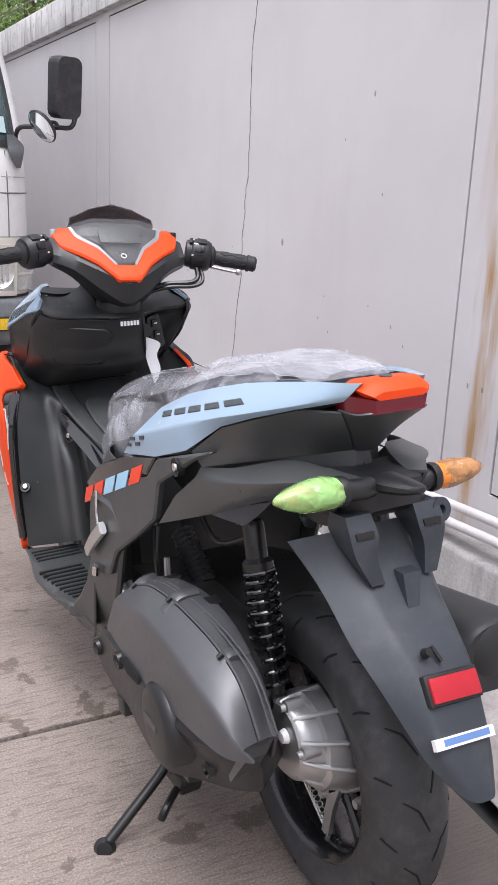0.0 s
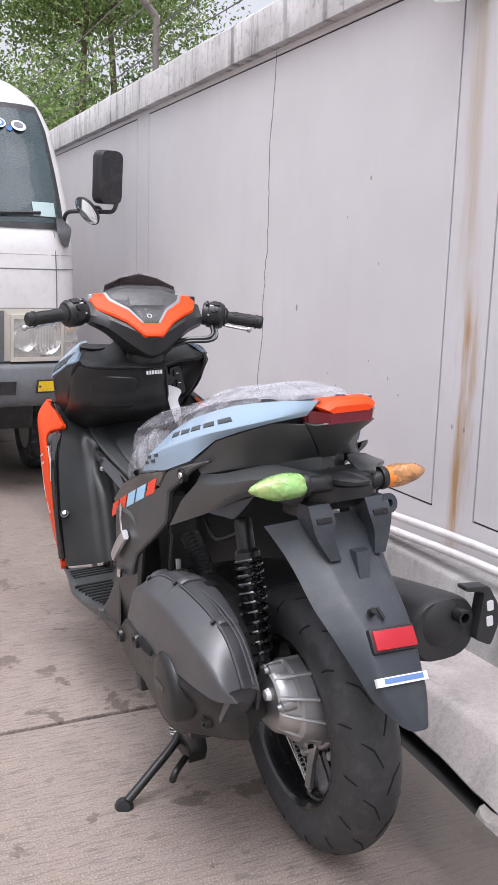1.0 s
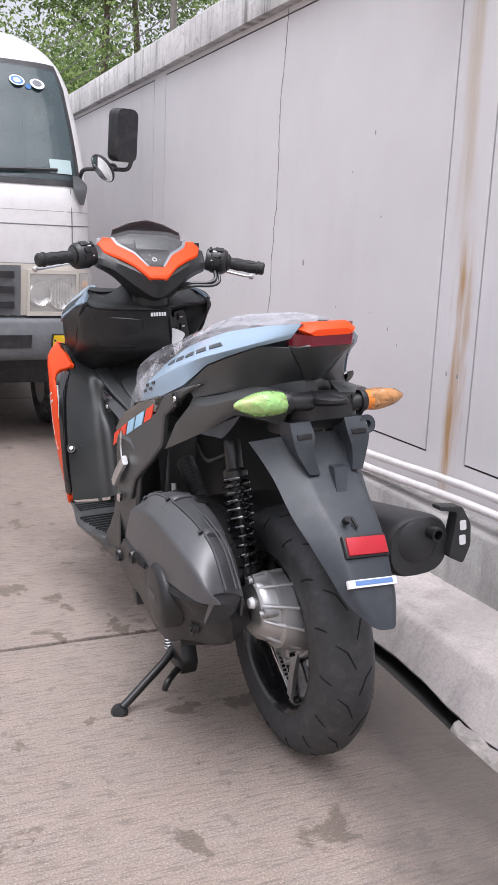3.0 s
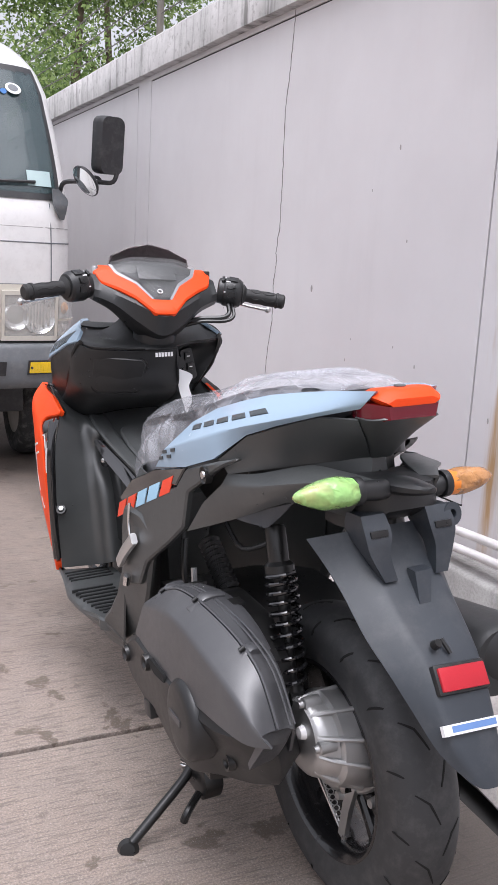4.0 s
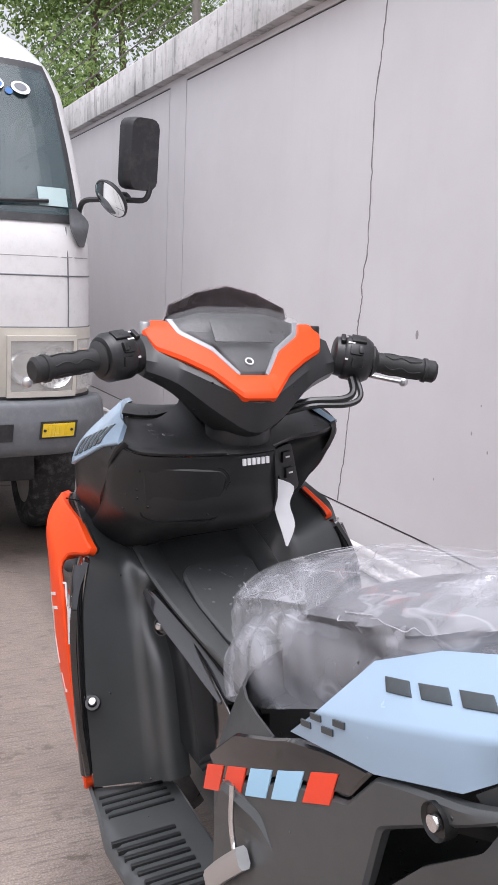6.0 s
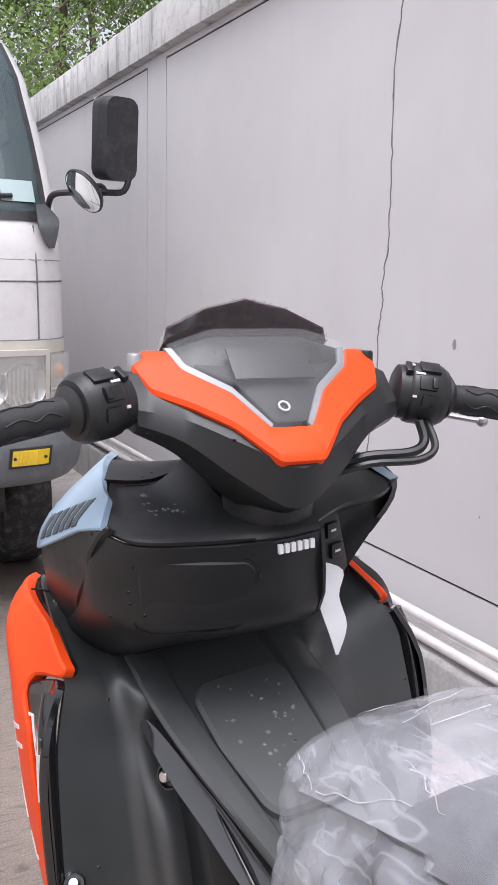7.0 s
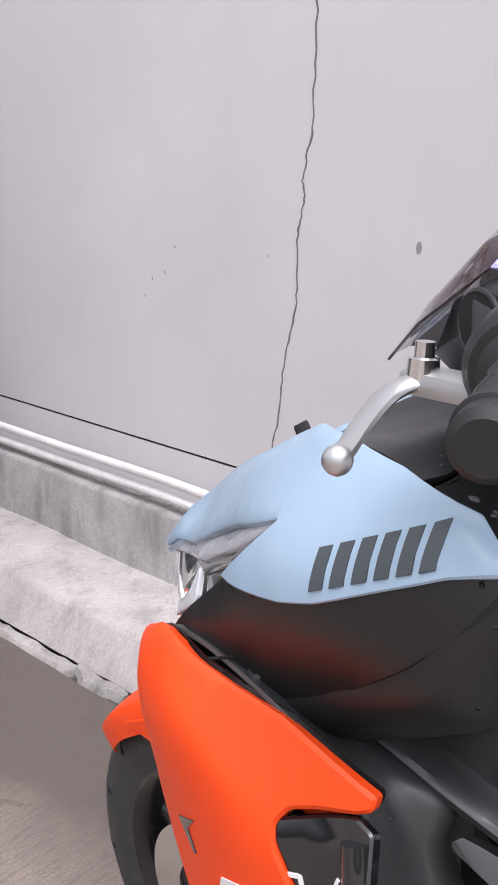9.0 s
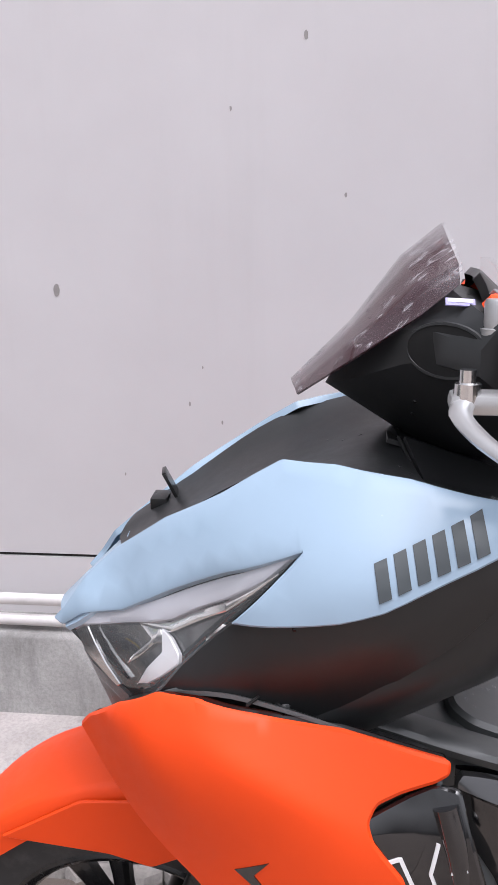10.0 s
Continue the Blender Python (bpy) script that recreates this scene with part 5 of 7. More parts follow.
hx = [(-.205 + 0.012 * math.cos(t), .305 + 0.012 * math.sin(t), .135 + .0013 * t) for t in [k * 0.55 for k in range(100)]]
sp("stand_spring", tube(hx, 0.0026, 6, 1), CHROME, stand)

# exhaust on the far side
secs = []
for y, s in ((.35, .6), (.28, .85), (.10, .97), (-.10, 1.0), (-.165, 0.98), (-.185, 0.90)):
    cx, cz = .200, .425 + .082 * (0.35 - y) / 0.53
    secs.append([Vector((cx + s * 0.078 * math.copysign(abs(math.cos(a)) ** 0.75, math.cos(a)), y, cz + s * 0.070 * math.copysign(abs(math.sin(a)) ** 0.75, math.sin(a)))) for a in [2 * math.pi * k / 24 for k in range(24)]])
muf = sp("muffler", loft(secs, 4), MUFFLER, scooter, "matt black muffler with dished end cap")
sp("end_cap", lathe([(0.0, 0.012), (0.038, 0.010), (0.050, 0.002), (0.052, -0.01), (0.0, -0.01)], pose(.196, -.183, .522, 90, 0, 0), 28), MUFFLER, muf)
sp("tail_pipe", lathe([(0.010, -0.02), (0.015, -0.02), (0.015, 0.030), (0.010, 0.030)], pose(.222, -.19, .541, 90, 0, 0), 20, True), IRON, muf)
guard = prism(rounded([(.300, .460), (.318, .500), (.316, .548), (.292, .590), (.235, .597), (.235, .588), (.280, .578), (.262, .48)], .008), "y", -.205, -.175, 0.002)
sp("heat_guard", guard, MUFFLER, muf)
# the guard ends short of the can
# white bars painted on the guard, as if bright background showed through holes
for z in (.515, .548):
    sp("painted_hole", prism(rounded([(.288, z - .011), (.304, z - .011), (.302, z + .011), (.286, z + .011)], .004), "y", -.2062, -.2045), TAG, muf)
sp("exhaust_pipe", tube([(.19, .34, .42), (.15, .50, .30), (.05, .70, .22), (-.06, .80, .21), (-.10, .88, .26)], .019, 12, 4), CAST)

# ---------------------------------------------------------------- scooter: tail and seat
S_REAR = Spline2([(.385, .765, -.224), (.09, .845, -.19), (.251, .679, -.219), (.166, .802, -.21), (.126, .843, -.207), (.251, .794, -.214), (-.144, .989, -.062), (-.096, .934, -.066), (.349, .746, -.224), (.48, .546, -.255), (-.146, .83, -.085), (.045, .72, -.145), (.3, .89, -.160), (.1, .955, -.125), (.40, .85, -.188), (.60, .42, -.262)])
TAIL_LOW = [(-.222, .400, .763), (-.218, .250, .797), (-.205, .146, .835), (-.188, .112, .862), (-.172, .080, .888), (-.145, .020, .913), (-.112, -.050, .938), (-.066, -.108, .957)]
TAIL_FOLD = [(-.223, .345, .812), (-.216, .240, .849), (-.206, .160, .877), (-.197, .115, .892), (-.185, .075, .905), (-.158, .015, .923), (-.120, -.055, .945), (-.064, -.120, .968)]
TAIL_TOP = [(-.174, .318, .866), (-.156, .240, .905), (-.144, .160, .931), (-.136, .115, .944), (-.128, .075, .955), (-.112, .015, .967), (-.090, -.055, .979), (-.057, -.137, .989)]


def tail_side(y, z):
    """The blue tail panel: a steep side below its crease, a sloping shoulder above."""
    def at(L, k):
        return float(np.interp(-y, [-p[1] for p in L], [p[k] for p in L]))
    xf, zf, xt, z1, xl, zl = at(TAIL_FOLD, 0), at(TAIL_FOLD, 2), at(TAIL_TOP, 0), at(TAIL_TOP, 2), at(TAIL_LOW, 0), at(TAIL_LOW, 2)
    return Vector((xf + (xt - xf) * (z - zf) / (z1 - zf) if z > zf else xf + (xl - xf) * (zf - z) / max(.01, zf - zl), y, z))


tail_on = lambda off: lambda y, z: tail_side(y, z) - Vector((off, 0, -.6 * off))
sp("tail_panel", facets([TAIL_TOP, TAIL_FOLD, TAIL_LOW], 4, .005, .008, (0, .1, .8), True), BLUE, scooter, "pale blue painted tail panel", True)
core = [[(s * hw * k, y, z) for s, k, z in ((-1, 1, zm), (-1, .85, z1), (1, .85, z1), (1, 1, zm), (1, .7, z0), (-1, .7, z0))] for y, hw, z0, zm, z1 in ((.36, .17, .68, .76, .81), (.20, .155, .735, .81, .865), (.09, .105, .80, .86, .90), (0, .066, .855, .895, .93), (-.07, .042, .885, .915, .95), (-.10, .03, .90, .92, .95))]
sp("tail_core", loft(core, 4), BLACK)
HULL = [[(-.196, .142, .834), (-.170, .085, .884), (-.142, .020, .910), (-.109, -.050, .936), (-.064, -.100, .937)],
        [(-.192, .128, .822), (-.150, .068, .853), (-.110, .012, .875), (-.074, -.045, .893), (-.040, -.088, .898)],
        [(-.189, .118, .812), (-.130, .046, .833), (-.085, .005, .846), (-.046, -.035, .856), (-.012, -.060, .860)]]
sp("tail_flank", facets(HULL, 6, .014, .004, (.05, 0, .95), True), SATIN)
sp("tail_flank", flip_copy(facets([l[:4] for l in HULL], 6, .014, .004, (.05, 0, .95), True)), SATIN)
sp("tail_keel", loft([[(-.15, .12, .80), (.15, .12, .80), (.15, .12, .84), (-.15, .12, .84)], [(-.085, .005, .80), (.085, .005, .80), (.080, .005, .85), (-.080, .005, .85)], [(-.046, -.04, .80), (.046, -.04, .80), (.040, -.04, .86), (-.040, -.04, .86)], [(-.02, -.075, .815), (.02, -.075, .815), (.012, -.066, .864), (-.012, -.066, .864)]], 2, True, True), SATIN)
sp("tail_undertray", patch([[(-.064, -.090, .940), (-.062, -.132, .942), (-.046, -.154, .947), (0, -.157, .948), (.046, -.154, .947), (.062, -.132, .942), (.064, -.090, .940)], [(-.040, -.070, .900), (-.036, -.100, .905), (-.026, -.118, .910), (0, -.124, .910), (.026, -.118, .910), (.036, -.100, .905), (.040, -.070, .900)], [(-.014, -.050, .860), (-.012, -.074, .865), (-.008, -.088, .869), (0, -.092, .870), (.008, -.088, .869), (.012, -.074, .865), (.014, -.050, .860)]], 4, 4, .003), SATIN)
COVER = [[(-.190, .120, .812), (-.165, .052, .826), (-.108, -.020, .851), (-.082, -.075, .853), (-.050, -.140, .848)],
         [(-.197, .128, .792), (-.187, .020, .815), (-.174, -.075, .841), (-.140, -.128, .853), (-.096, -.162, .850)],
         [(-.208, .190, .742), (-.184, .045, .775), (-.170, -.040, .808), (-.142, -.095, .822), (-.092, -.145, .815)],
         [(-.214, .256, .668), (-.183, .096, .736), (-.165, -.016, .788), (-.150, -.055, .801), (-.086, -.110, .785)]]
sp("rear_side_cover", facets(COVER, 6, .007, .005, (0, .05, .75)), SATIN)
slim = (1, 1, .72, .55, .55)
sp("rear_side_cover", facets([[(-x * k, y, z) for (x, y, z), k in zip(l, slim)] for l in COVER], 6, .007, .005, (0, .05, .75)), SATIN)
sp("shock_fin", patch([[(-.184, .098, .735), (-.168, .020, .772), (-.152, -.050, .800)], [(-.177, .062, .737), (-.167, .019, .755), (-.155, -.020, .772)], [(-.170, .026, .741), (-.168, .018, .740), (-.164, .010, .744)]], 4, 4, .004), FENDER_GREY, both=True)
main = sp("side_cover", sheet([(.250, .795), (.080, .849), (.085, .843), (.235, .752), (.256, .676), (.31, .630), (.40, .562), (.435, .50), (.50, .48), (.530, .50), (.53, .58), (.515, .64), (.47, .675), (.37, .724), (.287, .750)], side(S_REAR, 0.003), (-1, 0, 0), 0.014, 0.02, 0.004, 0.006), SATIN, both=True)
sp("hex_bolt", join(lathe([(0, 0.0), (0.013, 0.0), (0.016, 0.003), (0.016, -0.01), (0, -0.01)], pose(-.2145, .166, .802, 0, -90, 0), 20), ), IRON, main)
sp("bolt_head", lathe([(0, 0.006), (0.007, 0.005), (0.008, 0.0), (0, 0.0)], pose(-.2155, .164, .803, 0, -90, 0), 14), CHROME, main)
gloss = sp("gloss_insert", sheet([(.256, .795), (.287, .753), (.37, .727), (.47, .678), (.52, .645), (.56, .66), (.50, .715), (.42, .748), (.395, .760)], side(S_REAR, 0.003), (-1, 0, 0), 0.014, 0.02, 0.003, 0.006), GLOSS, both=True)


def bars(name, surf, along, start, end, count, fill, height, slant, mat, parent):
    """Plain slanted bars in a row between two places of a surface."""
    a, b = Vector(start), Vector(end)
    d = (b - a) / count
    up = Vector(along)
    for i in range(count):
        m = mat[i % len(mat)] if isinstance(mat, list) else mat
        p, q = a + d * i, a + d * (i + fill)
        poly = [p, q, q + up * height + d.normalized() * slant, p + up * height + d.normalized() * slant]
        f = lambda u, v: Vector(surf(u, v))
        sp(name, sheet([(v.x, v.y) for v in poly], f, (-1, 0, 0), 0.0022, 0.006, 0.0002, 0.0), m, parent)


bars("decal_bar", side(S_REAR, 0.0042), (0, 1), (.560, .615), (.300, .738), 5, 0.80, 0.032, 0.006, [RED_DECAL, RED_DECAL, SKY_DECAL, SKY_DECAL, RED_DECAL], gloss)
blue_panel = bpy.data.objects["tail_panel"]
bars("decal_bar", tail_on(.0016), (0, 1), (.268, .862), (.025, .936), 5, 0.74, 0.010, -0.018, GREY_DECAL, blue_panel)
for i in range(4):
    for j in range(2):
        if (i + j) % 2 == 0:
            y, z = .375 - .020 * i, .782 + .006 * i + .011 * j
            sp("decal_bar", sheet([(y, z), (y - .019, z + .005), (y - .019, z + .012), (y, z + .007)], tail_on(.0016), (-1, 0, 0), 0.0022, 0.006, 0.0002, 0), GREY_DECAL, blue_panel)

lamp = [[(-hw * .8, y, z0), (hw * .8, y, z0), (hw, y, (z0 + z1) / 2), (hw * .72, y, z1), (-hw * .72, y, z1), (-hw, y, (z0 + z1) / 2)] for y, hw, z0, z1 in ((-.070, .042, .966, .978), (-.10, .054, .968, .987), (-.138, .060, .966, .990), (-.158, .048, .966, .978))]
cap = sp("tail_cap", loft(lamp, 3), ORANGE, scooter, "matt orange tail cap")
sp("cap_mark", lathe([(0, .001), (.010, .001), (.010, -.002), (0, -.002)], pose(0, -.118, .9905, 0, 0, 0), 16), GREY_DECAL, cap)
lamp = [[(-hw * .92, y, z0), (hw * .92, y, z0), (hw, y, z1), (-hw, y, z1)] for y, hw, z0, z1 in ((-.070, .060, .937, .962), (-.10, .066, .936, .966), (-.138, .060, .940, .968), (-.157, .046, .946, .967))]
tl = sp("tail_lamp", loft(lamp, 3), RED_LENS, scooter, "dark red tail lamp lens")
sp("lens_bar", join(block(.020, .024, -.1565, -.150, .950, .963, .0005), block(.030, .034, -.1555, -.148, .950, .963, .0005)), WHITE, tl)

# seat under a clear wrap
seat = []
for y, hw, z0, z1 in ((.70, .060, .66, .70), (.66, .095, .665, .765), (.55, .125, .70, .835), (.42, .140, .75, .880), (.28, .150, .82, .925), (.12, .100, .88, .955), (0, .066, .915, .968), (-.06, .048, .94, .968)):
    seat.append([(-hw, y, z0), (-hw * 1.02, y, (z0 + z1) / 2), (-hw * .86, y, z1 - .012), (-hw * .45, y, z1), (0, y, z1 + .003), (hw * .45, y, z1), (hw * .86, y, z1 - .012), (hw * 1.02, y, (z0 + z1) / 2), (hw, y, z0), (0, y, z0 - .02)])
sp("seat", loft(seat, 4), SEAT, scooter, "black stitched seat")
wr = []
for y, hw, z0, z1 in ((.815, .05, .63, .70), (.80, .120, .60, .765), (.74, .155, .625, .815), (.64, .165, .665, .855), (.52, .165, .715, .885), (.40, .168, .77, .912), (.28, .170, .835, .945), (.14, .128, .928, .978), (.02, .092, .950, .990), (-.05, .062, .962, .988)):
    lp = []
    for k in range(25):
        a = math.pi * k / 24
        c, s = math.cos(a), math.sin(a)
        lp.append(Vector((-hw * math.copysign(abs(c) ** 0.6, c), y, z0 + (z1 - z0) * abs(s) ** 0.55)))
    wr.append(lp)
bm = bmesh.new()
cols = [crs([s[j] for s in wr], 5) for j in range(25)]
grid_mesh(bm, [[c[i] for c in cols] for i in range(len(cols[0]))])
bmesh.ops.subdivide_edges(bm, edges=bm.edges[:], cuts=2, use_grid_fill=True)
bm.normal_update()
for v in bm.verts:
    p = v.co
    q = Vector((p.x * 5 + 0.5 * noise.noise(p * 5), p.y * 4.5 + p.x * 7, p.z * 4))
    q2 = Vector((p.x * 16 - p.y * 9, p.y * 11, p.z * 12))
    d2 = noise.voronoi(q2)[0]
    ds = noise.voronoi(q)[0]
    fold = noise.noise((p.x * 6, p.y * 8, p.z * 6)) * 0.012 + max(0, 1 - (ds[1] - ds[0]) / 0.45) ** 1.5 * 0.016 + max(0, 1 - (d2[1] - d2[0]) / 0.35) ** 2 * 0.004
    v.co = p + v.normal * (fold if v.normal.z > -0.5 else 0)
bmesh.ops.recalc_face_normals(bm, faces=bm.faces[:])
wrap_ob = tagged(sp("seat_wrap", bm, WRAP, None, sharp=60), "crumpled clear plastic wrap over the scooter's seat", "plastic wrap")
wrap_ob.matrix_world = SM

# thin pale tubes along the film, painted highlights of its sharp creases
HIGHLIGHT_FILM = film("crease_highlight", (0.78, 0.78, 0.82), 0.34, 0.10, 20, 0.3)
V = np.array([v.co for v in wrap_ob.data.vertices])
N = np.array([v.normal for v in wrap_ob.data.vertices])
rng = random.Random(21)
for k in range(38):
    x, y = rng.uniform(-.15, .15), rng.uniform(.10, .80)
    a, ln = rng.gauss(0, .55), rng.uniform(.04, .16)
    pts = []
    for i in range(9):
        f = i / 8
        q = (x + ln * f * math.sin(a) + .002 * math.sin(5 * f + k), y - ln * f * math.cos(a), .97 - .35 * max(0, y - ln * f - .25) - 1.2 * max(0, abs(x) - .11))
        j = int(np.argmin(((V - q) ** 2).sum(1)))
        pts.append(Vector(V[j]) + Vector(N[j]) * .0012)
    pts = [p for i, p in enumerate(pts) if i == 0 or (p - pts[i - 1]).length > .003]
    if len(pts) > 3:
        sp("crease_line", tube(pts, rng.uniform(.0004, .0010), 5, 3, taper=.0003), HIGHLIGHT_FILM, wrap_ob)
DENSE = film("bunched_wrap", (0.60, 0.60, 0.64), 0.16, 0.14, 16, 0.22, 0.15)
for k, (y0, y1, x0, x1, h) in enumerate(((.34, .15, -.150, .10, .016), (.20, .02, -.125, .085, .014), (.06, -.06, -.085, .06, .010))):
    bm = bmesh.new()
    nu, nv = 44, 44
    rows = []
    for i in range(nu + 1):
        y = y0 + (y1 - y0) * i / nu
        zt_ = float(np.interp(-y, [-.40, -.28, -.14, -.02, .06], [.915, .948, .981, .993, .990]))
        row = []
        for j in range(nv + 1):
            x = x0 + (x1 - x0) * j / nv
            p = Vector((x * 13 + 2.2 * noise.noise((x * 9, y * 9, k)), y * 20 + x * 9, 3.0 * k))
            d = noise.voronoi(p)[0]
            ridge = max(0, 1 - (d[1] - d[0]) / .5) ** 1.6
            e = min(1, 6 * min(i / nu, 1 - i / nu, j / nv, 1 - j / nv))
            edge = .012 * noise.noise((x * 14, y * 14, 5 + k))
            row.append((x, y + edge, zt_ - 1.6 * max(0, abs(x) - .07) ** 1.35 + e * h * (.25 + .75 * ridge) - .011))
        rows.append(row)
    grid_mesh(bm, rows)
    sp("bunched_film", bm, DENSE, wrap_ob, "whitish bunched film", sharp=70)

# ---------------------------------------------------------------- rear fender and indicators
FEN = [[(-.158, -.106, .758), (-.138, -.133, .718), (-.127, -.166, .683), (-.120, -.220, .633), (-.108, -.262, .595), (-.088, -.303, .543), (-.068, -.345, .492), (-.036, -.380, .456)],
       [(-.082, -.128, .768), (-.074, -.150, .735), (-.070, -.195, .690), (-.065, -.257, .637), (-.056, -.298, .598), (-.058, -.334, .550), (-.050, -.364, .500), (-.022, -.389, .448)],
       [(.030, -.128, .768), (.032, -.150, .735), (.040, -.195, .692), (.041, -.254, .640), (.038, -.298, .598), (.031, -.334, .550), (.024, -.362, .500), (.008, -.390, .446)],
       [(.088, -.104, .758), (.080, -.116, .725), (.068, -.158, .690), (.056, -.220, .640), (.049, -.268, .600), (.045, -.305, .550), (.038, -.345, .495), (.015, -.384, .450)]]
fender = sp("rear_fender", facets(FEN, 4, .008, .005, (0, 0, .4)), FENDER_GREY, scooter, "dark grey plastic rear fender and plate holder")
sp("reflector_frame", moved(block(-.047, .047, -.008, .012, -.0225, .0225, .004), pose(-.010, -.308, .583, -36, 4, 0)), BLACK, fender)
sp("reflector", moved(block(-.042, .042, -.012, .006, -.0175, .0175, .002), pose(-.010, -.309, .583, -36, 4, 0)), REFLECTOR, fender, "red rectangular reflector")
sp("reflector_bolt", join(lathe([(0, .012), (.006, .012), (.008, 0), (0, 0)], pose(-.036, -.280, .628, 50, 0, 0), 10), tube([(-.022, -.276, .634), (-.014, -.290, .615)], .0035, 6, 1)), IRON, fender)
for k, (x, w, mt) in enumerate(((-.017, .052, WHITE), (-.014, .040, TAPE_BLUE))):
    sp("sticker", moved(block(-w, w, -.002 - .0007 * k, .006, -.0075 + .0035 * k, .0075 - .0025 * k, 0), pose(x, -.3505, .528, -32, 4, 0)), mt, fender, "white and blue tape strip")
for x, xb in ((-.071, -.055), (.050, .040)):
    hb = sp("plate_bracket", loft([[(x - .022, -.118, .797), (x + .022, -.118, .797), (x + .022, -.158, .800), (x - .022, -.158, .800)], [(x - .024, -.118, .770), (x + .024, -.118, .770), (x + .024, -.178, .772), (x - .024, -.178, .772)], [(x - .017, -.15, .742), (x + .018, -.15, .742), (x + .018, -.184, .742), (x - .017, -.184, .742)], [(xb - .011, -.18, .698), (xb + .012, -.18, .698), (xb + .012, -.193, .700), (xb - .011, -.193, .700)]], 3), FENDER_GREY, fender)
    sp("bracket_slot", moved(block(-.016, .016, -.003, .003, -.0055, .0055, .002), pose(x + .001, -.1765, .774, -20, 0, 0)), IRON, hb)
sp("bracket_eye", lathe([(.0075, -.006), (.019, -.006), (.019, .006), (.0075, .006)], pose(.078, -.160, .782, 75, 0, 8), 20, True), FENDER_GREY, fender)
sp("bracket_rib", loft([[(-.017, -.178, .712), (.014, -.178, .712), (.014, -.200, .712), (-.017, -.200, .712)], [(-.022, -.205, .668), (-.001, -.205, .668), (-.001, -.222, .668), (-.022, -.222, .668)]], 2), FENDER_GREY, fender)
sp("fender_mount", loft([[(-.085, -.04, .760), (.085, -.04, .760), (.085, -.04, .835), (-.085, -.04, .835)], [(-.088, -.10, .766), (.088, -.10, .766), (.082, -.10, .846), (-.082, -.10, .846)], [(-.066, -.140, .785), (.066, -.140, .785), (.060, -.140, .848), (-.060, -.140, .848)], [(-.040, -.158, .800), (.045, -.158, .800), (.040, -.158, .842), (-.035, -.158, .842)]], 3), BLACK)
sp("number_plate_lamp", loft([[(cx + w * a, y, cz + h * b) for a, b in ((-1, -.4), (-.7, -.9), (0, -1), (.7, -.9), (1, -.4), (1, .3), (.7, .85), (0, 1), (-.7, .85), (-1, .3))] for y, cx, w, cz, h in ((-.140, -.016, .026, .838, .014), (-.165, -.016, .026, .841, .013), (-.195, -.010, .020, .843, .010), (-.212, -.006, .013, .845, .007), (-.218, -.005, .006, .846, .004))], 4), BLACK, scooter, "black number plate lamp")
for s, mt, lb, cz, y0, x1 in ((-1, GREEN_FILM, "turn lamp wrapped in green film", .840, -.152, .208), (1, AMBER_FILM, "turn lamp wrapped in amber film", .826, -.135, .180)):
    ind = sp("turn_lamp", tube([(s * .045, y0 + .006, cz - .005), (s * .060, y0, cz - .003), (s * (.100 if s < 0 else .084), y0, cz)], .0165, 14, 3), BLACK, scooter, lb)
    sp("boot_ring", lathe([(0, -.006), (.022, -.006), (.023, 0), (.022, .006), (0, .006)], pose(s * (.098 if s < 0 else .080), y0, cz, 0, 90, 0), 20), BLACK, ind)
    secs = []
    for f, a, b in ((0, .018, .016), (.08, .025, .024), (.30, .027, .0285), (.55, .026, .027), (.80, .019, .019), (.95, .009, .009), (1.0, .003, .003)):
        a, b = (a * .78, b * .78) if s > 0 else (a * .88, b * .86)
        x0 = .094 if s < 0 else .080
        x = s * (x0 + (x1 - x0) * f)
        rr = random.Random(int(f * 100) + s)
        secs.append([Vector((x, y0 + a * math.cos(t) * rr.uniform(.93, 1.07), cz + .003 * f + b * math.sin(t) * rr.uniform(.93, 1.07))) for t in [2 * math.pi * k / 16 for k in range(16)]])
    sp("film_wrap", loft(secs, 4), mt, ind)
    sp("lens", loft([[v.lerp(sum(q, Vector()) / len(q), .16) for v in q] for q in secs], 2), AMBER, ind)
    if s > 0:
        sp("film_band", lathe([(0, -.007), (.0205, -.007), (.021, .007), (0, .007)], pose(.094, y0, cz, 0, 90, 0), 18), paint("orange_band", (.80, .24, .03), .4), ind)

# ---------------------------------------------------------------- body between seat and leg shield
post = [[(-.222, .44, .735), (-.185, .60, .715), (-.09, .70, .70), (0, .72, .70), (.09, .70, .70), (.185, .60, .715), (.222, .44, .735)],
        [(-.250, .50, .62), (-.215, .62, .61), (-.11, .74, .60), (0, .77, .60), (.11, .74, .60), (.215, .62, .61), (.250, .50, .62)],
        [(-.255, .53, .47), (-.20, .66, .45), (-.11, .77, .44), (0, .80, .44), (.11, .77, .44), (.20, .66, .45), (.255, .53, .47)],
        [(-.255, .56, .30), (-.20, .70, .29), (-.11, .80, .29), (0, .82, .29), (.11, .80, .29), (.20, .70, .29), (.255, .56, .30)]]
sp("centre_cover", patch(post, 5, 4, 0.004), SATIN)
zt = lambda y: .698 + (y - 1.10) * .325
tun = []
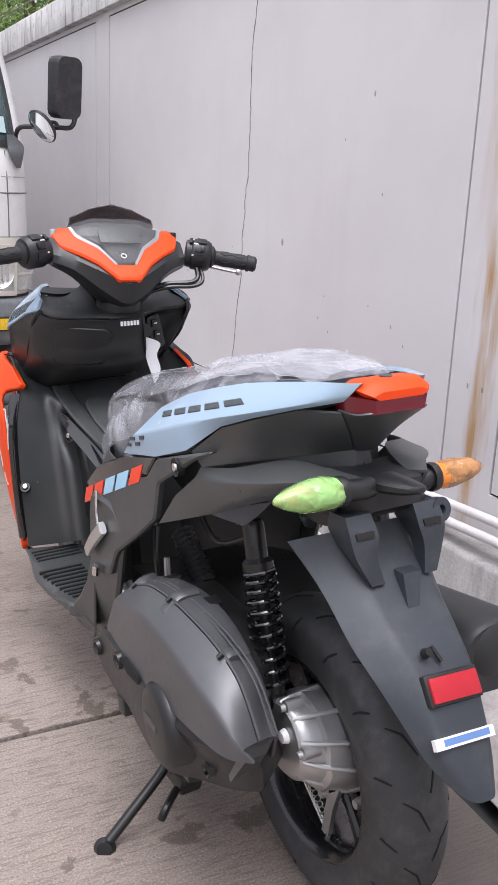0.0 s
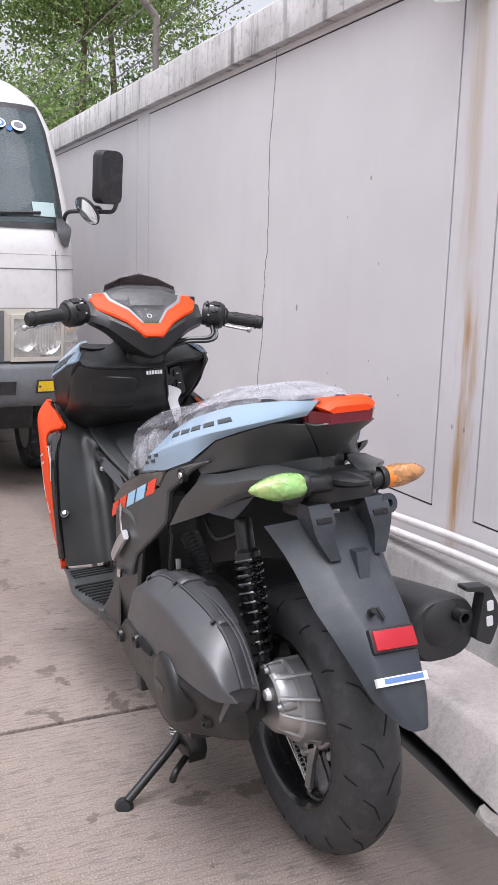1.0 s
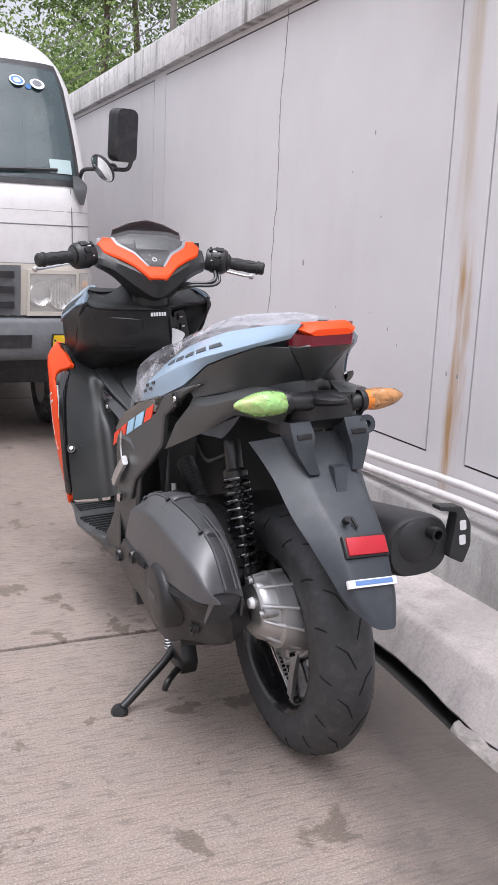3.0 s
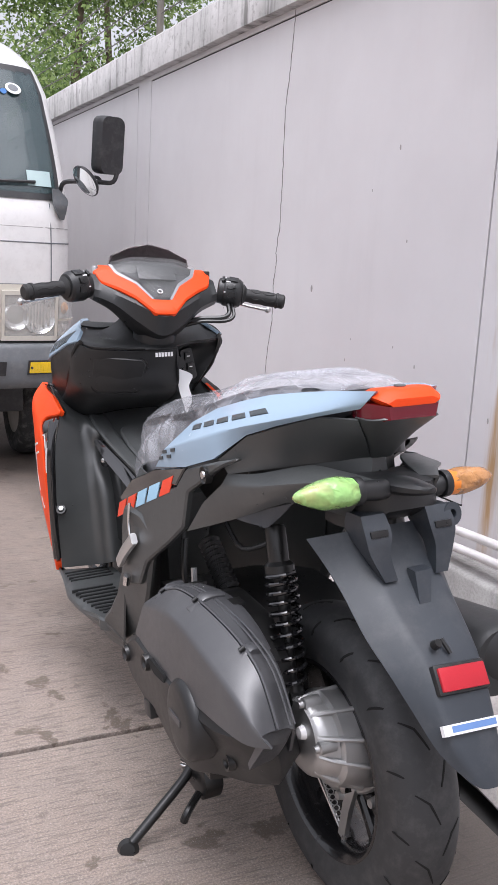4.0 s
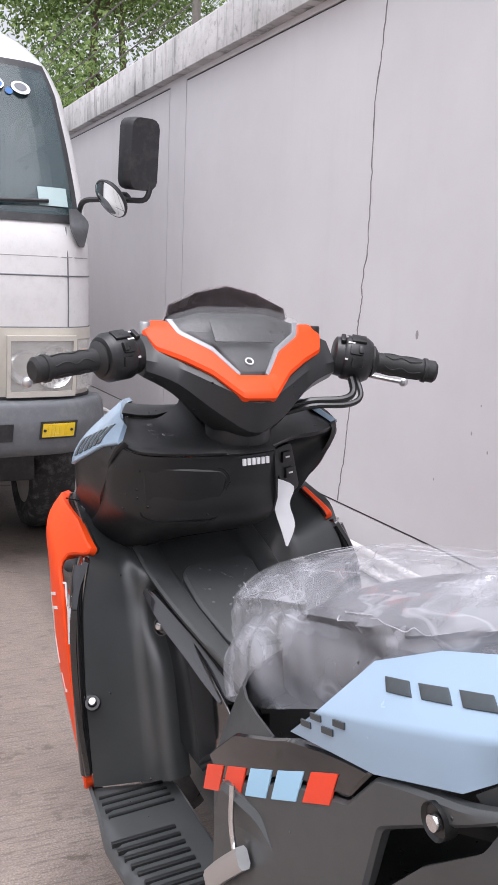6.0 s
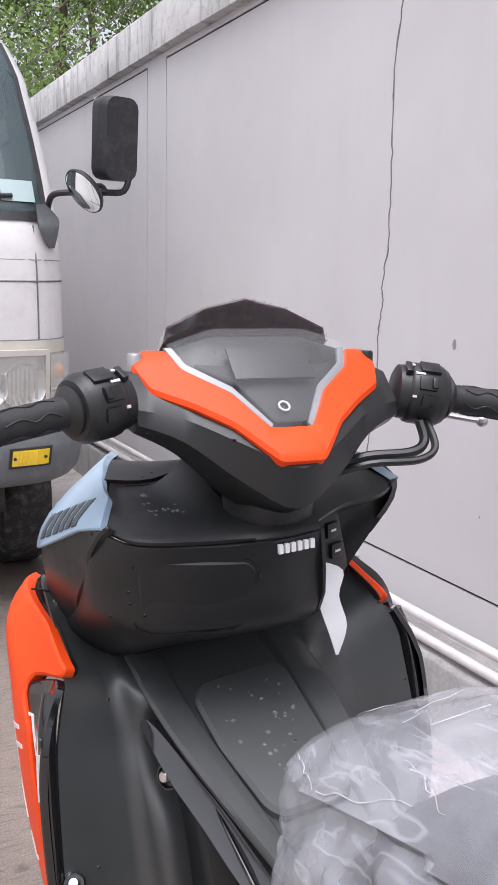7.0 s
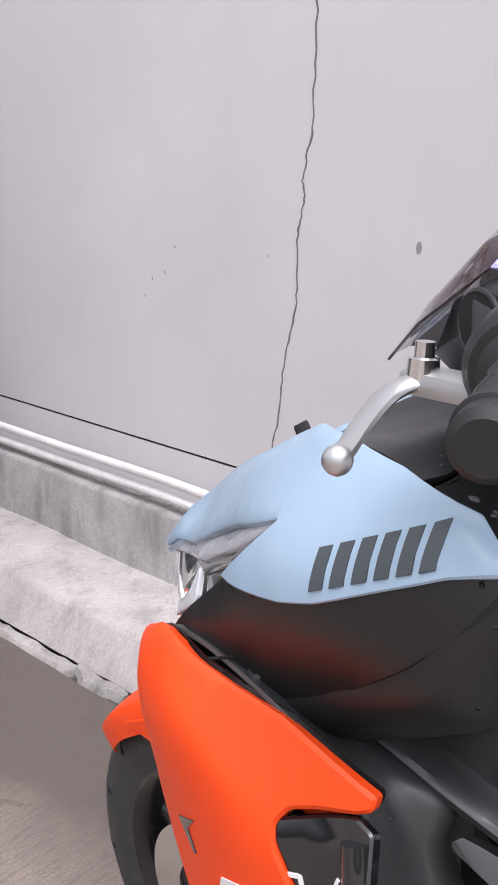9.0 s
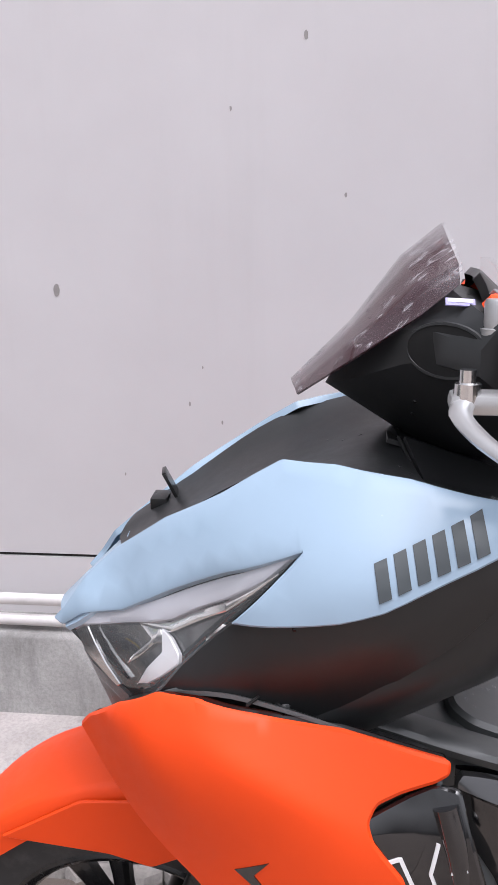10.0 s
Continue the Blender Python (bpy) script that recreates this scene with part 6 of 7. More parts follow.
for y, hw, dz in ((1.21, .128, 0), (1.165, .125, 0), (1.09, .124, 0), (1.01, .116, 0), (.91, .098, 0), (.834, .084, .002), (.74, .074, .012)):
    z, cx = zt(y) + .005 + dz, -.019
    half = [(.62, -.37), (.80, -.060), (.80, -.016), (.97, -.014), (1.0, -.004), (.965, .001), (.80, 0), (.665, -.001), (.63, -.004), (.605, -.010), (.57, -.011)]
    tun.append([(cx - hw * a, y, z + h) for a, h in half] + [(cx, y, z - .009)] + [(cx + hw * a, y, z + h) for a, h in half[::-1]])
tunnel = sp("tunnel_cover", loft(tun, 4), SATIN, scooter, "matt black centre tunnel", sharp=50)
lid_on = lambda x, y: Vector((x, y, zt(y) + .010 - .35 * (x + .018) ** 2))
sp("fuel_lid", sheet([(-.088, 1.066), (-.070, 1.087), (.040, 1.094), (.056, 1.080), (.046, .94), (.036, .885), (.022, .872), (-.062, .872), (-.076, .890), (-.089, .985)], lid_on, (0, 0, 1), .022, .012, .005, .012), SATIN, tunnel)
STRIP = paint("strip_grey", (.030, .030, .032), .10, .05, bump=0, coat=1)
for s in (-1, 1):
    cx = -.019
    up = [(.128, 1.082, .672), (.120, 1.055, .664), (.107, .991, .643), (.093, .923, .620), (.084, .861, .598), (.078, .81, .582)]
    lo = [(.130, 1.088, .660), (.128, 1.050, .640), (.122, 1.000, .618), (.112, .940, .597), (.105, .885, .578), (.098, .83, .562)]
    rows = []
    for (a, y, z), (b, yb, zb) in zip(up, lo):
        rows.append([(cx + s * (a - .014), y, z - .004), (cx + s * a, y, z), (cx + s * (a + .006), (y + yb) / 2 + .002, z * .75 + zb * .25), (cx + s * (b + .005), yb, zb * .8 + z * .2), (cx + s * b, yb, zb - .002), (cx + s * (b - .022), yb, zb - .004)])
    st = sp("tunnel_strip", loft(rows, 4), STRIP, tunnel, "glossy grey trim strip", sharp=50)
    sp("screw_cup", lathe([(0, -.002), (.012, -.002), (.014, .003), (.016, .003), (.016, -.006), (0, -.006)], pose(cx + s * .124, 1.024, .622, 30, 75 * s, 0), 18), GLOSS, st)
    sp("strip_screw", lathe([(0, .008), (.006, .007), (.009, .002), (.009, -.004), (0, -.004)], pose(cx + s * .127, 1.024, .624, 30, 75 * s, 0), 14), CHROME, st)
    sp("tunnel_recess", prism(rounded([(1.10, .665), (1.04, .66), (.80, .565), (.77, .53), (.80, .40), (1.02, .40), (1.09, .55)], .01), "x", cx + s * .095, cx + s * .099, .001), GLOSS, tunnel)

floor_line = [(-.266, 1.105), (-.287, .95), (-.282, .83), (-.262, .715), (-.235, .685), (-.19, .70), (-.12, .80), (-.115, 1.06)]
for s in (-1, 1):
    fl = sp("floor_board", sheet([(x * -s, y) for x, y in floor_line], lambda x, y: Vector((x, y, .304 + .09 * max(0, .80 - y) - .02 * max(0, abs(x) - .265) / .02)), (0, 0, 1), .030, .02, .006, .02), SATIN)
    for i in range(9):
        y = .75 + .022 * i
        sp("grip_rib", block(min(s * .165, s * (.245 + .004 * i)), max(s * .165, s * (.245 + .004 * i)), y - .004, y + .004, .300 + .09 * max(0, .80 - y), .3085 + .09 * max(0, .80 - y), .0015), BLACK, fl)
    for i in range(4):
        y = 1.00 + .02 * i
        sp("grip_rib", block(min(s * .14, s * .26), max(s * .14, s * .26), y - .003, y + .003, .300, .3075, .0015), BLACK, fl)
S_LOW = Spline2([(1.10, .30, -.268), (.95, .285, -.284), (.80, .29, -.278), (.70, .32, -.265), (.55, .42, -.262), (.55, .36, -.24), (.62, .26, -.215), (.75, .20, -.19), (.95, .20, -.19), (1.1, .24, -.20), (.85, .24, -.235)])
sp("lower_cowl", sheet([(1.11, .305), (.95, .282), (.82, .285), (.74, .300), (.67, .300), (.62, .262), (.66, .205), (.80, .185), (.98, .195), (1.12, .25)], side(S_LOW), (-1, 0, 0), .012, .02, .005, .012), SATIN, both=True)
for s in (-1, 1):
    fp = sp("foot_peg", loft([[p + Vector((s * a * .007, b * .010 * .7, b * .010)) for a, b in ((-1, -.6), (-.6, -1), (.6, -1), (1, -.6), (1, .6), (.6, 1), (-.6, 1), (-1, .6))] for p in (Vector((s * .262, .436, .604)), Vector((s * .270, .474, .566)), Vector((s * .272, .508, .530)))], 3), LEVER, scooter, "folded silver passenger foot peg")
    sp("peg_stem", tube([(s * .258, .470, .672), (s * .262, .466, .63), (s * .263, .455, .595)], .0035, 8, 3), CHROME, fp)
    sp("peg_bolt", lathe([(0, -.012), (.008, -.012), (.008, .012), (0, .012)], pose(s * .268, .475, .50, 20, 0, 0), 12), CHROME, fp)

S_BODY = Spline2([(.37, .60, -.240), (.43, .48, -.238), (.49, .37, -.228), (.60, .27, -.215), (.74, .25, -.232), (.85, .29, -.277), (.70, .33, -.264), (.56, .44, -.262), (.53, .58, -.260), (.45, .60, -.250)])
sp("lower_side_cover", sheet([(.36, .615), (.398, .563), (.431, .477), (.489, .368), (.58, .275), (.66, .232), (.76, .222), (.80, .284), (.72, .306), (.64, .365), (.575, .430), (.54, .50), (.53, .60), (.50, .66), (.42, .66)], side(S_BODY, -.001), (-1, 0, 0), .012, .02, .006, .014), SATIN, both=True)
# hose and leads under the seat
bel = [(0, -.002)]
for k in range(11):
    bel += [(.017, .011 * k), (.023, .011 * k + .005)]
bel += [(.017, .122), (0, .122)]
hose = sp("air_hose", lathe(bel, Matrix.Translation((-.145, .315, .62)) @ Vector((.02, -.75, -.55)).to_track_quat("Z", "Y").to_matrix().to_4x4(), 20), IRON)
for p, r in (([(-.16, .40, .60), (-.17, .385, .53), (-.165, .37, .46)], .006), ([(-.15, .43, .62), (-.165, .41, .55), (-.16, .40, .47)], .005), ([(-.165, .345, .555), (-.168, .335, .50)], .0065), ([(-.14, .24, .68), (-.15, .14, .66), (-.12, .06, .70)], .005)):
    sp("engine_lead", tube(p, r, 8, 4), CAST if r == .0065 else IRON)

# ---------------------------------------------------------------- leg shield
S_ORANGE = Spline2([(1.308, .815, -.240), (1.366, .79, -.226), (1.105, .752, -.250), (1.176, .729, -.272), (1.176, .691, -.285), (1.28, .676, -.274), (1.455, .715, -.155), (1.1, .33, -.276), (1.25, .5, -.275), (1.35, .62, -.236), (1.10, .55, -.285), (1.30, .765, -.268), (1.2, .752, -.272), (1.38, .745, -.236), (1.44, .68, -.170)])
orange_line = [(1.472, .706), (1.455, .730), (1.417, .765), (1.372, .794), (1.332, .802), (1.275, .796), (1.2, .783), (1.151, .769), (1.106, .756), (1.107, .745), (1.12, .740), (1.149, .734), (1.170, .727), (1.177, .715), (1.172, .700), (1.146, .665), (1.120, .56), (1.100, .45), (1.092, .32), (1.105, .30), (1.16, .36), (1.23, .47), (1.29, .575), (1.338, .615), (1.366, .631), (1.402, .653), (1.443, .682)]
CREASE = [(1.05, .690), (1.10, .692), (1.17, .702), (1.20, .716), (1.27, .752), (1.33, .778), (1.42, .752), (1.50, .70)]


def bevelled(y, z):
    """The shield's flat side, folded in along a crease below its upper edge."""
    for (ya, za), (yb, zb) in zip(CREASE, CREASE[1:]):
        if ya <= y <= yb:
            f = za + (zb - za) * (y - ya) / (yb - ya)
            k = .45 + .40 * max(0, min(1, (y - 1.12) / .18))
            return Vector((S_ORANGE(y, min(z, f)) + k * max(0, z - f), y, z))
    return Vector((S_ORANGE(y, z), y, z))


orange = sp("leg_shield", sheet(orange_line, bevelled, (-1, 0, 0), .016, .010, .003, .004), ORANGE, scooter, "matt orange leg shield panel", True)
sp("shield_back", sheet([(1.22 + (y - 1.22) * .97, .62 + (z - .62) * .955) for y, z in orange_line], lambda y, z: bevelled(y, z) + Vector((.0235, 0, 0)), (1, 0, 0), .003, .016, .001, .004), BLACK, orange)
sp("shield_back", flip_copy(sheet([(y - .0015, z) for y, z in orange_line], lambda y, z: bevelled(y, z) + Vector((.0175, 0, 0)), (1, 0, 0), .003, .016, .001, .004)), BLACK, orange)


def S_INS(y, z):
    """The insert runs nearly straight back from the orange panel."""
    return bevelled(max(y, 1.13), z).x - .2 * max(0, 1.13 - y)


ins = sp("shield_insert", sheet([(1.182, .715), (1.12, .738), (1.100, .736), (1.078, .66), (1.062, .50), (1.060, .40), (1.075, .345), (1.092, .33), (1.104, .45), (1.124, .56), (1.150, .665), (1.176, .700)], side(S_INS, -.006), (-1, 0, 0), .010, .016, .002, .004), GLOSS, scooter, "glossy black insert with white lines", True)


def line_decal(pts, w, mat, parent, off=.0012, base=S_ORANGE):
    """A thin flat stripe laid along the leg shield."""
    f = side(base, off)
    bm = bmesh.new()
    P = lin([(a, b, 0) for a, b in pts], 6)
    rows = []
    for i, p in enumerate(P):
        d = (P[min(i + 1, len(P) - 1)] - P[max(i - 1, 0)]).normalized()
        n = Vector((-d.y, d.x, 0)) * w
        rows.append([f(p.x + n.x, p.y + n.y), f(p.x - n.x, p.y - n.y)])
    grid_mesh(bm, rows)
    g = bmesh.ops.extrude_face_region(bm, geom=bm.faces[:])["geom"]
    for v in g:
        if isinstance(v, bmesh.types.BMVert):
            v.co.x += .002
    bmesh.ops.recalc_face_normals(bm, faces=bm.faces[:])
    sp("stripe", bm, mat, parent)


line_decal([(1.178, .655), (1.222, .640), (1.228, .600)], .0028, WHITE, orange)
line_decal([(1.168, .632), (1.205, .619), (1.214, .560), (1.190, .515)], .0028, WHITE, orange)
line_decal([(1.180, .500), (1.165, .470), (1.150, .478)], .0028, WHITE, orange)
sp("decal_wedge", sheet([(1.295, .652), (1.263, .671), (1.277, .652), (1.263, .635), (1.268, .632)], side(S_ORANGE, .001), (-1, 0, 0), .002, .01, .0002, 0), GLOSS, orange)
line_decal([(1.160, .680), (1.150, .682), (1.108, .585)], .0016, WHITE, ins, -.0045, S_INS)
line_decal([(1.118, .695), (1.124, .668), (1.100, .610)], .0016, WHITE, ins, -.0045, S_INS)
line_decal([(1.100, .690), (1.106, .672), (1.094, .678)], .0015, WHITE, ins, -.0045, S_INS)
line_decal([(1.105, .650), (1.088, .658), (1.086, .640), (1.102, .634)], .0015, WHITE, ins, -.0045, S_INS)
# inner shield: a soft ridge runs down it, from the screw to the floor
W_RIM = [(-.200, 1.372, .786), (-.216, 1.30, .797), (-.228, 1.19, .773), (-.235, 1.122, .746), (-.260, 1.092, .66), (-.269, 1.072, .55), (-.270, 1.066, .46), (-.262, 1.082, .315)]
W_RIDGE = [(-.196, 1.345, .792), (-.188, 1.262, .777), (-.178, 1.185, .732), (-.172, 1.142, .694), (-.169, 1.112, .632), (-.168, 1.092, .585), (-.166, 1.07, .49), (-.160, 1.05, .32)]
W_ROOT = [(-.170, 1.300, .770), (-.158, 1.225, .747), (-.146, 1.180, .722), (-.141, 1.099, .692), (-.146, 1.100, .640), (-.150, 1.075, .590), (-.148, 1.03, .52), (-.142, 1.0, .34)]
sp("insert_moulding", tube([(-.258, 1.112, .724), (-.270, 1.100, .68), (-.276, 1.087, .60), (-.279, 1.076, .50), (-.278, 1.076, .42), (-.272, 1.088, .345)], .0115, 14, 5), GLOSS, ins, "", True)
for s in (1, -1):
    root = [(x, y, z) if s > 0 else (x + .034, y, z) for x, y, z in W_ROOT]
    deep = [(x + .040, y + .012, z - (.012 if i < 4 else .004)) for i, (x, y, z) in enumerate(root)]
    rim = W_RIM if s > 0 else [(x - .018, y, z + .010) for x, y, z in W_RIM[:4]] + W_RIM[4:]
    lines = [[(s * x, y, z) for x, y, z in l] for l in (rim, W_RIDGE, root, deep)]
    w = sp("inner_shield", facets(lines, 5, .016, .004, (s * -.2, 1.6, .3)), SATIN, sharp=60)
    wg = w if s > 0 else wg
for y, z, x in ((1.255, .7815, -.203), (1.062, .49, -.262)):
    sp("shield_screw", lathe([(0, .006), (.006, .005), (.0085, .001), (.0085, -.004), (0, -.004)], pose(x, y - .003, z + .003, 50, 0, -30), 14), CHROME, wg)
    sp("screw_cup", lathe([(.0085, .002), (.013, .002), (.014, -.006), (.0085, -.006)], pose(x, y - .003, z + .001, 50, 0, -30), 18, True), BLACK, wg)
sp("seam", tube([(-.236, 1.284, .800), (-.210, 1.276, .793), (-.186, 1.272, .7835), (-.172, 1.262, .772)], .0016, 6, 4), GROOVE_SHADE, wg)

# ---------------------------------------------------------------- front fairing
S_FRONT = Spline2([(1.27, .985, -.105), (1.235, .934, -.20), (1.169, .909, -.241), (1.085, .944, -.222), (1.028, .949, -.211), (1.28, .878, -.213), (1.176, .898, -.243), (1.413, .749, -.150), (1.386, .781, -.195), (1.245, .750, -.205), (1.16, .80, -.207), (1.07, .885, -.216), (1.47, .80, -.104), (1.40, .88, -.095), (1.44, .84, -.080), (1.34, .86, -.168), (1.15, .985, -.165), (1.05, .985, -.165), (1.505, .755, -.088)], 6e-4)
blue_line = [(1.262, .987), (1.21, .992), (1.144, .988), (1.069, .976), (1.028, .951), (1.073, .939), (1.112, .921), (1.167, .896), (1.205, .883), (1.244, .874), (1.303, .860), (1.237, .932), (1.312, .896), (1.373, .860), (1.429, .823), (1.478, .806), (1.503, .786), (1.516, .788), (1.500, .806), (1.478, .838), (1.447, .866), (1.384, .914), (1.321, .951), (1.29, .971)]
bf = sp("front_fairing", sheet(blue_line, side(S_FRONT), (-1, 0, 0), .010, .016, .0016, .003), BLUE, scooter, "pale blue painted front fairing", True)
bars("decal_bar", side(S_FRONT, .0014), (0, 1), (1.172, .905), (1.076, .946), 6, .66, .030, -.005, GREY_DECAL, bf)
nose = [[(-.070, 1.425, .862), (0, 1.443, .862), (.070, 1.425, .862)], [(-.094, 1.462, .812), (0, 1.494, .812), (.094, 1.462, .812)], [(-.086, 1.496, .786), (0, 1.526, .780), (.086, 1.496, .786)]]
sp("nose_cap", patch(nose, 6, 6, .006), BLUE)
sp("lower_fairing", sheet([(1.02, .955), (1.073, .941), (1.112, .924), (1.205, .887), (1.301, .862), (1.352, .812), (1.40, .752), (1.43, .728), (1.43, .705), (1.40, .70), (1.30, .70), (1.24, .742), (1.162, .80), (1.10, .855), (1.066, .89), (1.032, .940)], side(S_FRONT, -.006), (-1, 0, 0), .012, .02, .003, .004), BLACK, both=True)
# headlight: dark bowl, bright reflector, light strip, clear lens
LENS_LINE = [(1.304, .859), (1.233, .937), (1.312, .896), (1.370, .862), (1.439, .826), (1.473, .812), (1.504, .787), (1.506, .772), (1.470, .758), (1.425, .735), (1.400, .748), (1.352, .809)]
hl = sp("headlight", sheet(LENS_LINE, side(S_FRONT, -.024), (-1, 0, 0), .008, .016, .002, .004), GLOSS, scooter, "headlight with light strip and bright reflector", True)
GUIDE = paint("light_guide", (0.36, 0.36, 0.39), 0.14, 0.12, 60, 0.0, coat=0.8)
for s in (0, 1):
    glass = [("light_strip", [(1.243, .926), (1.310, .890), (1.404, .834), (1.472, .804), (1.494, .790), (1.494, .786), (1.440, .805), (1.368, .837), (1.309, .873), (1.271, .901)], -.010, .006, GUIDE),
             ("strip_edge", [(1.258, .907), (1.275, .896), (1.309, .869), (1.368, .833), (1.404, .822), (1.404, .817), (1.366, .826), (1.309, .861)], -.016, .004, CHROME),
             ("reflector", [(1.377, .827), (1.366, .824), (1.355, .814), (1.355, .806), (1.388, .778), (1.405, .763), (1.390, .792), (1.374, .810)], -.013, .006, LAMP_WHITE),
             ("reflector", [(1.404, .817), (1.379, .827), (1.372, .816), (1.385, .811), (1.418, .776), (1.410, .790), (1.388, .813)], -.017, .004, CHROME),
             ("lamp_rim", [(1.492, .786), (1.470, .793), (1.459, .779), (1.445, .762), (1.428, .745), (1.434, .741), (1.472, .764)], -.013, .004, CHROME),
             ("headlight_lens", LENS_LINE, -.003, .002, CLEAR)]
    for nm, line, off, th, mt in glass:
        bm = sheet(line, side(S_FRONT, off), (-1, 0, 0), th, .014, .001, .002)
        sp(nm, flip_copy(bm) if s else bm, mt, hl)
chin = [[(-.13, 1.42, .735), (0, 1.505, .725), (.13, 1.42, .735)], [(-.15, 1.38, .62), (0, 1.44, .60), (.15, 1.38, .62)], [(-.16, 1.30, .46), (0, 1.28, .45), (.16, 1.30, .46)]]
sp("chin_cover", patch(chin, 5, 5, .004), BLACK)
# black deck with the hatch between the blue panels
deck = [[(-.168, 1.128, .977), (-.10, 1.135, .967), (0, 1.150, .982), (.10, 1.135, .967), (.168, 1.128, .977)],
        [(-.140, 1.19, .981), (-.07, 1.19, .974), (0, 1.19, .972), (.07, 1.19, .974), (.140, 1.19, .984)],
        [(-.104, 1.285, .962), (-.06, 1.285, .945), (0, 1.29, .936), (.06, 1.285, .945), (.104, 1.285, .962)],
        [(-.080, 1.375, .905), (-.045, 1.38, .895), (0, 1.385, .888), (.045, 1.38, .895), (.080, 1.375, .905)],
        [(-.040, 1.440, .856), (-.020, 1.445, .853), (0, 1.452, .851), (.025, 1.45, .857), (.050, 1.445, .860)]]
dk = sp("nose_hatch", patch(deck, 5, 4, .005), BLACK)
sp("hatch_clip", join(block(.030, .062, 1.405, 1.425, .876, .890, .002), moved(block(-.014, .014, -.002, .002, 0, .034, .001), pose(.046, 1.395, .888, -25, 0, 10))), IRON, dk)
sp("clip_cap", moved(block(-.012, .012, -.0024, .0024, .028, .036, .001), pose(.046, 1.395, .888, -25, 0, 10)), IRON, dk)

# ---------------------------------------------------------------- inner cover with the glove box
inner = [[(-.188, 1.325, 0.745), (-.205, 1.24, .745), (-.150, 1.178, .722), (-.06, 1.160, .732), (0, 1.155, .735), (.055, 1.160, .732)],
         [(-.188, 1.245, 0.790), (-.205, 1.16, .79), (-.158, 1.105, .765), (-.07, 1.075, .765), (0, 1.065, .765), (.057, 1.07, .765)],
         [(-.188, 1.180, 0.840), (-.212, 1.095, .84), (-.168, 1.040, .815), (-.08, 1.006, .81), (0, .988, .81), (.058, .992, .81)],
         [(-.188, 1.145, 0.900), (-.214, 1.060, .90), (-.170, 1.020, .88), (-.08, .988, .875), (0, .974, .875), (.057, .978, .875)],
         [(-.188, 1.129, 0.930), (-.205, 1.046, .930), (-.172, 1.006, .917), (-.08, .978, .912), (0, .965, .912), (.055, .970, .912)],
         [(-.188, 1.123, 0.942), (-.200, 1.040, .942), (-.171, 1.002, .930), (-.08, .974, .922), (-.002, .962, .921), (.052, .967, .922)]]
ic = sp("inner_cover", patch(inner, 5, 4, .005), BLACK, scooter, "matt black inner cover with glove box")
# shelf behind the lip, dished, with the ridge of the column beside it
shelf = [[(-.198, 1.038, .943), (-.171, 1.003, .932), (-.10, .981, .926), (-.040, .968, .924)],
         [(-.192, 1.050, .949), (-.168, 1.020, .939), (-.10, 1.002, .932), (-.042, .985, .933)],
         [(-.180, 1.085, .962), (-.160, 1.075, .951), (-.10, 1.072, .944), (-.046, 1.060, .958)],
         [(-.164, 1.125, .974), (-.150, 1.128, .966), (-.10, 1.130, .962), (-.048, 1.145, .988)]]
sp("shelf", patch(shelf, 5, 5, .005), BLACK, ic)
sp("column", patch([[(-.041, .967, .925), (0, .960, .926), (.050, .967, .924)], [(-.044, .990, .937), (0, .982, .940), (.050, .99, .936)], [(-.047, 1.06, .960), (0, 1.06, .962), (.050, 1.06, .96)], [(-.049, 1.16, .990), (0, 1.16, .985), (.050, 1.16, .98)]], 5, 5, .005), BLACK, ic)
sp("column_side", patch([[(.051, .966, .925), (.052, 1.06, .958), (.052, 1.16, .98)], [(.058, .990, .81), (.060, 1.06, .81), (.060, 1.16, .81)], [(.056, 1.15, .735), (.058, 1.16, .735), (.058, 1.17, .735)]], 4, 4, .004), BLACK, ic)
# far side: hollow with the ignition, closed by the wing
sp("far_shelf", patch([[(.052, .985, .925), (.11, 1.012, .931), (.165, 1.015, .934), (.213, 1.044, .942)], [(.052, 1.05, .955), (.11, 1.06, .950), (.165, 1.07, .955), (.205, 1.08, .962)], [(.052, 1.145, .985), (.11, 1.13, .964), (.150, 1.128, .968), (.178, 1.125, .976)]], 5, 5, .005), BLACK, ic)
sp("far_hollow", patch([[(.052, .988, .922), (.11, 1.014, .928), (.165, 1.017, .931), (.213, 1.044, .938)], [(.056, 1.03, .900), (.11, 1.070, .905), (.165, 1.075, .908), (.222, 1.062, .915)], [(.06, 1.06, .86), (.10, 1.095, .855), (.15, 1.105, .855), (.196, 1.082, .862)], [(.06, 1.08, .80), (.09, 1.11, .795), (.125, 1.12, .795), (.162, 1.098, .806)]], 5, 5, .005), BLACK, ic)
S_IN = Spline2([(-.17, .91, 1.012), (-.03, .905, .972), (-.17, .815, 1.040), (-.04, .81, .996), (-.10, .86, .998), (-.10, .91, .985)])
sp("glove_box_lid", sheet([(-.172, .905), (-.160, .911), (-.045, .899), (-.034, .885), (-.050, .815), (-.06, .806), (-.155, .812), (-.166, .82)], lambda x, z: Vector((x, S_IN(x, z) - .0035, z)), (0, -1, 0), .012, .010, .004, .012), BLACK, ic)
for i in range(6):
    sp("decal_bar", block(-.014 + .0085 * i, -.0085 + .0085 * i, .9585, .963, .905, .916, 0), WHITE, ic)
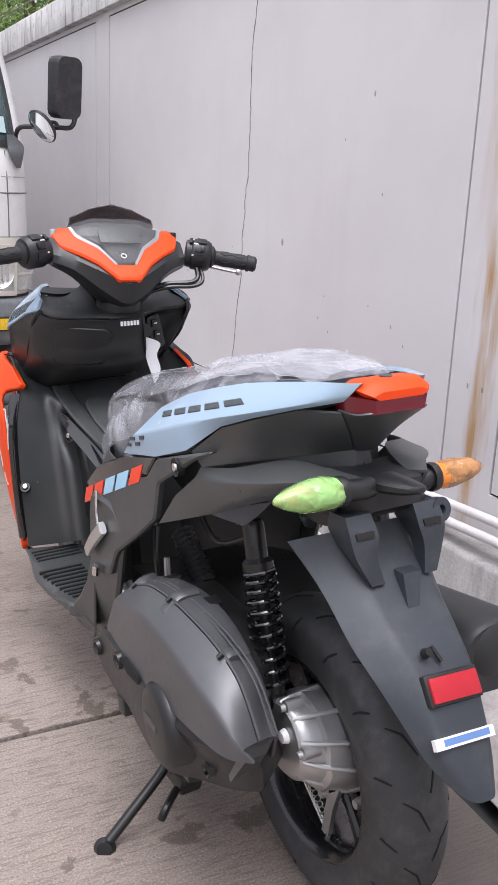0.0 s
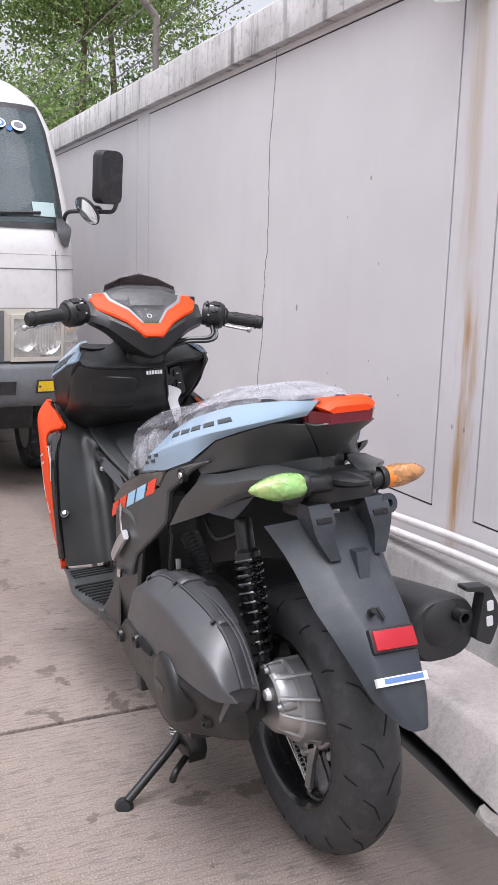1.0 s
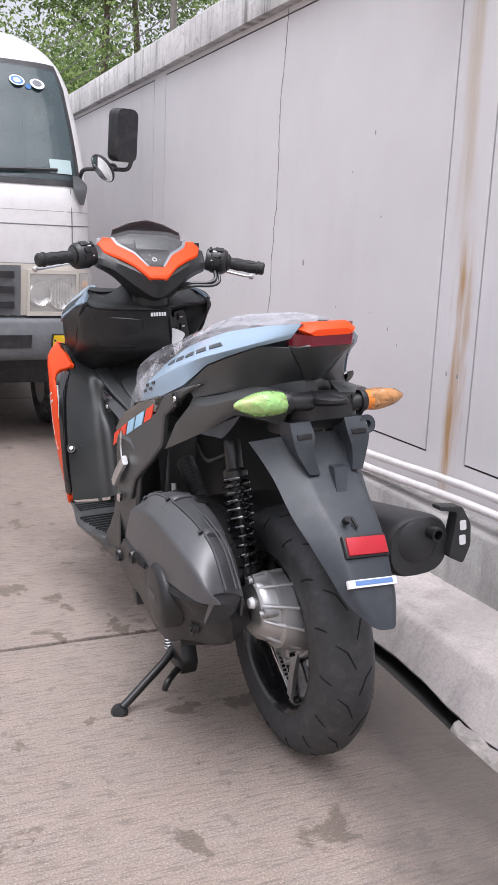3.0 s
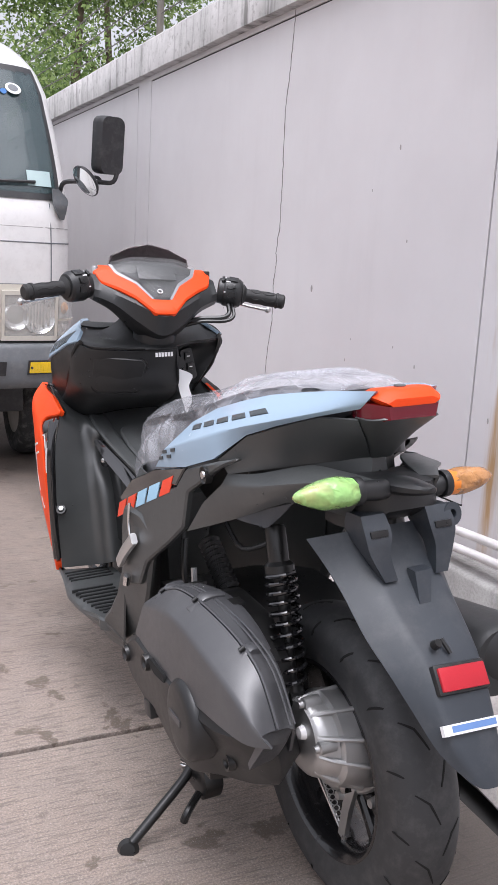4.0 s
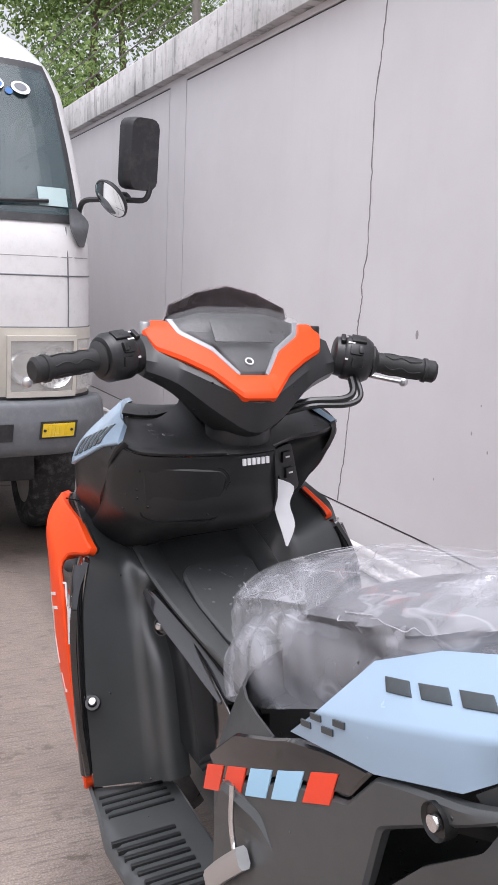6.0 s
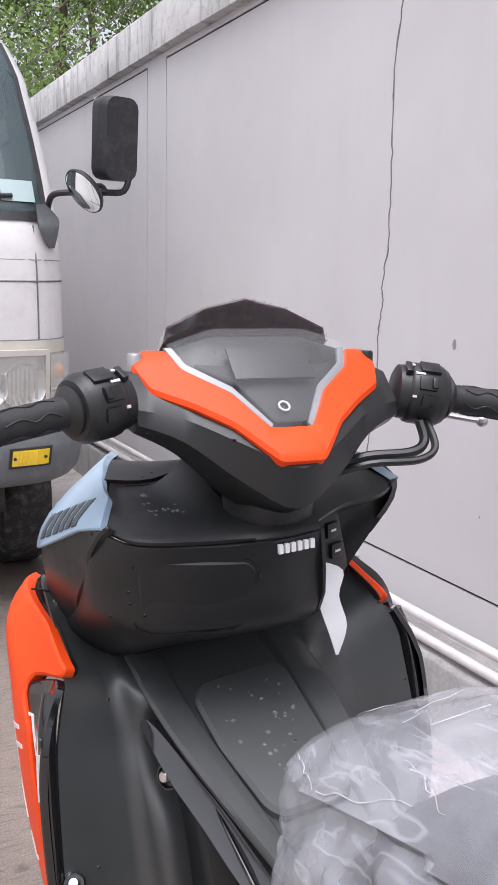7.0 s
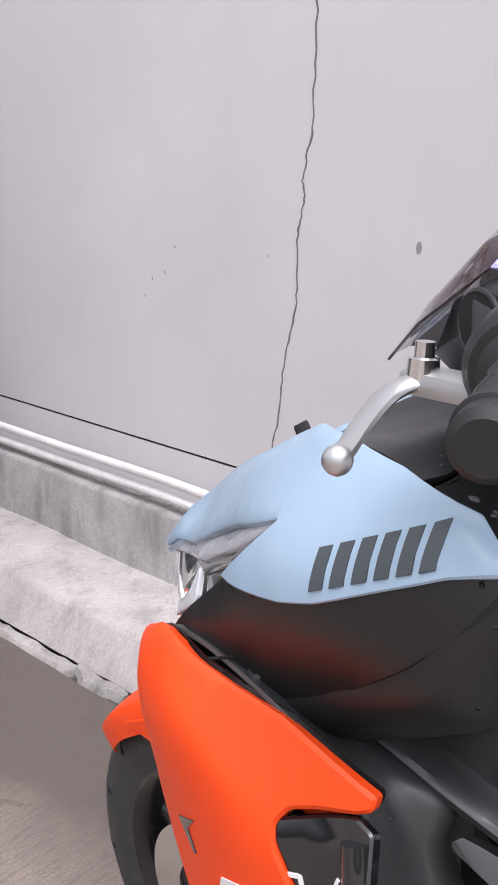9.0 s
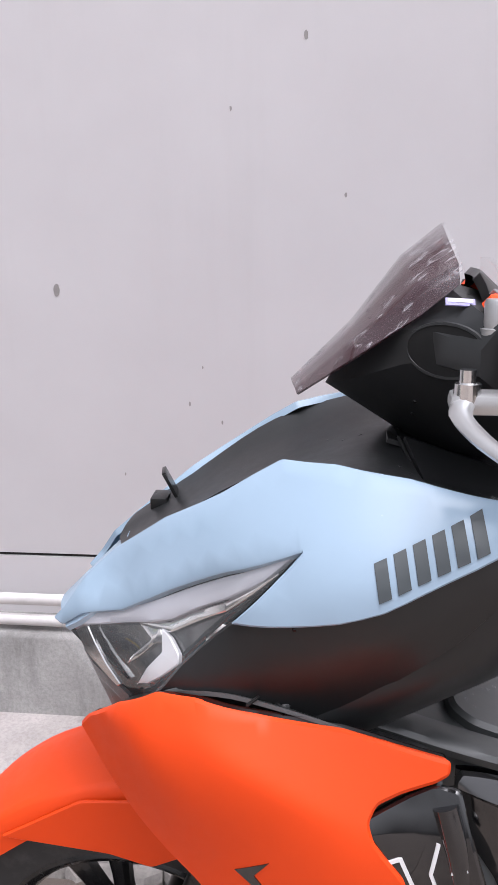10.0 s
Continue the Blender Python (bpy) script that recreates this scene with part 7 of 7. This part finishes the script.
for pts, w in (([(-.166, 1.125, .9775), (-.150, 1.129, .9685), (-.10, 1.132, .9645), (-.075, 1.138, .972), (-.048, 1.150, .991)], .0017), ([(-.205, 1.236, .746), (-.150, 1.174, .723), (-.06, 1.156, .733), (0, 1.151, .736), (.06, 1.156, .733)], .0018)):
    sp("seam", tube(pts, w, 6, 6), GROOVE_SHADE, ic)
# a black tube round the lid draws the shade of its gap
sp("lid_groove", tube([(x, S_IN(x, z) - .0008, z) for x, z in rounded([(-.175, .908), (-.160, .914), (-.043, .902), (-.031, .886), (-.047, .812), (-.06, .803), (-.155, .809), (-.169, .82), (-.175, .908)][:-1], .010)], .0017, 6, 1), GROOVE_SHADE, ic)
# ignition panel and paper tag on the far side
sp("switch_panel", moved(prism(rounded([(-.030, .035), (.012, .042), (.034, -.045), (-.010, -.06)], .010), "y", -.008, .03, .003), pose(.112, 1.058, .872, 0, 0, 18)), BLACK, ic)
for z, x in ((.018, -.004), (-.012, .004)):
    sp("switch_button", moved(block(x - .011, x + .011, -.014, -.004, z - .010, z + .010, .002), pose(.112, 1.058, .872, 0, 0, 18)), IRON, ic)
    sp("switch_mark", moved(block(x - .005, x + .005, -.0146, -.013, z - .0015, z + .0015, 0), pose(.112, 1.058, .872, 0, 0, 18)), WHITE, ic)
sp("ignition", lathe([(0, .012), (.018, .010), (.021, 0), (.021, -.02), (0, -.02)], pose(.078, 1.045, .872, 75, 0, 0), 20), IRON, ic)
tagp = [[(.062, 1.030, .862), (.080, 1.032, .858)], [(.066, 1.020, .842), (.118, 1.030, .838)], [(.070, 1.008, .80), (.100, 1.012, .812)], [(.076, .998, .770), (.104, 1.000, .775)], [(.082, .992, .742), (.086, .993, .741)]]
tagged(sp("paper_tag", patch(tagp, 4, 4, .0012), TAG, None), "white paper tag hanging from the ignition key", "tag").matrix_world = SM

# ---------------------------------------------------------------- front fender and fork
ff = []
for a, w in ((31, .050), (37, .066), (50, .079), (68, .079), (90, .074), (112, .066), (128, .052)):
    t = radians(a)
    row = []
    for k in range(9):
        b = math.pi * k / 8
        x = -w * math.cos(b)
        r = .296 + .022 * math.sin(b) - (.026 if k in (0, 8) else 0)
        row.append((x, 1.43 + r * math.cos(t), .268 + r * math.sin(t)))
    ff.append(row)
fender_f = sp("front_fender", patch(ff, 5, 3, .003), ORANGE, scooter, "matt orange front fender")
sp("fender_skirt", sheet([(1.50, .56), (1.42, .565), (1.36, .545), (1.365, .50), (1.42, .475), (1.47, .49), (1.60, .505)], lambda y, z: Vector((-.082 - .02 * (.56 - z), y, z)), (-1, 0, 0), .004, .015, .0015, .006), ORANGE, fender_f, "", True)
for s in (-1, 1):
    fk = sp("fork_leg", tube([(s * .088, 1.43, .268), (s * .088, 1.375, .42), (s * .080, 1.31, .60)], .021, 14, 2), IRON)
    sp("axle_nut", lathe([(0, .012), (.014, .012), (.016, 0), (0, 0)], pose(s * .105, 1.43, .268, 0, 90 * s, 0), 6), CHROME, fk)
sp("brake_caliper", prism(rounded([(1.36, .29), (1.33, .36), (1.36, .43), (1.41, .42), (1.40, .30)], .012), "x", -.105, -.055, .006), IRON)
sp("fork_bolt", lathe([(0, .01), (.010, .009), (.012, 0), (0, 0)], pose(-.107, 1.385, .385, 0, -90, 0), 14), CHROME)

# ---------------------------------------------------------------- handlebar
HB = pose(.012, 1.0, 1.06, 0, 3.7, -3.0) @ Matrix.Translation((0, -1.0, -1.06))


def hp(name, bm, mat, parent=scooter, label="", both=False, sharp=38):
    b2 = flip_copy(bm) if both else None
    ob = part(name, moved(bm, HB), mat, parent, label, sharp)
    if both:
        part(name, moved(b2, HB), mat, parent, label, sharp)
    return ob


def dash(off):
    return lambda x, z: Vector((x, .93 + 1.07 * (z - 1.02) + 1.2 * x * x - .683 * off, z + .73 * off))


secs = {0.0: [(.928, 1.012), (1.030, 1.116), (1.10, 1.135), (1.20, 1.075), (1.225, 1.03), (1.11, .958), (.990, .940), (.940, .962)],
        .06: [(.955, 1.036), (1.038, 1.116), (1.10, 1.132), (1.18, 1.085), (1.19, 1.045), (1.09, .978), (1.0, .962), (.957, .992)],
        .12: [(.995, 1.062), (1.055, 1.118), (1.09, 1.125), (1.13, 1.10), (1.13, 1.07), (1.07, 1.022), (1.02, 1.016), (.990, 1.036)],
        .17: [(1.010, 1.072), (1.045, 1.105), (1.065, 1.108), (1.080, 1.088), (1.080, 1.065), (1.055, 1.045), (1.025, 1.043), (1.008, 1.055)]}
order = [-.17, -.12, -.06, 0.0, .06, .12, .17]
hcov = hp("handlebar_cover", loft([[(x, y, z) for y, z in secs[abs(x)]] for x in order], 4), BLACK, scooter, "matt black handlebar cover")
hp("neck", loft([[(r * math.cos(a), cy + r * math.sin(a), z) for a in [2 * math.pi * k / 16 for k in range(16)]] for z, r, cy in ((1.0, .075, 1.02), (.965, .058, 1.02), (.935, .060, 1.03), (.90, .07, 1.05))], 3), BLACK, hcov)
o = [(-.148, 1.131), (-.166, 1.112), (-.152, 1.086), (-.108, 1.071), (-.070, 1.053), (-.028, 1.019)]
i_ = [(-.026, 1.052), (-.060, 1.088), (-.108, 1.112), (-.120, 1.131)]
mir = lambda P: [(-x, z) for x, z in P[::-1]]
hp("dash_trim", sheet(o + mir(o) + mir(i_)[0:0] + [(-x, z) for x, z in i_[::-1]] + i_, dash(.006), (0, -1, 1), .014, .012, .004, .006), ORANGE, hcov, "matt orange V-shaped dash trim")
screen = [(-.121, 1.133), (-.108, 1.111), (-.060, 1.087), (-.026, 1.051), (.026, 1.051), (.060, 1.087), (.108, 1.111), (.121, 1.133), (.06, 1.150), (-.06, 1.150)]
hp("instrument_panel", sheet(screen, dash(-.002), (0, -1, 1), .010, .02, .001, .004), IRON, hcov, "dark instrument panel")
hp("display", moved(block(-.052, .052, -.024, .024, -.002, .001, .001), Matrix.Translation(dash(.007)(0, 1.115)) @ pose(0, 0, 0, 43, 0, 0)), BLACK, hcov, "dark glossy instrument display")
for s in (-1, 1):
    hp("silver_trim", sheet([(s * -.122, 1.134), (s * -.109, 1.110), (s * -.060, 1.086), (s * -.026, 1.050), (s * -.022, 1.055), (s * -.056, 1.093), (s * -.102, 1.117), (s * -.112, 1.134)], dash(.0035), (0, -1, 1), .006, .02, .001, .001), paint("trim_silver", (.27, .28, .30), .35, metal=.3) if s < 0 else bpy.data.materials["trim_silver"], hcov)
hp("emblem", lathe([(.0055, .001), (.0075, .001), (.0075, -.001), (.0055, -.001)], Matrix.Translation(dash(.0015)(0, 1.073)) @ pose(0, 0, 0, 43, 0, 0), 20, True), WHITE, hcov)
hp("instrument_lens", sheet(screen, lambda x, z: dash(.010 + .012 * max(0, 1 - (x / .12) ** 2) * max(0, 1 - ((z - 1.10) / .06) ** 2))(x, z), (0, -1, 1), .002, .012, .001, .004), CLEAR, hcov)
vis = [[(-.112, 1.096, 1.140), (-.108, 1.098, 1.158), (-.056, 1.107, 1.182), (0, 1.110, 1.194), (.056, 1.107, 1.182), (.108, 1.098, 1.158), (.112, 1.096, 1.140)],
       [(-.114, 1.130, 1.112), (-.106, 1.130, 1.138), (-.055, 1.144, 1.154), (0, 1.150, 1.162), (.055, 1.144, 1.154), (.106, 1.130, 1.138), (.114, 1.130, 1.112)],
       [(-.096, 1.190, 1.070), (-.080, 1.192, 1.084), (-.045, 1.196, 1.094), (0, 1.198, 1.098), (.045, 1.196, 1.094), (.080, 1.192, 1.084), (.096, 1.190, 1.070)],
       [(-.050, 1.250, 1.026), (-.040, 1.253, 1.030), (-.020, 1.258, 1.032), (0, 1.262, 1.034), (.020, 1.258, 1.032), (.040, 1.253, 1.030), (.050, 1.250, 1.026)]]
vs = hp("visor", patch(vis, 4, 4, .0025, True), VISOR, hcov, "smoked visor in clear wrap")
wv = [[(x * 1.01, y - .003, z + .002) for x, y, z in r] for r in vis]
bm = patch(wv, 8, 8, 0, True)
bm.normal_update()
for v in bm.verts:
    v.co += v.normal * (.0012 * noise.noise(v.co * 30) + .0016 * abs(noise.noise(v.co * 70)))
FILM2 = film("visor_wrap", (.72, .70, .73), 0.02, .08, 22, 0.10, 0.35)
hp("visor_wrap", bm, FILM2, vs)
for s in (-1, 1):
    bar = [(s * .165, 1.035, 1.078), (s * .245, 1.012, 1.073), (s * .345, .975, 1.060)]
    d = (Vector(bar[2]) - Vector(bar[1])).normalized()
    q = Matrix.Translation(bar[1]) @ d.to_track_quat("Z", "Y").to_matrix().to_4x4()
    prof = [(0, -.070), (.028, -.070), (.034, -.067), (.0355, -.054), (.0385, -.051), (.0395, -.046), (.0395, -.012), (.037, -.008), (.034, -.003), (.028, -.001), (0, -.001)]
    sw = hp("switch_box", lathe(prof, q, 36), BLACK, hcov, "black switch box with buttons")
    out_dir = Vector((0, -.80, .60))

    def on_box(h, turn, r):
        """A place on the switch box: h along the bar, turn round it, facing out."""
        n = (Matrix.Rotation(radians(turn), 3, d) @ (out_dir - d * out_dir.dot(d))).normalized()
        t = n.cross(d).normalized()
        m = Matrix((d, t, n)).transposed().to_4x4()
        m.translation = Vector(bar[1]) + d * h + n * r
        return m

    for h, turn, w, l, tall in ((-.030, 24, .013, .011, .004), (-.034, -14, .011, .009, .004), (-.026, -14, .004, .0065, .008), (-.030, -46, .010, .008, .005), (-.058, 20, .004, .010, .003)):
        hp("switch_button", moved(block(-w, w, -l, l, -.004, tall, .0015), on_box(h, turn * (1 if s < 0 else -1), .0385)), IRON, sw)
    for h, turn, w in ((-.052, 30, .0025), (-.046, 6, .004), (-.040, 6, .002), (-.050, -40, .0025)):
        hp("switch_mark", moved(block(-w, w, -.0015, .0015, -.001, .0012, 0), on_box(h, turn * (1 if s < 0 else -1), .0392)), WHITE, sw)
    gp = [(0, -.004), (.027, -.004), (.0285, .002), (.024, .006), (.0185, .010)]
    for k in range(14):
        gp += [(.0178, .014 + .0055 * k), (.0186, .0165 + .0055 * k)]
    gp += [(.0186, .093), (.0215, .094), (.0218, .100), (.0195, .101), (.0200, .114), (.0150, .119), (0, .119)]
    gr = hp("grip", lathe(gp, q, 26), GRIP, hcov, "black ribbed rubber grip")
    for k in range(6):
        a0 = k * math.pi / 3
        hp("grip_ridge", tube([q @ Vector((.0188 * math.cos(a0 + a), .0188 * math.sin(a0 + a), h)) for a, h in ((.10, .022), (.42, .036), (.12, .052), (.42, .068), (.2, .088))], .0011, 6, 4), GRIP, gr)
    lv = [(s * .224, 1.094, 1.056), (s * .252, 1.100, 1.048), (s * .292, 1.088, 1.039), (s * .332, 1.070, 1.032), (s * .344, 1.065, 1.031)]
    P = crs(lv, 4)
    rows = []
    for k, p in enumerate(P):
        f = k / (len(P) - 1)
        wd, th = .010 - .003 * f, .0055 - .001 * f
        rows.append([p + Vector((0, wd * math.cos(a), th * math.sin(a))) for a in [2 * math.pi * j / 10 for j in range(10)]])
    lev = hp("brake_lever", loft(rows, 1, True, True), LEVER, hcov, "polished brake lever")
    bb = bmesh.new()
    bmesh.ops.create_uvsphere(bb, u_segments=16, v_segments=10, radius=.009)
    hp("lever_ball", moved(bb, Matrix.Translation((s * .348, 1.063, 1.030))), LEVER, lev)
    hp("lever_bolt", lathe([(0, .018), (.0066, .018), (.007, .008), (.0105, .007), (.0115, -.012), (0, -.012)], pose(s * .226, 1.094, 1.062), 16), CHROME, lev)
    hp("lever_mount", block(min(s * .200, s * .236), max(s * .200, s * .236), 1.030, 1.108, 1.044, 1.061, .006), CAST if s < 0 else IRON, lev)
for s in (-1, 1):
    hp("mirror_boss", lathe([(0, .012), (.0085, .012), (.010, .009), (.010, -.012), (.013, -.013), (.013, -.02), (0, -.02)], pose(s * .156, 1.068, 1.118), 18), CAST if s < 0 else IRON, hcov)
    tan = Vector((s * .055, -.065, 0)).normalized()
    nrm = Vector((s * .065, .055, .0)).normalized()
    om = Matrix((tan, Vector((0, 0, 1)), nrm)).transposed().to_4x4() if s < 0 else Matrix((-tan, Vector((0, 0, 1)), nrm)).transposed().to_4x4()
    om.translation = Vector((s * .138, 1.106, 1.083))
    hp("lever_opening", moved(prism([(.044 * math.cos(a), .024 * math.sin(a)) for a in [2 * math.pi * k / 24 for k in range(24)]], "z", -.012, .0035, .001), om), GROOVE_SHADE, hcov)
    hp("opening_rim", moved(tube([(.044 * math.cos(a), .024 * math.sin(a), .002) for a in [2 * math.pi * k / 24 for k in range(25)]], .0022, 6, 1), om), BLACK, hcov)
hp("label", moved(block(-.005, .005, -.013, .013, 0, .0012, 0), pose(-.124, 1.096, 1.124, 4, -34, 0)), PURPLE, hcov, "small purple and white label")
hp("label_line", moved(block(-.001, .004, -.011, .011, 0, .0018, 0), pose(-.124, 1.096, 1.124, 4, -34, 0)), WHITE, hcov)
hp("cable", tube([(.20, 1.0, 1.045), (.198, .985, 1.022), (.175, .98, 1.010), (.12, .995, 1.005), (.07, 1.01, .99)], .0065, 8, 5), IRON, hcov)
hp("cable", tube([(.21, 1.0, 1.045), (.208, .975, 1.016), (.18, .97, 1.002), (.12, .985, .998), (.07, 1.01, .98)], .005, 8, 5), IRON, hcov)

# ---------------------------------------------------------------- rain drops on the scooter's upper panels
WATER = Mat("water", (0.8, 0.82, 0.84), 0.02, 0.0)
WATER.b.inputs["Alpha"].default_value = 0.12
WATER.b.inputs["Coat Weight"].default_value = 0.7
WATER = WATER.m


def drops(name, places, seed):
    """Flattened beads resting on a surface; places: functions that give a place and a normal."""
    rng = random.Random(seed)
    bm = bmesh.new()
    for fn, count, r0, r1 in places:
        for _ in range(count):
            p, n = fn(rng)
            r = rng.uniform(r0, r1) * (1.8 if rng.random() < 0.06 else 1)
            q = Matrix.Translation(p) @ n.to_track_quat("Z", "Y").to_matrix().to_4x4()
            ring = [[q @ Vector((r * math.cos(a) * math.cos(b) * rng.uniform(.92, 1.08), r * math.sin(a) * math.cos(b), r * 0.6 * math.sin(b))) for a in [2 * math.pi * k / 8 for k in range(8)]] for b in (0.0, 0.6, 1.1)]
            V = grid_mesh(bm, ring, True)
            bm.faces.new(V[-1])
    bmesh.ops.recalc_face_normals(bm, faces=bm.faces[:])
    return tagged(sp(name, bm, WATER, scooter, sharp=80), "scattered clear rain beads", kind="stuff")


def on_deck(rng):
    x, t = rng.uniform(-.160, -.065), rng.random()
    y = 1.002 + .12 * t
    return Vector((x, y, .9325 + .029 * t + .06 * max(0, -.12 - x))), Vector((0, -.25, 1)).normalized()


def on_hatch(rng):
    x, t = rng.uniform(-.13, -.05), rng.random()
    return Vector((x, 1.142 + .05 * t, .9685 + .0055 * t + .09 * max(0, -.07 - x) * t)), Vector((0, 0, 1))


def on_lid(rng):
    x, y = rng.uniform(-.065, .035), rng.uniform(.90, 1.07)
    return lid_on(x, y), Vector((0, -.3, 1)).normalized()


def on_air(rng):
    k, f, g = rng.randrange(6), rng.random(), rng.uniform(.15, .9)
    p = Vector(AIR_SEAM[k]).lerp(Vector(AIR_SEAM[k + 1]), f).lerp(Vector(AIR_BACK[k]).lerp(Vector(AIR_BACK[k + 1]), f), g)
    return p + Vector((0, 0, .005 * (1 - abs(2 * g - 1)))), Vector((-.2, 0, 1)).normalized()


drops("rain", [(on_deck, 70, .0012, .0034), (on_hatch, 40, .0012, .0034), (on_lid, 34, .0014, .0034), (on_air, 30, .0010, .0022)], 4)
